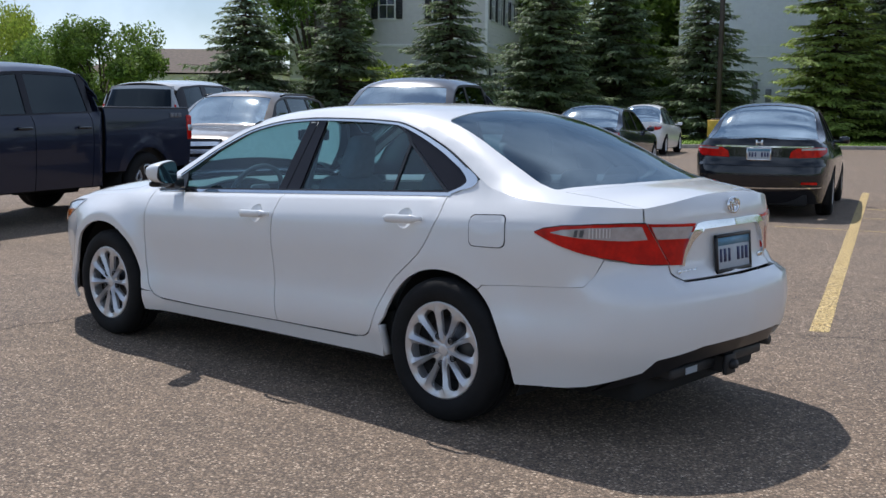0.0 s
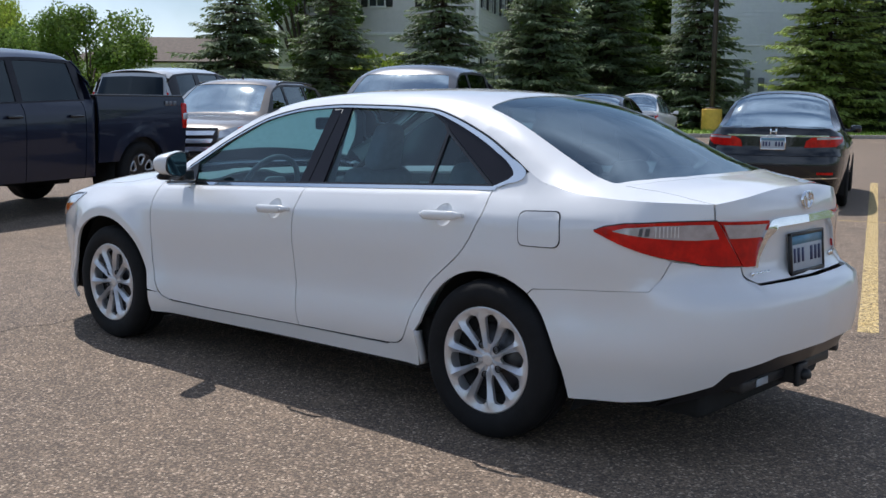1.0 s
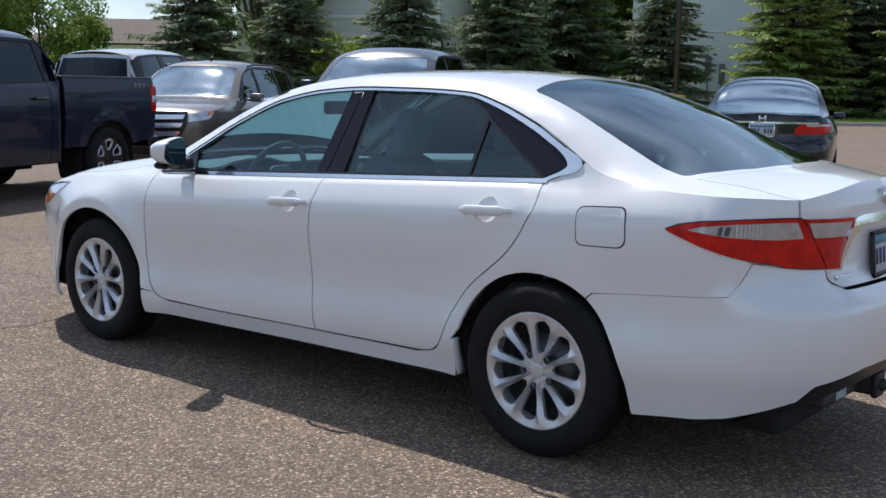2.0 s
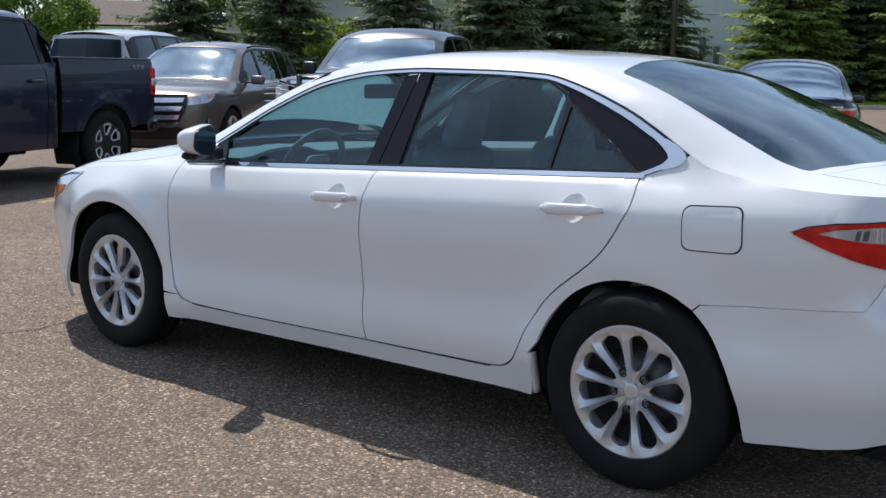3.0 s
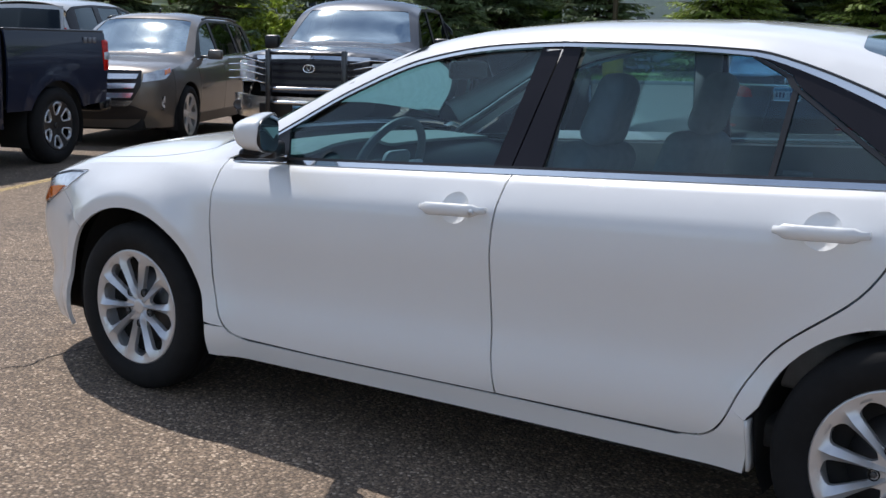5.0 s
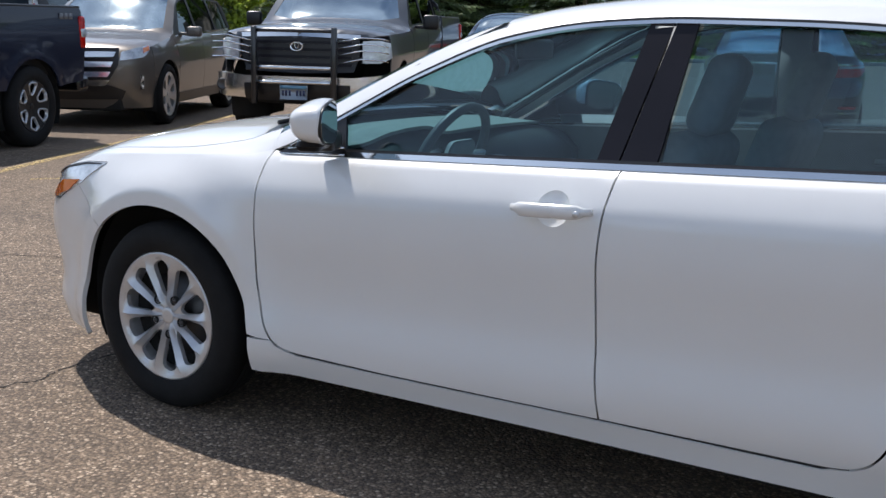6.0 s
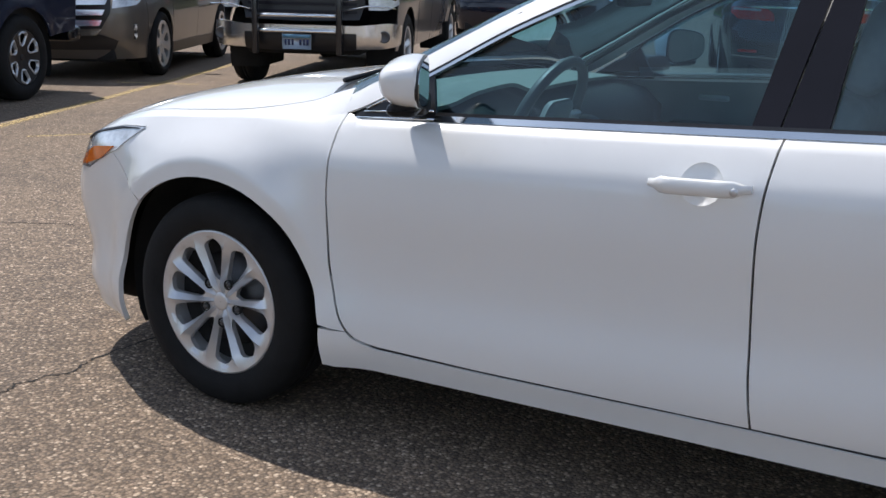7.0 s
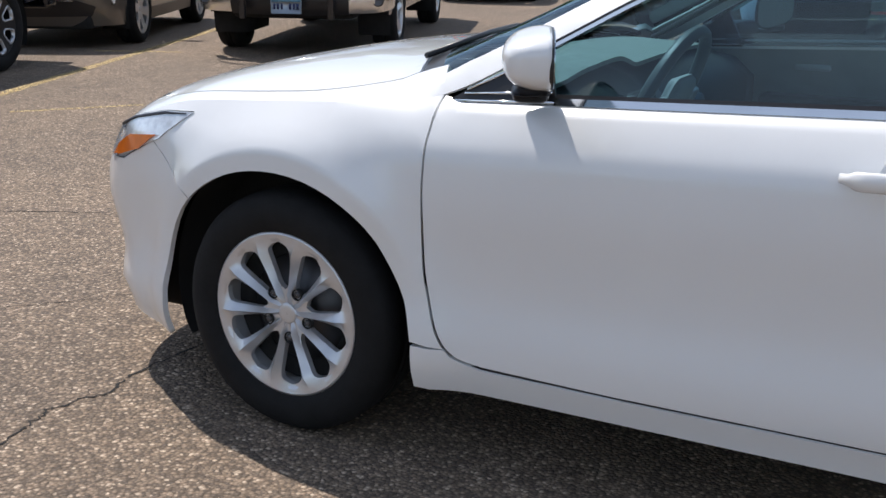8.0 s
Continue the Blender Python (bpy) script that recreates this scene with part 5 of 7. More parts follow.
# pickups
def pickup_shell(nose=-2.82):
    return Shell(
        plan=[(nose, 0), (nose + 0.02, 0.5), (nose + 0.07, 0.80), (nose + 0.22, 0.94), (nose + 0.55, 0.995), (-1.85, 1.005), (-0.6, 1.005), (0.5, 1.005), (0.88, 1.0), (0.98, 0.98), (1.005, 0.85), (1.01, 0)],
        flat=0.97, belt=[(-2.82, 1.22), (1.1, 1.33)],
        hip=[(-1.0, 0.07), (-0.8, 0.03), (-0.55, 0.01), (-0.3, 0), (-0.12, 0.012), (-0.04, 0.045), (0, 0.075), (0.3, 0.17), (0.7, 0.30)],
        edge=[(nose, 1.12), (nose + 0.2, 1.16), (-2.2, 1.18), (-1.5, 1.20), (-1.28, 1.22), (-1.18, 1.30), (-0.85, 1.60), (-0.65, 1.72), (-0.4, 1.79), (0.1, 1.81), (0.73, 1.80), (0.86, 1.74), (0.94, 1.55), (1.01, 1.32)],
        crown=[(nose, 1.17), (nose + 0.12, 1.23), (-2.3, 1.27), (-1.6, 1.30), (-1.38, 1.32), (-1.2, 1.42), (-0.75, 1.76), (-0.55, 1.86), (-0.3, 1.91), (0.2, 1.93), (0.68, 1.92), (0.84, 1.90), (0.94, 1.80), (1.01, 1.4)],
        front=[(0.1, 0.2), (0.4, 0.06), (0.55, 0), (0.72, 0), (0.80, 0.06), (1.1, 0.08), (1.2, 0.12)],
        rear=[(0.1, 0.02), (1.3, 0.0), (1.9, 0.1)],
        fronty=(nose + 0.4, nose + 0.05), reary=(0.90, 1.0), share=0.5, power=6)


def pickup(label, m, pnt, rims, spokes, spoke_w, trim, pair=0.0, spoke_mat=None, mirror_x=-0.88, face=None):
    sh = pickup_shell()
    car = Car("pickup_truck", label, "pickup truck", m, pnt, sh, (-1.85, 1.85), 0.405, 0.257, 0.42, (-1.14, 0.88), "parked cars", 1.17, 0.275, rims, spokes, spoke_w, track=0.85, pair=pair, spoke_mat=spoke_mat, face=face)
    u = sh.to_u
    g = 0.006
    car.panel("front_fender", u(-2.45) + g, u(-1.22) - g)
    car.panel("front_door", u(-1.22) + g, u(-0.18) - g)
    car.panel("rear_door", u(-0.18) + g, u(0.80) - g)
    car.panel("cab_corner", u(0.80) + g, sh.u1, hi=lambda x: 1.34 if x > 0.88 else float(np.interp(x, sh.bx, sh.bz)))
    car.windows([((-0.98, -0.72), (-0.23, -0.23)), ((-0.13, -0.13), (0.80, 0.74))], DARKGLASS)
    car.roof(-1.30, 1.01, (-1.40, -1.17, 0.80, -0.70, 0.66, -0.76), None, True)
    car.end("cab_back", [(0, 0.60), (0.93, 0.60), (0.93, 1.34), (0.80, 1.70), (0.7, 1.80), (0, 1.84)], pnt, sink=0.01)
    car.end("cab_window", [(0, 1.38), (0.62, 1.38), (0.60, 1.70), (0, 1.72)], DARKGLASS, "dark cab window", sink=-0.004)
    car.cabin(-1.0, 0.85, 0.75, 0.5, 1.22)
    car.mirrors(mirror_x, 1.15, 1.32, trim, (0.05, 0.10, 0.09))
    # bed
    for s in (-1, 1):
        ys = lambda z: s * (1.0 - np.interp(z, [0.5, 0.75, 1.0, 1.25, 1.40], [0.04, 0.012, 0.0, 0.012, 0.035]))
        flare = lambda x, z: 0.022 * max(0, 1 - abs(math.hypot(x - 1.85, z - 0.405) - 0.50) / 0.09)
        ring = [(1.035, 0.58), (1.035, 1.385), (2.74, 1.385), (2.775, 1.36), (2.785, 0.95), (2.77, 0.62), (2.50, 0.60)] + arc(1.85, 0.405, 0.49, 0.47, 22, 158, 20)
        bed = part("bed_side", sheet(ring, lambda x, z: Vector((x, ys(z) + s * flare(x, z), z)), 0.06, 0.02, (), (0, s, 0)), pnt, car.c)
        b = bmesh.new()
        y = sorted((s * 0.97, s * 0.86))
        box(b, 1.035, 2.77, y[0], y[1], 1.375, 1.405, 0.012)
        part("bed_rail", b, BLACK, bed, "black bed rail cap")
        b = bmesh.new()
        y = sorted((s * 0.90, s * 0.85))
        box(b, 1.035, 2.74, y[0], y[1], 0.7, 1.38, 0.01)
        part("bed_wall", b, LINER, bed)
        lamp = bmesh.new()
        y = sorted((s * 1.014, s * 0.84))
        box(lamp, 2.70, 2.805, y[0], y[1], 0.96, 1.30, 0.03, 3)
        tl = part("tail_lamp", lamp, RED, car.c, "red and clear tail lamp")
        lamp = bmesh.new()
        y = sorted((s * 1.017, s * 0.90))
        box(lamp, 2.712, 2.812, y[0], y[1], 1.08, 1.17, 0.01)
        part("clear_band", lamp, CLEARL, tl)
        wheel_well(car.c, 1.85, s * 0.95, s * 0.6, 0.405, 0.50)
    b = bmesh.new()
    box(b, 1.035, 2.75, -0.88, 0.88, 0.60, 0.72, 0.01)
    part("bed_floor", b, LINER, car.c)
    b = bmesh.new()
    box(b, 2.72, 2.78, -0.84, 0.84, 0.66, 1.40, 0.015)
    part("tailgate", b, pnt, car.c)
    b = bmesh.new()
    box(b, 2.72, 2.94, -0.95, 0.95, 0.50, 0.66, 0.04, 3)
    part("rear_bumper", b, trim, car.c)
    b = bmesh.new()
    box(b, -2.4, 2.75, -0.55, 0.55, 0.36, 0.56, 0.03)
    part("chassis", b, LINER, car.c)
    return car


SLATE = paint("slate_grey_paint", (0.012, 0.016, 0.034), 0.28, 0.0, 0.55)
DARKRIM = mat("machined_rim", (0.55, 0.56, 0.58), 0.3, 0.8, vary=0.1)
t1 = pickup("dark slate-grey four-door pickup truck with black trim and alloy wheels", place(-8.41, 1.66, 109.0), SLATE, BLACK, 12, (0.022, 0.034), JET, 6.5, DARKRIM, -1.05, dict(turn=30, spokes=6, nuts=0, wide=(0.10, 0.19), reach=(0.42, 0.97), bulge=0.003, frame_mat=DARKRIM))
for s in (-1, 1):
    for x in (-0.36, 0.62):
        b = bmesh.new()
        y = sorted((s * 1.0, s * 1.045))
        box(b, x - 0.11, x + 0.11, y[0], y[1], 1.13, 1.165, 0.014, 3)
        part("door_handle", b, JET, t1.c)
    b = bmesh.new()
    for i, w in enumerate((0.07, 0.07, 0.07)):
        y = sorted((s * 0.985, s * 0.9895))
        box(b, 2.35 + i * 0.085, 2.35 + i * 0.085 + w, y[0], y[1], 1.265, 1.325)
    part("decal", b, mat("decal_grey", (0.16, 0.17, 0.19), 0.5), t1.c, "grey lettering shape on the bed side")
t1.end("front_face", [(0, 0.55), (0.9, 0.56), (0.9, 1.10), (0, 1.12)], SLATE, "", False, 0.0)

# grey pickup with a tubular grille guard
GREY = paint("pewter_grey_paint", (0.075, 0.080, 0.092), 0.32, 0.3)
t2 = pickup("pewter-grey pickup truck with a black grille guard and chrome bumper", place(-7.79, 8.70, 113.5), GREY, ALLOY, 5, (0.05, 0.10), BLACK)
t2.end("grille_backing", [(0, 0.74), (0.62, 0.76), (0.68, 0.92), (0.68, 1.13), (0, 1.15)], BLACK, back=False, sink=-0.02)
t2.end("grille_surround", [(0, 1.14), (0.68, 1.12), (0.70, 1.165), (0, 1.19)], CHROME, "chrome grille top", False, -0.03, 0.03)
for z in (0.82, 0.90, 0.98, 1.06):
    t2.end("grille_bar", [(0, z), (0.60, z), (0.60, z + 0.03), (0, z + 0.03)], SATIN, "", False, -0.03, 0.02)
t2.end("bumper", [(0, 0.44), (0.85, 0.46), (1.12, 0.50), (1.14, 0.70), (0.9, 0.73), (0.62, 0.70), (0, 0.70)], SATINCHROME, "chrome front bumper", False, -0.07, 0.06)
t2.end("bumper_valance", [(0, 0.42), (0.6, 0.44), (0.6, 0.62), (0, 0.62)], BLACK, "", False, -0.075, 0.02)
for s in (-1, 1):
    f = lambda v, z: t2.sh.side(t2.sh.u0 + abs(v), z, s, -0.03)
    part("head_lamp", sheet([(0.72, 0.86), (0.72, 1.10), (0.95, 1.11), (1.12, 1.08), (1.14, 0.92), (0.95, 0.86)], f, 0.05, 0.03, (), (-1, 0, 0)), CLEARL, t2.c, "clear head lamp")
    q = t2.sh.side(t2.sh.u0 + 0.86, 0.59, s, -0.075)
    part("fog_lamp", turned(lathe([(0.001, -0.01), (0.045, -0.01), (0.06, -0.02), (0.065, 0.0)], 20, "x"), pose(q.x, q.y, q.z)), STEEL, t2.c, "round fog lamp")
t2.end("nose_band", [(0, 1.16), (0.8, 1.13), (0.8, 1.17), (0, 1.20)], GREY, "", False, 0.0)
GUARD = mat("guard_black", (0.015, 0.015, 0.017), 0.3, coat=0.5)
guard = []
for s in (-1, 1):
    guard.append(turned(box(bmesh.new(), -3.02, -2.94, s * 0.45 - 0.028, s * 0.45 + 0.028, 0.40, 1.24, 0.012), Matrix()))
part("guard_upright", guard[0], GUARD, t2.c)
part("guard_upright", guard[1], GUARD, t2.c)
for z in (1.20, 0.80, 0.64):
    part("guard_bar", tube([(-2.98, y, z) for y in np.linspace(-0.45, 0.45, 9)], 0.021, 10), GUARD if z == 1.20 else CHROME, t2.c)
for s in (-1, 1):
    for z in (1.13, 1.06, 0.99, 0.90):
        part("lamp_guard_bar", tube([(-2.98, s * 0.46, z - 0.05), (-2.97, s * 0.75, z + 0.01), (-2.88, s * 0.96, z), (-2.78, s * 1.01, z - 0.02)], 0.0075, 8), CHROME, t2.c)
part("badge", turned(lathe([(0.075, 0), (0.075, 0.012), (0.058, 0.012), (0.058, 0)], 28, "x"), pose(-2.885, 0, 1.03) @ Matrix.Diagonal((1, 1, 0.68, 1))), CHROME, t2.c, "oval chrome badge")
part("badge_bar", turned(lathe([(0.05, 0), (0.05, 0.012), (0.036, 0.012), (0.036, 0)], 24, "x"), pose(-2.887, 0, 1.04) @ Matrix.Diagonal((1, 0.5, 0.7, 1))), CHROME, t2.c)
number_plate(t2.c, pose(-3.0, 0, 0.535, 0, 0, 180))


# tail details of the white saloon
bar = both([(0, 0.917), (0.25, 0.914), (0.325, 0.868), (0.372, 0.80), (0.385, 0.762), (0.402, 0.762), (0.385, 0.83), (0.345, 0.905), (0.30, 0.940), (0.24, 0.947), (0, 0.947)])
part("boot_garnish", sheet(bar, lambda v, z: tail(v, z, -0.008 - 0.012 * min(1, max(0, (0.951 - z) / 0.046)) * (0.3 + 0.7 * min(1, max(0, (z - 0.80) / 0.1)))), 0.015, 0.03, (), (1, 0, 0)), CHROME, lid, "chrome bar above the plate")
p0 = tail(0.0001, 0.80)
number_plate(lid, pose(p0.x + 0.010, 0, 0.796, 0, -5, 0), BLACK)
ring = turned(lathe([(0.052, 0), (0.052, 0.010), (0.042, 0.010), (0.042, 0)], 28, "x"), pose(2.335, 0, 1.005) @ Matrix.Diagonal((1, 1, 0.72, 1)))
badge = part("badge", ring, CHROME, lid, "oval chrome badge")
part("badge_loop", turned(lathe([(0.042, 0), (0.042, 0.010), (0.033, 0.010), (0.033, 0)], 24, "x"), pose(2.336, 0, 1.005) @ Matrix.Diagonal((1, 0.42, 0.85, 1))), CHROME, badge)
part("badge_loop", turned(lathe([(0.034, 0), (0.034, 0.010), (0.026, 0.010), (0.026, 0)], 24, "x"), pose(2.336, 0, 1.022) @ Matrix.Diagonal((1, 1.0, 0.42, 1))), CHROME, badge)


def bars(name, y0, z0, widths, h, material, parent):
    """Raised letter shapes as plain bars on the boot's face."""
    y = y0
    for w in widths:
        a, b = tail(y - 1e-4, z0, -0.001), tail(y + w, z0, -0.001)
        bm = bmesh.new()
        box(bm, min(a.x, b.x) - 0.002, max(a.x, b.x) + 0.004, min(y, y + w), max(y, y + w), z0, z0 + h, 0.002, 1)
        part(name, bm, material, parent)
        y += w + 0.008
    return y


bars("model_badge_bar", -0.40, 0.728, (0.024, 0.016, 0.02, 0.016, 0.016), 0.018, CHROME, lid)
bars("trim_badge_bar", 0.30, 0.745, (0.022, 0.022), 0.022, CHROME, lid)
# tow hitch and exhaust
HITCH = mat("hitch_black", (0.02, 0.02, 0.021), 0.55, vary=0.3, bump=0.1)
b = bmesh.new()
box(b, 2.0, 2.30, -0.42, 0.42, 0.265, 0.315, 0.012)
box(b, 2.05, 2.36, -0.035, 0.035, 0.245, 0.325, 0.008)
hitch = part("tow_hitch", b, HITCH, saloon, "black tow hitch receiver")
b = bmesh.new()
box(b, 2.34, 2.365, -0.045, 0.045, 0.237, 0.333, 0.008)
part("hitch_collar", b, HITCH, hitch)
b = bmesh.new()
box(b, 2.30, 2.304, -0.30, -0.20, 0.275, 0.305, 0.001, 1)
part("hitch_label", b, PLATE, hitch, "white label")
part("ball_mount", tube([(2.30, 0, 0.285), (2.37, 0, 0.285), (2.39, 0, 0.29)], [0.025, 0.025, 0.02], 10), HITCH, hitch)
b = tube([(1.7, 0.45, 0.28), (2.2, 0.52, 0.305), (2.29, 0.52, 0.31)], 0.026, 16)
part("exhaust_pipe", b, HITCH, saloon, "dark sooty exhaust tip")
# high brake lamp behind the rear window
b = bmesh.new()
box(b, 1.70, 1.78, -0.09, 0.09, 1.075, 1.11, 0.012)
part("brake_lamp", b, mat("lamp_grey", (0.5, 0.5, 0.52), 0.4), saloon, "pale high brake lamp housing")

# ---- cabin of the white saloon ----
CLOTH = mat("grey_seat_cloth", (0.40, 0.40, 0.38), 0.9, vary=0.12, scale=30, bump=0.2, bscale=400)
TRIMG = mat("grey_cabin_plastic", (0.33, 0.34, 0.34), 0.6, vary=0.08, scale=12, bump=0.05, bscale=300)
DASH = mat("dash_plastic", (0.05, 0.053, 0.052), 0.55, vary=0.15, scale=10, bump=0.06, bscale=300)
CARPET = mat("cabin_carpet", (0.06, 0.06, 0.06), 0.95, vary=0.2, scale=60, bump=0.2, bscale=500)
LINING = mat("headlining", (0.42, 0.42, 0.40), 0.95, vary=0.06, scale=40)
b = bmesh.new()
box(b, -1.15, 1.75, -0.74, 0.74, 0.28, 0.36, 0.02)
part("cabin_floor", b, CARPET, saloon)
b = bmesh.new()
box(b, 1.42, 1.86, -0.66, 0.66, 0.93, 1.02, 0.03)
part("parcel_shelf", b, TRIMG, saloon)
lining = [(x, -body.edge(x)[0] + 0.07) for x in np.linspace(-0.24, 1.1, 20)] + [(x, body.edge(x)[0] - 0.07) for x in np.linspace(1.1, -0.24, 20)]
part("headlining", sheet(lining, lambda x, y: body.top(x, y, 0.035), 0.1, 0, (), (0, 0, -1)), LINING, saloon)


def cushion(x0, x1, y0, y1, z0, z1, m=None, r=0.05):
    return box(bmesh.new(), x0, x1, y0, y1, z0, z1, r, 4, m)


for y, sx in ((-0.37, 0.0), (0.37, 0.06)):
    seat = part("front_seat", cushion(-0.42 + sx, 0.12 + sx, y - 0.26, y + 0.26, 0.45, 0.62), CLOTH, saloon, "grey cloth front seat")
    lean = pose(0.10 + sx, y, 0.495, 0, 18, 0)
    back = cushion(-0.07, 0.07, -0.25, 0.25, 0.0, 0.58, None, 0.055)
    for v in back.verts:
        v.co.y *= 1 - 0.22 * max(0, v.co.z / 0.58) ** 2
    part("seat_back", turned(back, lean), CLOTH, seat)
    rest = cushion(-0.05, 0.05, -0.112, 0.112, 0.575, 0.81, None, 0.045)
    for v in rest.verts:
        v.co.y *= 1 - 0.36 * (v.co.z - 0.575) / 0.235
    part("head_rest", turned(rest, lean), CLOTH, seat)
    for d in (-0.06, 0.06):
        part("rest_post", turned(tube([(0, d, 0.55), (0, d, 0.66)], 0.007, 8), lean), CHROME, seat)
bench = part("rear_bench", cushion(0.78, 1.25, -0.64, 0.64, 0.42, 0.60), CLOTH, saloon, "grey cloth rear bench")
part("seat_back", turned(cushion(-0.07, 0.07, -0.64, 0.64, 0.0, 0.52, None, 0.055), pose(1.25, 0, 0.52, 0, 24, 0)), CLOTH, bench)
for y in (-0.38, 0.0, 0.38):
    part("head_rest", turned(cushion(-0.04, 0.04, -0.12, 0.12, 0.53, 0.66, None, 0.035), pose(1.25, y, 0.52, 0, 24, 0)), CLOTH, bench)
for s in (-1, 1):
    side_panel("door_lining", [(-0.95, 0.36), (0.86, 0.38), (0.97, 0.60), (1.15, 0.76), (1.28, 0.85), (1.30, beltz(1.3) - 0.01), (-0.93, beltz(-0.93) - 0.01)], TRIMG, s, step=0.1, rim=0, sink=0.075)
    for x0, x1 in ((-0.62, 0.05), (0.42, 0.98)):
        b = bmesh.new()
        y = sorted((s * 0.70, s * 0.80))
        box(b, x0, x1, y[0], y[1], 0.72, 0.78, 0.02)
        part("armrest", b, DASH, saloon)
        b = bmesh.new()
        y = sorted((s * 0.775, s * 0.79))
        box(b, x0 + 0.10, x0 + 0.22, y[0], y[1], 0.86, 0.885, 0.008)
        part("inner_handle", b, ALLOY, saloon)
    part("pillar_lining", ribbon([(0.225, s * 0.72, 0.92), (0.235, s * 0.655, 1.15), (0.255, s * 0.60, 1.34)], (1, 0, 0), 0.10, (0, 1, 0), 0.03), TRIMG, saloon)
    # dark dash plastic here puts the shade on this lining into its colour
    part("screen_pillar_lining", ribbon([(-1.0, s * 0.70, 0.94), (-0.6, s * 0.625, 1.17), (-0.28, s * 0.555, 1.325)], (0, 1, 0), 0.05, (0.5, 0, 1), 0.03), DASH, saloon)
dash = [(-1.10, 0.93), (-0.95, 0.955), (-0.85, 0.95), (-0.75, 0.92), (-0.68, 0.86), (-0.68, 0.72), (-0.74, 0.62), (-0.80, 0.40), (-1.12, 0.40)]
bm = bmesh.new()
rows = []
for y in np.linspace(-0.70, 0.70, 21):
    hood = 0.035 * math.exp(-((y + 0.37) / 0.17) ** 4)
    rows.append([bm.verts.new((x + (0.05 if -0.8 < x < -0.6 and z > 0.7 else 0) * (y / 0.7) ** 2, y, z - 0.02 * (y / 0.7) ** 2 + (hood if z > 0.85 and x > -0.9 else 0))) for x, z in dash])
for p, q in zip(rows, rows[1:]):
    for i in range(len(dash) - 1):
        bm.faces.new((p[i], p[i + 1], q[i + 1], q[i]))
bm.faces.new(rows[0])
bm.faces.new(rows[-1][::-1])
bmesh.ops.recalc_face_normals(bm, faces=bm.faces[:])
dash_ob = part("dashboard", bm, DASH, saloon, "grey dashboard")
sheet_pale = sheet([(-1.08, -0.66), (-0.80, -0.64), (-0.74, -0.45), (-0.74, -0.2), (-0.77, 0.3), (-0.79, 0.64), (-1.08, 0.66)], lambda x, y: Vector((x, y, 0.962 - 0.03 * (x + 0.9) - 0.02 * (y / 0.7) ** 2 + 0.035 * math.exp(-((y + 0.37) / 0.17) ** 4) * (x > -0.9))), 0.05, 0.012, (), (0, 0, 1))
part("dash_mat", sheet_pale, mat("pale_dash_mat", (0.30, 0.33, 0.30), 0.9, vary=0.1, scale=40, bump=0.2, bscale=300), dash_ob, "pale grey-green dash mat")
b = bmesh.new()
box(b, -0.74, -0.62, -0.14, 0.14, 0.62, 0.86, 0.03)
part("centre_stack", b, BLACK, dash_ob)
b = bmesh.new()
box(b, -0.55, 0.35, -0.11, 0.11, 0.36, 0.60, 0.04)
part("centre_console", b, DASH, saloon)
sw = pose(-0.585, -0.37, 0.90, 0, -66, 0)
wheel_rim = lathe([(0.185 + 0.015 * math.cos(a), 0.017 * math.sin(a)) for a in np.linspace(0, 2 * math.pi, 11)], 48, "z")
steer = part("steering_wheel", turned(wheel_rim, sw), mat("wheel_grey", (0.12, 0.125, 0.125), 0.45, bump=0.1, bscale=400), saloon, "grey steering wheel")
for a in (0, 90, 180):
    b = bmesh.new()
    box(b, 0.04, 0.18, -0.022, 0.022, -0.03, -0.008, 0.006)
    part("wheel_spoke", turned(b, sw @ pose(0, 0, 0, 0, 0, a + 90)), ALLOY, steer)
b = bmesh.new()
box(b, -0.075, 0.075, -0.07, 0.07, -0.045, 0.0, 0.025, 3)
part("wheel_boss", turned(b, sw), TRIMG, steer)
part("steering_column", tube([(-0.60, -0.37, 0.885), (-0.80, -0.37, 0.80)], 0.05, 12), BLACK, steer)
b = bmesh.new()
box(b, -0.50, -0.465, -0.12, 0.12, 1.215, 1.285, 0.015)
part("rear_view_mirror", b, BLACK, saloon)
# windscreen wiper
part("wiper", tube([(-1.17, -0.55, 0.985), (-1.19, -0.15, 1.015), (-1.20, 0.05, 1.02)], 0.008, 6), BLACK, saloon)


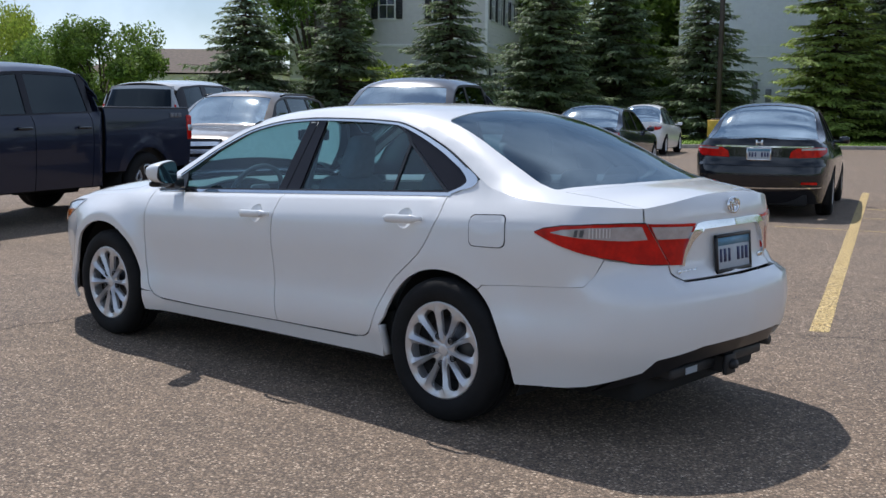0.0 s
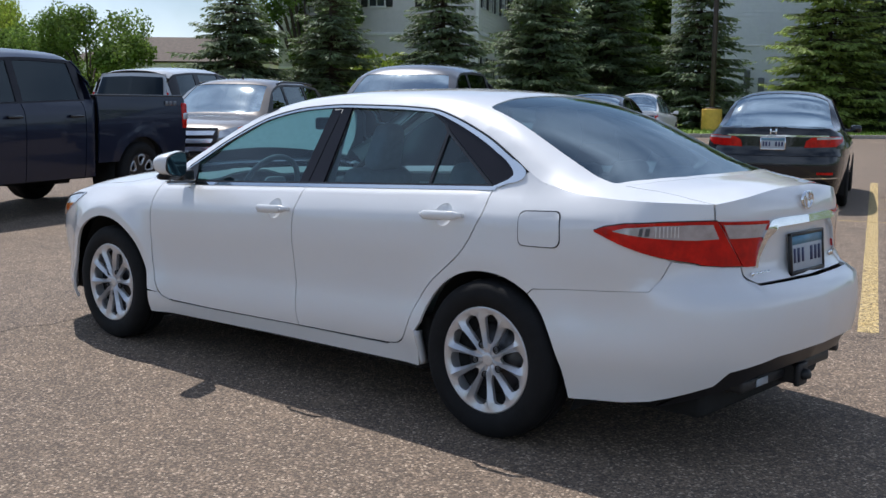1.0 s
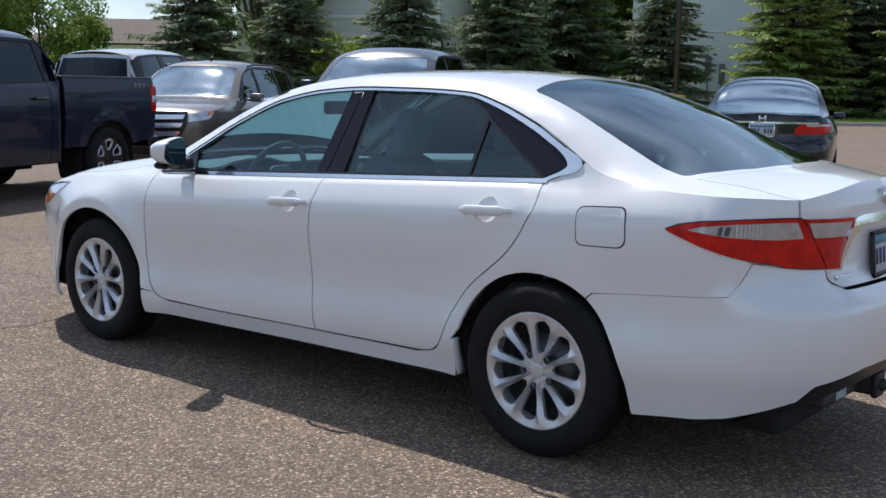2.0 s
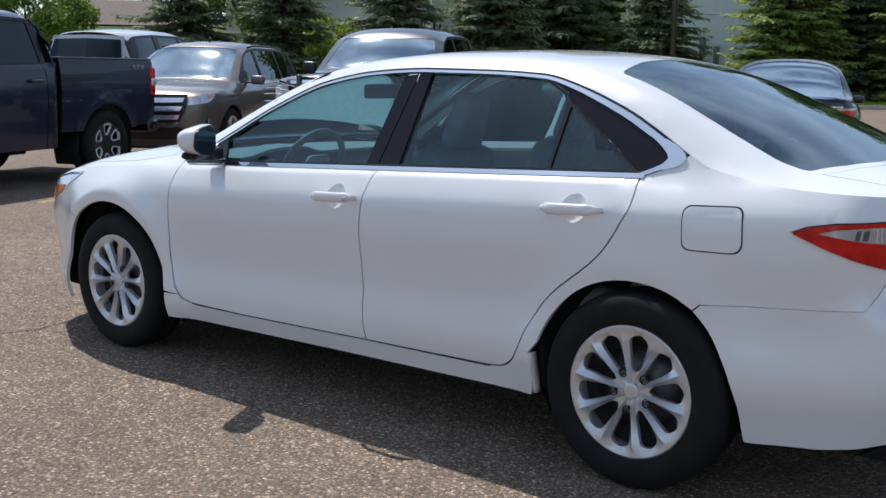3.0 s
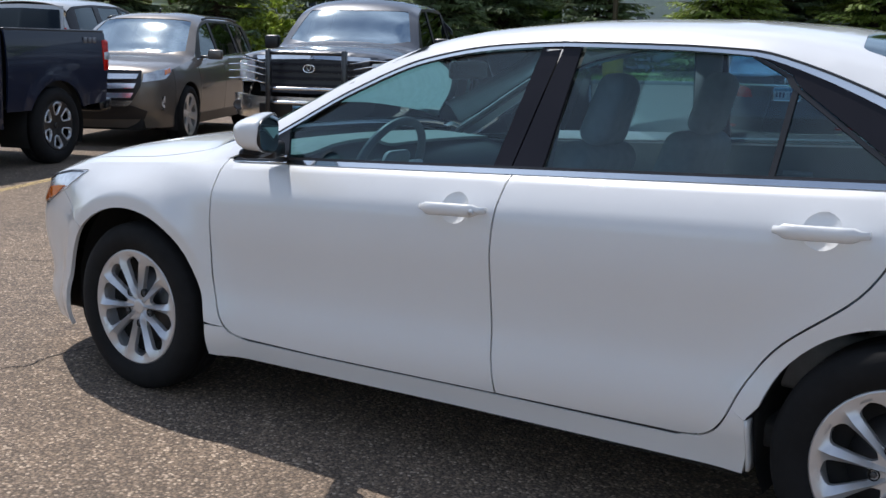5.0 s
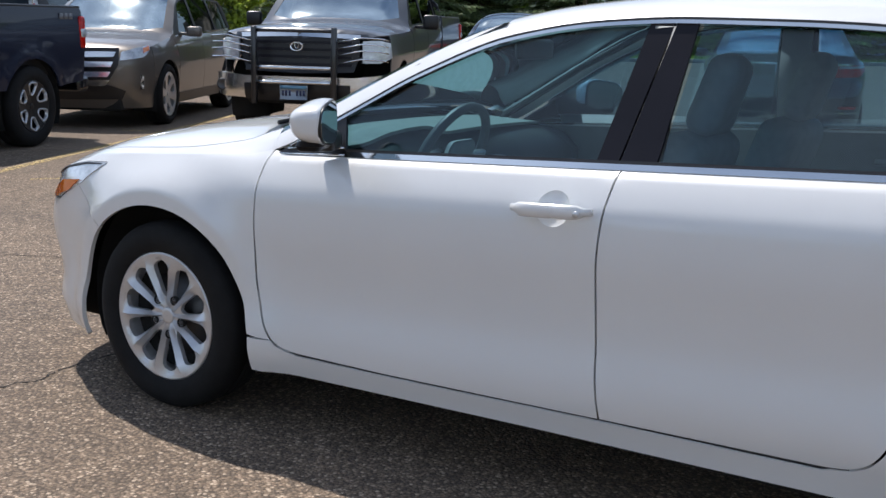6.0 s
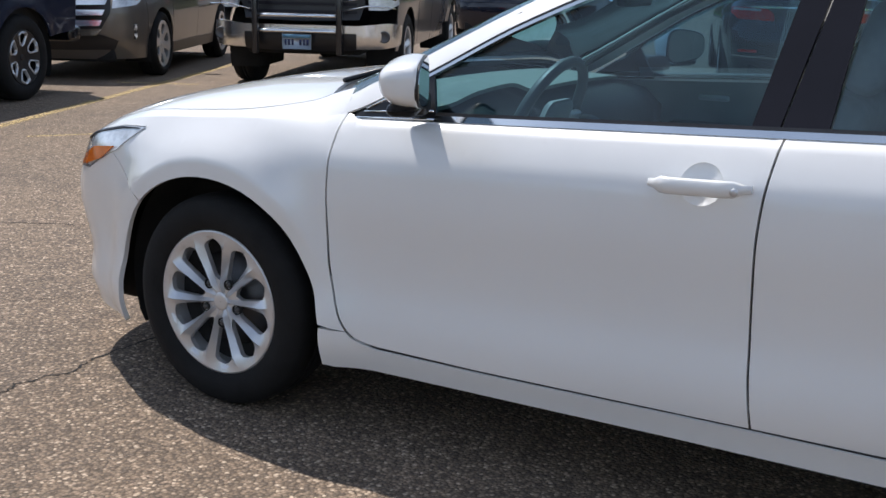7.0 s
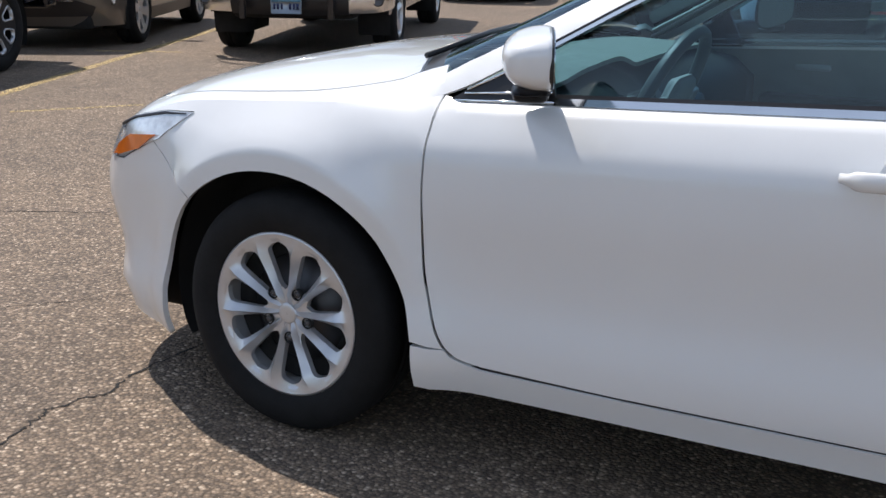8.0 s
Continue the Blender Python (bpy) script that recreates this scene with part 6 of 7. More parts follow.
# ---- ground ----
def asphalt_mat():
    m = bpy.data.materials.new("worn_asphalt")
    m.use_nodes = True
    n, l = m.node_tree.nodes, m.node_tree.links
    b = n["Principled BSDF"]
    b.inputs["Roughness"].default_value = 0.88
    tc = n.new("ShaderNodeTexCoord")

    def noise_tex(scale, detail=6, rough=0.6):
        t = n.new("ShaderNodeTexNoise")
        t.inputs["Scale"].default_value, t.inputs["Detail"].default_value, t.inputs["Roughness"].default_value = scale, detail, rough
        l.new(tc.outputs["Object"], t.inputs["Vector"])
        return t

    def ramp(src, stops):
        r = n.new("ShaderNodeValToRGB")
        e = r.color_ramp.elements
        while len(e) < len(stops):
            e.new(0.5)
        for k, (p, c) in zip(e, stops):
            k.position, k.color = p, (*c, 1)
        l.new(src, r.inputs["Fac"])
        return r.outputs["Color"]

    def mix(a, c, fac, mode="MIX"):
        x = n.new("ShaderNodeMix")
        x.data_type, x.blend_type = "RGBA", mode
        if isinstance(fac, float):
            x.inputs["Factor"].default_value = fac
        else:
            l.new(fac, x.inputs["Factor"])
        l.new(a, x.inputs["A"])
        l.new(c, x.inputs["B"])
        return x.outputs["Result"]

    vo = n.new("ShaderNodeTexVoronoi")
    vo.inputs["Scale"].default_value = 95
    l.new(tc.outputs["Object"], vo.inputs["Vector"])
    stone = n.new("ShaderNodeSeparateColor")
    l.new(vo.outputs["Color"], stone.inputs[0])
    stones = ramp(stone.outputs[0], [(0.0, (0.137, 0.104, 0.077)), (0.35, (0.185, 0.138, 0.098)), (0.62, (0.257, 0.190, 0.133)), (0.86, (0.334, 0.245, 0.172)), (1.0, (0.620, 0.496, 0.373))])
    gaps = ramp(vo.outputs["Distance"], [(0.25, (1, 1, 1)), (0.65, (0.42, 0.40, 0.38))])
    base = mix(stones, gaps, 0.8, "MULTIPLY")
    blot = ramp(noise_tex(0.55, 8, 0.7).outputs["Fac"], [(0.3, (0.80, 0.80, 0.81)), (0.7, (1.15, 1.12, 1.08))])
    base = mix(base, blot, 1.0, "MULTIPLY")
    blot2 = ramp(noise_tex(7, 6, 0.7).outputs["Fac"], [(0.3, (0.78, 0.78, 0.78)), (0.7, (1.18, 1.18, 1.18))])
    base = mix(base, blot2, 1.0, "MULTIPLY")
    l.new(base, b.inputs["Base Color"])
    inv = n.new("ShaderNodeMath")
    inv.operation = "SUBTRACT"
    inv.inputs[0].default_value = 1.0
    l.new(vo.outputs["Distance"], inv.inputs[1])
    bp = n.new("ShaderNodeBump")
    bp.inputs["Strength"].default_value, bp.inputs["Distance"].default_value = 0.8, 0.006
    l.new(inv.outputs[0], bp.inputs["Height"])
    l.new(bp.outputs[0], b.inputs["Normal"])
    return m


ASPHALT = asphalt_mat()
g = bmesh.new()
bmesh.ops.create_grid(g, x_segments=8, y_segments=8, size=600)
ground = part("ground", g, ASPHALT)
tagged(ground, "worn brown-grey asphalt of a car park with visible stones", "asphalt", kind="structure")


def stripe_mat(lo=0.42, hi=0.52):
    m = mat("worn_yellow_paint", (0.55, 0.38, 0.13), 0.8, color2=(0.66, 0.50, 0.24), scale=9, bump=0.5, bscale=140)
    n, l = m.node_tree.nodes, m.node_tree.links
    b = n["Principled BSDF"]
    t = n.new("ShaderNodeTexNoise")
    t.inputs["Scale"].default_value, t.inputs["Detail"].default_value, t.inputs["Roughness"].default_value = 38, 8, 0.75
    r = n.new("ShaderNodeValToRGB")
    r.color_ramp.elements[0].position, r.color_ramp.elements[1].position = lo, hi
    tc = n.new("ShaderNodeTexCoord")
    l.new(tc.outputs["Object"], t.inputs["Vector"])
    l.new(t.outputs["Fac"], r.inputs["Fac"])
    l.new(r.outputs["Color"], b.inputs["Alpha"])
    return m


YELLOW = stripe_mat()


def stripe(a, b, w, material=None, name="parking_line", label="worn yellow parking line painted on the asphalt"):
    a, b = Vector((*a, 0)), Vector((*b, 0))
    d = (b - a).normalized()
    n = Vector((-d.y, d.x, 0)) * w / 2
    bm = bmesh.new()
    k = 24
    rows = []
    for i in range(k + 1):
        p = a.lerp(b, i / k)
        j = 1 + random.uniform(-0.06, 0.06)
        rows.append([bm.verts.new(p + n * j), bm.verts.new(p - n * j)])
    for p, q in zip(rows, rows[1:]):
        bm.faces.new((p[0], q[0], q[1], p[1]))
    bmesh.ops.recalc_face_normals(bm, faces=bm.faces[:])
    for v in bm.verts:
        v.co.z = 0.003
    return tagged(part(name, bm, material or YELLOW), label, "parking line", "parking lines", "structure")


FAINT = stripe_mat(0.44, 0.58)
stripe((1.75, 2.38), (-3.0, 15.25), 0.12)
stripe((-6.6, 1.9), (-9.6, 8.6), 0.11, FAINT)
stripe((-1.5, 8.50), (1.9, 9.45), 0.10, FAINT)
stripe((-1.15, 10.40), (2.2, 11.3), 0.10, FAINT)
stripe((-1.66, 11.87), (1.8, 12.5), 0.10, FAINT)
stripe((-8.75, 5.42), (-7.9, 5.85), 0.09, FAINT)
stripe((-6.25, 2.25), (-5.70, 3.02), 0.06, FAINT)

# cracks
TAR = mat("crack_dark", (0.012, 0.011, 0.010), 0.95, vary=0.3, scale=60)


def crack(pts, w, seed):
    rnd = random.Random(seed)
    P = smooth_curve(pts, 14)
    bm = bmesh.new()
    rows = []
    off = 0.0
    for i, p in enumerate(P):
        q = P[min(i + 1, len(P) - 1)]
        o = P[max(i - 1, 0)]
        d = Vector((q[0] - o[0], q[1] - o[1], 0)).normalized()
        n = Vector((-d.y, d.x, 0))
        off = off * 0.7 + rnd.uniform(-0.012, 0.012)
        c = Vector((p[0], p[1], 0.002)) + n * off
        k = w * rnd.uniform(0.25, 1.0)
        rows.append([bm.verts.new(c + n * k / 2), bm.verts.new(c - n * k / 2)])
    for p, q in zip(rows, rows[1:]):
        bm.faces.new((p[0], q[0], q[1], p[1]))
    bmesh.ops.recalc_face_normals(bm, faces=bm.faces[:])
    return tagged(part("crack", bm, TAR), "thin dark crack in the asphalt", "crack", "cracks", "structure")


crack([(-2.02, -0.3), (-2.044, -0.772), (-2.013, -0.93), (-2.045, -1.089), (-2.034, -1.179), (-1.992, -1.308), (-1.95, -1.7), (-2.02, -2.3), (-1.9, -3.2)], 0.012, 3)
crack([(-5.6, -0.6), (-3.97, 0.318), (-3.56, 0.54), (-2.6, 0.9)], 0.010, 5)
crack([(0.6, 1.75), (1.56, 2.12), (2.16, 2.42), (3.4, 2.95), (5.0, 3.5)], 0.014, 7)
crack([(-4.2, -2.4), (-3.4, -1.2), (-2.7, -0.4), (-2.2, 0.2)], 0.006, 9)

# kerb and lawn
KD, KN, K0 = Vector((0.72, 0.694, 0)), Vector((-0.694, 0.72, 0)), Vector((-14.7, 36.6, 0))
GRASS = mat("lawn_green", (0.15, 0.24, 0.03), 0.9, color2=(0.24, 0.33, 0.05), scale=1.5, bump=0.6, bscale=30)
CONC = mat("kerb_concrete", (0.36, 0.32, 0.27), 0.85, vary=0.18, scale=5, bump=0.3, bscale=60)
bm = bmesh.new()
q = [K0 + KD * -160, K0 + KD * 160, K0 + KD * 160 + KN * 400, K0 + KD * -160 + KN * 400]
vs = [bm.verts.new(p + KN * 0.14 + Vector((0, 0, 0.13))) for p in q]
bm.faces.new(vs)
tagged(part("lawn", bm, GRASS), "mown green lawn behind the kerb", "grass", kind="structure")
bm = bmesh.new()
turn_k = Matrix.Translation(K0) @ Matrix.Rotation(math.atan2(KD.y, KD.x), 4, "Z")
for i in range(-26, 40):
    box(bm, i * 3.0 + 0.006, i * 3.0 + 2.994, 0, 0.16, -0.02, 0.15, 0.02, 2, turn_k)
tagged(part("kerb", bm, CONC), "pale concrete kerb along the lawn", "kerb", kind="structure")
bm = bmesh.new()
rr = random.Random(4)
for i in range(5000):
    p = K0 + KD * rr.uniform(-16, 14) + KN * (0.2 + rr.random() ** 1.5 * 6)
    h = rr.uniform(0.05, 0.13)
    a = rr.uniform(0, 6.28)
    d = Vector((math.cos(a), math.sin(a), 0)) * 0.025
    bm.faces.new((bm.verts.new(p + d + Vector((0, 0, 0.13))), bm.verts.new(p - d + Vector((0, 0, 0.13))), bm.verts.new(p + Vector((rr.uniform(-0.03, 0.03), 0, 0.13 + h)))))
tagged(part("grass_blades", bm, GRASS, smooth=False), "short green grass blades on the lawn", "grass", kind="stuff")

# lamp post on a yellow base
post = thing("street_lamp", "dark steel lamp post on a yellow concrete base", "street lamp", pose(-19.3, 39.9, 0.1))
bm = lathe([(0.44, 0), (0.44, 0.92), (0.42, 0.97), (0.001, 0.98)], 36, "z")
part("base", bm, mat("yellow_base_paint", (0.62, 0.38, 0.06), 0.7, vary=0.15, scale=5, bump=0.2, bscale=60), post, "yellow painted concrete base")
POSTM = mat("post_bronze", (0.06, 0.045, 0.035), 0.5, 0.3, vary=0.2, scale=6)
b = bmesh.new()
box(b, -0.085, 0.085, -0.085, 0.085, 0.97, 9.0, 0.012)
part("pole", b, POSTM, post)
b = bmesh.new()
box(b, -0.22, 0.22, -0.22, 0.22, 0.97, 1.03, 0.02)
part("foot_plate", b, POSTM, post)
b = bmesh.new()
box(b, -0.05, 0.9, -0.2, 0.2, 8.85, 9.05, 0.04)
part("lamp_head", b, POSTM, post)


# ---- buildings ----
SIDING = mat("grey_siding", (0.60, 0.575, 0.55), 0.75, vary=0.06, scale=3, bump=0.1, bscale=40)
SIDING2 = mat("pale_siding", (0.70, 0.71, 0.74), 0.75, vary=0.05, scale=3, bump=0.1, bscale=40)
# paler copy of the siding, with a side wall's sunlit look in its colour
SIDING3 = mat("sunlit_siding", (0.80, 0.77, 0.72), 0.75, vary=0.06, scale=3, bump=0.1, bscale=40)
TRIM = mat("white_trim", (0.72, 0.71, 0.68), 0.6, vary=0.05)
SHUTTER = mat("black_shutter", (0.02, 0.02, 0.022), 0.6, vary=0.1)
SHINGLE = mat("brown_shingles", (0.13, 0.10, 0.078), 0.9, vary=0.25, scale=4, bump=0.5, bscale=15)
PANE = mat("window_pane", (0.05, 0.06, 0.07), 0.05, spec=0.8)


def lap_wall(w, h, board=0.20):
    """A wall of overlapping boards along local x from 0 to w, its face looking to -y."""
    bm = bmesh.new()
    prof = []
    for i in range(int(h / board)):
        prof += [(-0.022, i * board), (0.0, (i + 1) * board - 0.001)]
    ends = [[bm.verts.new((x, y, z)) for y, z in prof] for x in (0, w)]
    for i in range(len(prof) - 1):
        bm.faces.new((ends[0][i], ends[1][i], ends[1][i + 1], ends[0][i + 1]))
    return bm


def building(name, label, m, w, d, h, wall_mat, roof_h, wins_front, wins_left, bands, win_w=0.85, win_h=1.45, shutters=True, left_mat=None, hip=False):
    """Corner at the local origin; the front runs along +x and looks to -y, the other seen wall runs along +y and looks to -x."""
    house = thing(name, label, "building", m)
    part("front_wall", lap_wall(w, h), wall_mat, house, smooth=False)
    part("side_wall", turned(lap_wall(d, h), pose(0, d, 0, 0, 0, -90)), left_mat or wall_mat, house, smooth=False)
    part("side_wall", turned(lap_wall(d, h), pose(w, 0, 0, 0, 0, 90)), wall_mat, house, smooth=False)
    part("back_wall", turned(lap_wall(w, h), pose(w, d, 0, 0, 0, 180)), wall_mat, house, smooth=False)
    bm = bmesh.new()
    o = 0.5
    i = d / 2 if hip else 0.0
    pts = [(-o, -o, h), (w + o, -o, h), (w + o, d + o, h), (-o, d + o, h), (-o + i, d / 2, h + roof_h), (w + o - i, d / 2, h + roof_h)]
    v = [bm.verts.new(p) for p in pts]
    for f in ((0, 1, 5, 4), (2, 3, 4, 5), (1, 2, 5), (3, 0, 4), (3, 2, 1, 0)):
        bm.faces.new([v[k] for k in f])
    part("roof", bm, SHINGLE, house, "brown shingle roof", False)
    for z, t in bands:
        b = bmesh.new()
        box(b, -0.05, w + 0.02, -0.06, -0.02, z, z + t, 0.01)
        part("trim_band", b, TRIM, house)
        b = bmesh.new()
        box(b, -0.06, -0.02, -0.05, d, z, z + t, 0.01)
        part("trim_band", b, TRIM, house)
    b = bmesh.new()
    box(b, -0.07, 0.10, -0.07, 0.10, 0, h, 0.01)
    part("corner_board", b, TRIM, house)
    for wall, places in ((pose(0, 0, 0), wins_front), (pose(0, 0, 0, 0, 0, -90) @ Matrix.Diagonal((-1, 1, 1, 1)), wins_left)):
        for x, z in places:
            win = None
            for nm, x0, x1, z0, z1 in (("window", -win_w / 2 - 0.12, win_w / 2 + 0.12, -0.11, 0.0), ("head", -win_w / 2 - 0.09, win_w / 2 + 0.09, win_h, win_h + 0.11), ("jamb", -win_w / 2 - 0.09, -win_w / 2, 0, win_h), ("jamb", win_w / 2, win_w / 2 + 0.09, 0, win_h), ("rail", -win_w / 2, win_w / 2, win_h / 2 - 0.03, win_h / 2 + 0.03), ("bar", -0.015, 0.015, 0.001, win_h - 0.001)):
                b = box(bmesh.new(), x + x0, x + x1, -0.09 if nm != "bar" else -0.08, -0.02, z + z0, z + z1, 0.008)
                made = part(nm, turned(b, wall), TRIM, win or house, "" if win else "white framed window")
                win = win or made
            b = bmesh.new()
            box(b, x - win_w / 2, x + win_w / 2, -0.04, -0.025, z, z + win_h)
            part("pane", turned(b, wall), PANE, win)
            if shutters:
                for s in (-1, 1):
                    b = bmesh.new()
                    c = x + s * (win_w / 2 + 0.09 + 0.20)
                    box(b, c - 0.19, c + 0.19, -0.07, -0.02, z - 0.05, z + win_h + 0.05, 0.01)
                    for q in range(9):
                        box(b, c - 0.15, c + 0.15, -0.085, -0.06, z + 0.05 + q * win_h / 9, z + 0.11 + q * win_h / 9)
                    part("shutter", turned(b, wall), SHUTTER, win)
    return house


# local x runs to the left as seen from the car park, so the frame is mirrored into place
A1 = math.degrees(math.atan2(-0.49, -0.87))
flip = Matrix.Diagonal((1, -1, 1, 1))
# left_mat brightens the side wall by colour, as if lit more than the front
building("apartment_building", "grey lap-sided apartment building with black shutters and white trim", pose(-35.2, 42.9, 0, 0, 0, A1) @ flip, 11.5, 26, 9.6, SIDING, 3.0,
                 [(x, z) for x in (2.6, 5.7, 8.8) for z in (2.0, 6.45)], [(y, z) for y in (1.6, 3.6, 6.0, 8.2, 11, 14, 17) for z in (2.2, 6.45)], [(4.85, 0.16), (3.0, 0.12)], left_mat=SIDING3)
A2 = math.degrees(math.atan2(0.465, 0.885))
b2 = building("apartment_building", "pale grey lap-sided building with a sunlit end wall", pose(-27.6, 50.6, 0, 0, 0, A2), 26, 20, 9.0, SIDING2, 3.5,
              [], [(y, z) for y in (2.5, 5.5, 9, 13) for z in (2.2, 5.6)], [(4.4, 0.05)], shutters=False)
for x, z0, z1 in ((4.1, 2.1, 3.1), (4.85, 1.6, 2.7)):
    b = bmesh.new()
    box(b, x - 0.16, x + 0.16, -0.2, -0.03, z0, z1, 0.02)
    box(b, x - 0.03, x + 0.03, -0.12, -0.03, 0.1, z0)
    part("meter_box", b, mat("meter_grey", (0.16, 0.17, 0.18), 0.5, 0.3, vary=0.1), b2)
building("house", "low house with a brown hipped shingle roof", pose(-71.2, 38.9, 0, 0, 0, 42), 15, 10, 3.9, SIDING, 2.0, [(3, 1.2), (7, 1.2), (11, 1.2)], [], [], shutters=False, hip=True)


# ---- trees ----
def leaf_mat(name, c1, c2, scale=2.0):
    """Leaves that let part of the light through."""
    m = mat(name, c1, 0.6, color2=c2, scale=scale, per="island", spec=0.3)
    n, l = m.node_tree.nodes, m.node_tree.links
    b = n["Principled BSDF"]
    tr, mx = n.new("ShaderNodeBsdfTranslucent"), n.new("ShaderNodeMixShader")
    l.new(b.inputs["Base Color"].links[0].from_socket, tr.inputs[0])
    mx.inputs[0].default_value = 0.4
    l.new(b.outputs[0], mx.inputs[1])
    l.new(tr.outputs[0], mx.inputs[2])
    l.new(mx.outputs[0], n["Material Output"].inputs[0])
    return m


NEEDLE = leaf_mat("spruce_needles", (0.082, 0.122, 0.072), (0.24, 0.30, 0.13), 1.1)
# brighter needle copy, with sunlight on the crown put into the colour
NEEDLE_L = leaf_mat("sunlit_spruce_needles", (0.13, 0.20, 0.06), (0.38, 0.46, 0.10), 0.9)
LEAF = leaf_mat("broad_leaves", (0.085, 0.15, 0.03), (0.22, 0.31, 0.06), 0.8)
LEAF_Y = leaf_mat("pale_leaves", (0.16, 0.24, 0.03), (0.40, 0.45, 0.07), 0.6)
BARK = mat("bark", (0.07, 0.052, 0.038), 0.95, vary=0.35, scale=8, bump=0.8, bscale=25)


def mesh_from(name, V, F, material, parent=None):
    me = bpy.data.meshes.new(name)
    me.from_pydata([tuple(v) for v in V], [], F)
    me.materials.append(material)
    ob = new(name, me)
    ob.parent = parent
    return ob


def spruce(seed, height, radius, m, material, label):
    """Tapered trunk, drooping boughs in whorls, each bough set with needle sprays."""
    r = random.Random(seed)
    tree = thing("spruce_tree", label, "tree", m, "spruces by the car park")
    part("trunk", tube([(0, 0, 0), (0.03, 0.02, height * 0.5), (0, 0, height)], [0.20, 0.11, 0.02], 9), BARK, tree)
    V, F = [], []
    LV, LF = [], []

    def spray(p, d, n, ln, w):
        i = len(V)
        s = d.cross(n).normalized()
        mid = p + d * ln * 0.5 - n * ln * 0.04
        V.extend([p, mid + s * w, p + d * ln - n * ln * 0.16, mid - s * w])
        F.append((i, i + 1, i + 2, i + 3))

    UP = Vector((0, 0, 1))
    z = 0.2
    while z < height - 0.2:
        k = 1 - z / height
        R = radius * (k ** 0.75) * (0.9 if z > 0.6 else 0.75)
        n = 12 if R > 0.8 else 8
        a0 = r.uniform(0, 6.28)
        for j in range(n):
            if r.random() < 0.08:
                continue
            a = a0 + 6.283 * j / n + r.uniform(-0.3, 0.3)
            L = R * r.choice((0.62, 0.8, 0.95, 1.05, 1.2)) * r.uniform(0.9, 1.08)
            out = Vector((math.cos(a), math.sin(a), 0))
            side = Vector((-out.y, out.x, 0))
            rise = r.uniform(-0.16, 0.10)
            root = Vector((0, 0, z + r.uniform(-0.15, 0.15)))
            at = lambda t: root + out * L * t + UP * (rise * L * t - 0.13 * L * t * t + 0.10 * L * t ** 4)
            c = len(LV)
            for q in range(4):
                w = 0.035 * (1 - q / 3.4)
                p = at(q / 3)
                LV.extend([p + side * w, p - side * w * 0.5 + UP * w, p - side * w * 0.5 - UP * w])
            for q in range(3):
                for e in range(3):
                    LF.append((c + q * 3 + e, c + q * 3 + (e + 1) % 3, c + q * 3 + 3 + (e + 1) % 3, c + q * 3 + 3 + e))
            # twigs to both sides of the bough, longest in its middle, each set with sprays
            twigs = max(5, int(L / 0.13))
            for q in range(twigs):
                t = 0.2 + 0.8 * (q + r.random()) / twigs
                for sg in (-1, 1):
                    reach = (0.10 + 0.34 * L * math.sin(math.pi * min(1, 0.15 + 0.8 * t)) * r.uniform(0.6, 1.1)) * 0.75
                    tw = (out * 0.75 + side * sg * r.uniform(0.6, 1.0) - UP * r.uniform(0.0, 0.35)).normalized()
                    m_ = max(2, int(reach / 0.11))
                    for e in range(m_):
                        p = at(t) + tw * reach * (e + r.random()) / m_
                        d = (tw * r.uniform(0.5, 1) + out * r.uniform(0, 0.6) + side * r.uniform(-0.5, 0.5) - UP * r.uniform(-0.15, 0.55)).normalized()
                        spray(p, d, (UP + side * r.uniform(-0.7, 0.7)).normalized(), r.uniform(0.14, 0.30), r.uniform(0.035, 0.07))
        z += r.uniform(0.22, 0.34)
    mesh_from("bough_wood", LV, LF, BARK, tree)["kind"] = "stuff"
    mesh_from("crown", V, F, material, tree)["kind"] = "stuff"
    return tree


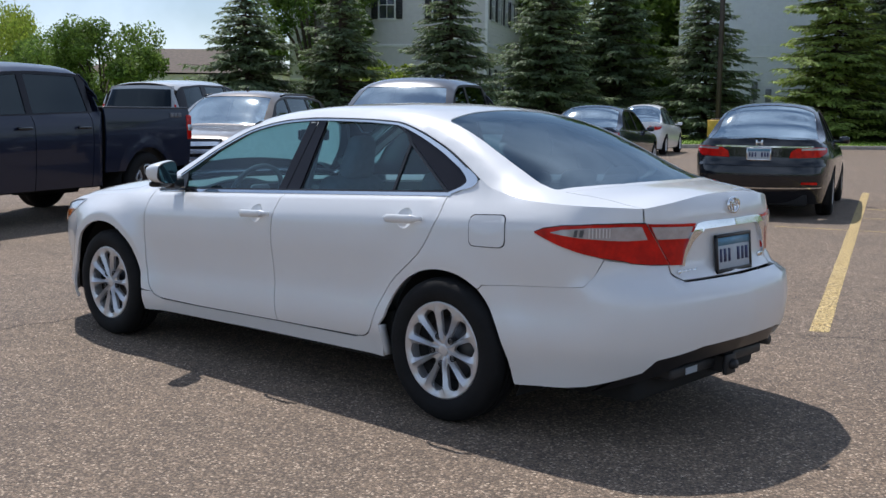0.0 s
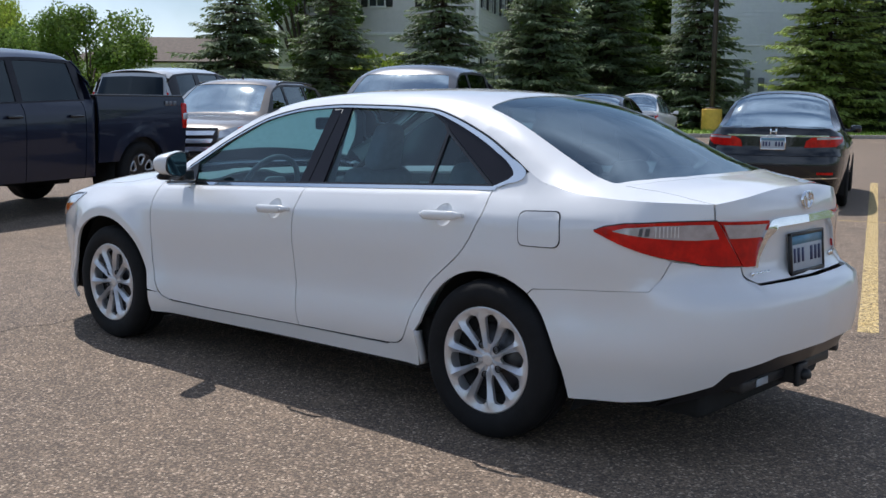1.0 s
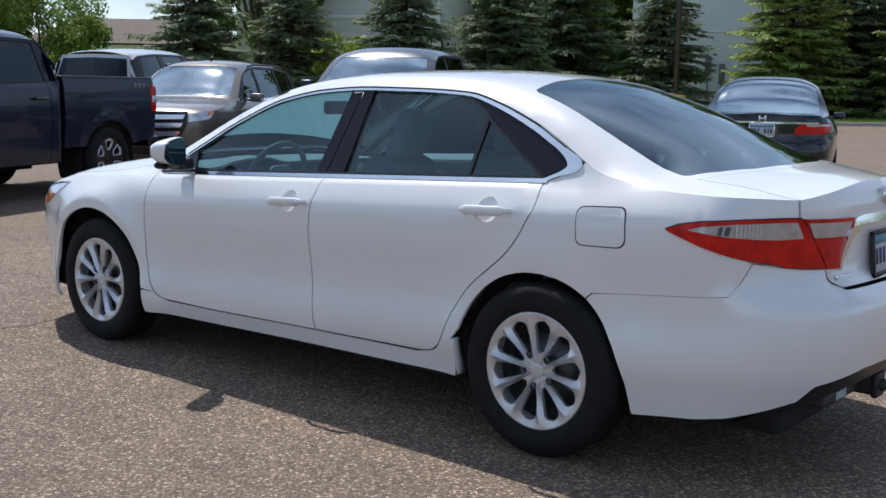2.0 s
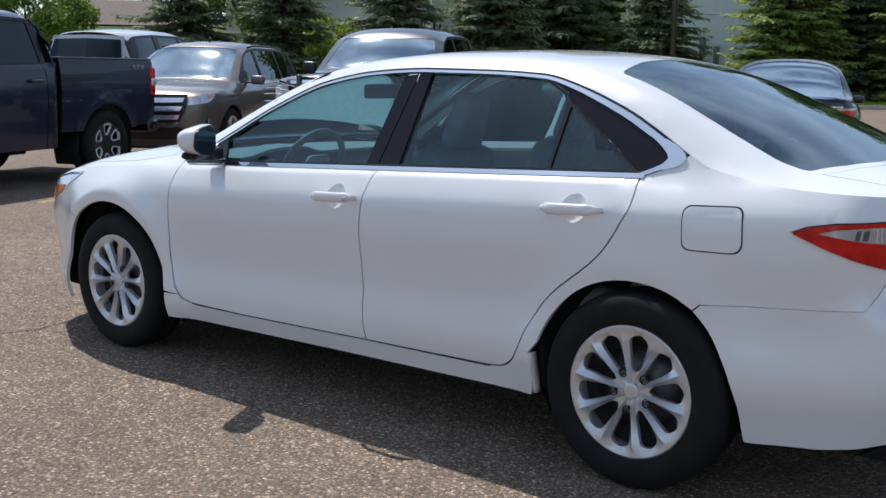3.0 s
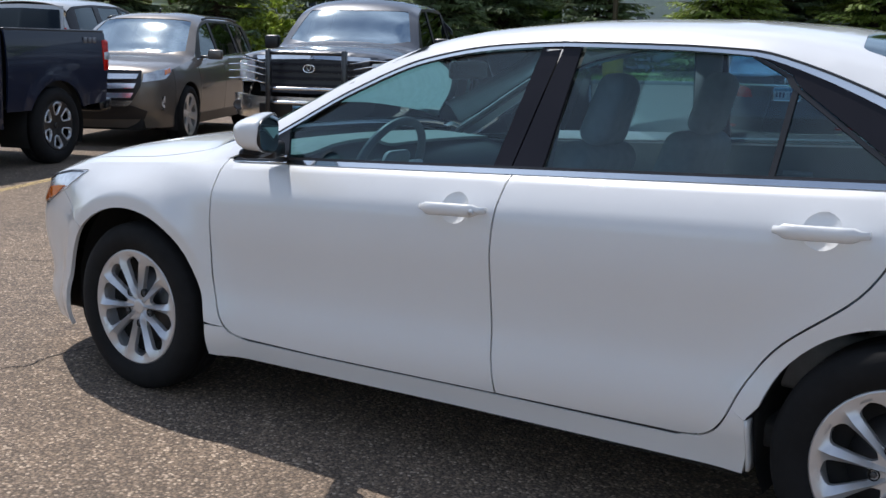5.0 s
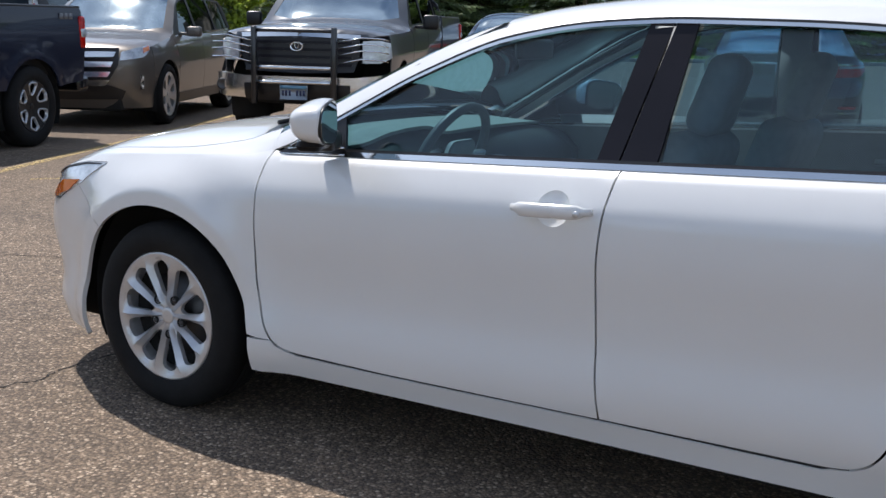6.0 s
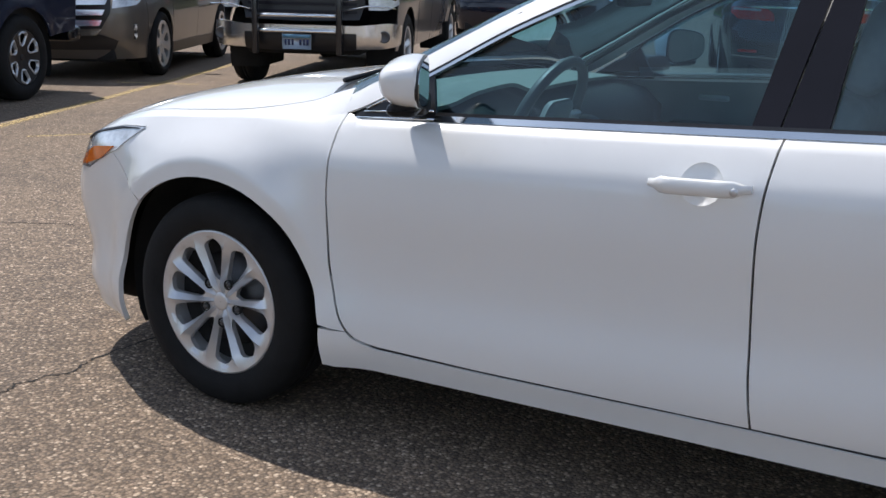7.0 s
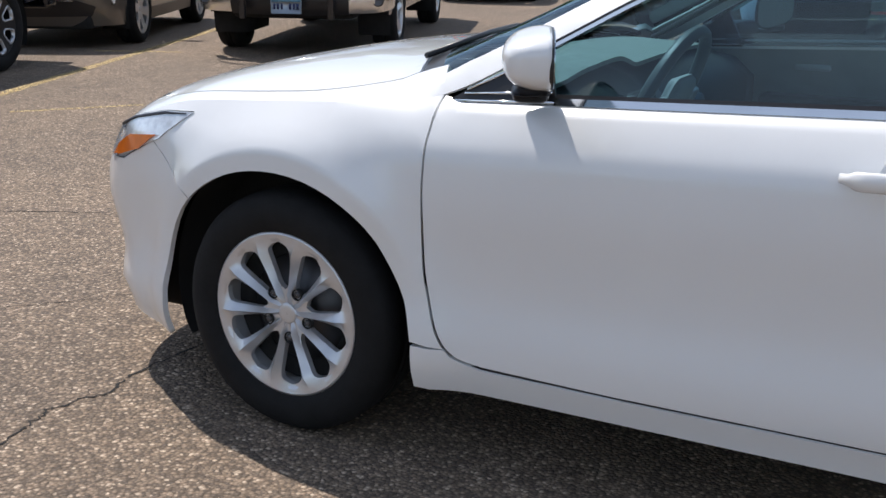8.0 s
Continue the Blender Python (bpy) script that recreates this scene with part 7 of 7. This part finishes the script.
def broadleaf(seed, height, radius, m, material, label, leaf=0.16, count=9000, droop=0.0, bare=0.22, name="tree", group="trees round the car park", category="tree"):
    """Trunk with limbs that fork, and leaves in clumps round their ends."""
    r = random.Random(seed)
    tree = thing(name, label, category, m, group)
    trunk_h = height * bare
    part("trunk", tube([(0, 0, 0), (0.05, 0, trunk_h), (0.0, 0.1, height * 0.6)], [0.035 * height * 0.6, 0.02 * height * 0.8, 0.01 * height * 0.4], 9), BARK, tree)
    centres = []
    for i in range(46):
        u, v = r.uniform(-1, 1), r.uniform(0, 6.283)
        k = r.uniform(0.45, 1.0) ** 0.5
        rad = radius * k * math.sqrt(max(0.05, 1 - u * u))
        c = Vector((rad * math.cos(v), rad * math.sin(v), trunk_h + (height - trunk_h) * (0.5 + 0.48 * u * k)))
        centres.append((c, radius * r.uniform(0.16, 0.34)))
    for c, cr in centres[:16]:
        base = Vector((0, 0, r.uniform(0.6, 1.0) * trunk_h))
        mid = base.lerp(c, 0.5) + Vector((0, 0, 0.1 * height))
        part("limb", tube([base, mid, c], [0.012 * height, 0.008 * height, 0.002 * height], 5), BARK, tree)
    V, F = [], []
    for i in range(count):
        c, cr = centres[r.randrange(len(centres))]
        d = Vector((r.gauss(0, 1), r.gauss(0, 1), r.gauss(0, 0.8)))
        d = d.normalized() * cr * r.uniform(0.5, 1.12)
        p = c + d - Vector((0, 0, droop * r.random() * cr * 3))
        if p.z < 0.15:
            continue
        a = Vector((r.gauss(0, 1), r.gauss(0, 1), r.gauss(0, 1) - droop * 3)).normalized()
        b = a.cross(Vector((r.gauss(0, 1), r.gauss(0, 1), r.gauss(0, 1)))).normalized()
        s = leaf * r.uniform(0.6, 1.3)
        i0 = len(V)
        V.extend([p - a * s, p + b * s * 0.55, p + a * s, p - b * s * 0.55])
        F.append((i0, i0 + 1, i0 + 2, i0 + 3))
    mesh_from("crown", V, F, material, tree)["kind"] = "stuff"
    return tree


def lp(x, y, rz=0, sc=1.0, z=0.1):
    return pose(x, y, z, 0, 0, rz) @ Matrix.Diagonal((sc, sc, sc, 1))


dark_label = "tall dark green spruce tree with drooping boughs"
spruce(11, 6.5, 3.9, lp(-33.2, 24.8), NEEDLE, dark_label)
s4 = spruce(12, 9.5, 3.5, lp(-26.4, 37.0), NEEDLE, dark_label)
s3 = spruce(13, 7.4, 3.2, lp(-27.3, 31.1), NEEDLE, dark_label)
s7 = spruce(14, 11.0, 3.5, lp(-16.0, 44.2), NEEDLE_L, "tall spruce tree with sunlit yellow-green tips")
spruce(15, 8.2, 3.2, lp(-21.5, 42.6), NEEDLE, dark_label)
copy_thing(s3, lp(-30.6, 27.8, 130, 0.95))
copy_thing(s4, lp(-26.8, 42.8, 70, 1.1))
copy_thing(s4, lp(-15.0, 48.5, 200, 1.15))
copy_thing(s7, lp(-10.5, 47.5, 40, 1.0))
d1 = broadleaf(21, 5.5, 2.6, lp(-42.2, 23.4), LEAF, "round leafy green tree", 0.085, 30000, 0, 0.16)
broadleaf(22, 7.2, 3.6, lp(-55.5, 24.0), LEAF_Y, "pale yellow-green willow tree with hanging leaves", 0.085, 36000, 0.5, 0.12)
copy_thing(d1, lp(-47.0, 23.0, 250, 0.85))
broadleaf(24, 11.0, 2.9, lp(-42.0, 36.5, 120), LEAF, "tall narrow leafy green tree behind the spruces", 0.10, 34000, 0, 0.14)
d4 = broadleaf(25, 11.0, 5.0, lp(-36.5, 57.0, 200, 1.25), LEAF, "large leafy green tree behind the spruces", 0.15, 26000, 0, 0.14)
copy_thing(d4, lp(-31.0, 62.0, 300, 1.35))
copy_thing(d4, lp(-10.0, 56.0, 10, 1.1))
sb = broadleaf(23, 2.3, 1.1, lp(-28.4, 28.2), LEAF_Y, "small pale green bush", 0.10, 3000, 0, 0.1, "bush", "bushes on the lawn", "bush")
for x, y, a, k in ((-44.0, 29.5, 30, 1.2), (-42.0, 31.0, 90, 1.0), (-46.5, 27.0, 200, 1.3), (-40.2, 27.4, 10, 0.9), (-36.5, 24.5, 50, 1.0), (-34.0, 27.0, 130, 0.9), (-32.5, 32.7, 80, 1.5)):
    copy_thing(sb, lp(x, y, a, k))
# woods beyond; the stretch from 168 degrees on is unseen, added to darken reflections
r = random.Random(31)
V, F = [], []
for i in range(620):
    a = radians(r.uniform(85, 132) if i < 260 else r.uniform(168, 440))
    d = r.uniform(105, 150)
    c = Vector((d * math.cos(a), d * math.sin(a), 0))
    h = r.uniform(7, 13)
    for j in range(90):
        q = Vector((r.gauss(0, 1), r.gauss(0, 1), r.gauss(0, 1))).normalized()
        p = c + Vector((q.x * 4, q.y * 4, h * 0.5 + q.z * h * 0.5))
        e = Vector((r.gauss(0, 1), r.gauss(0, 1), r.gauss(0, 1))).normalized() * r.uniform(0.4, 0.9)
        f = e.cross(Vector((r.gauss(0, 1), r.gauss(0, 1), r.gauss(0, 1)))).normalized() * e.length * 0.7
        i0 = len(V)
        V.extend([p - e, p + f, p + e, p - f])
        F.append((i0, i0 + 1, i0 + 2, i0 + 3))
tagged(mesh_from("far_woods", V, F, LEAF), "distant green woods along the horizon, with an added unseen stretch behind the camera", "woods", kind="stuff")
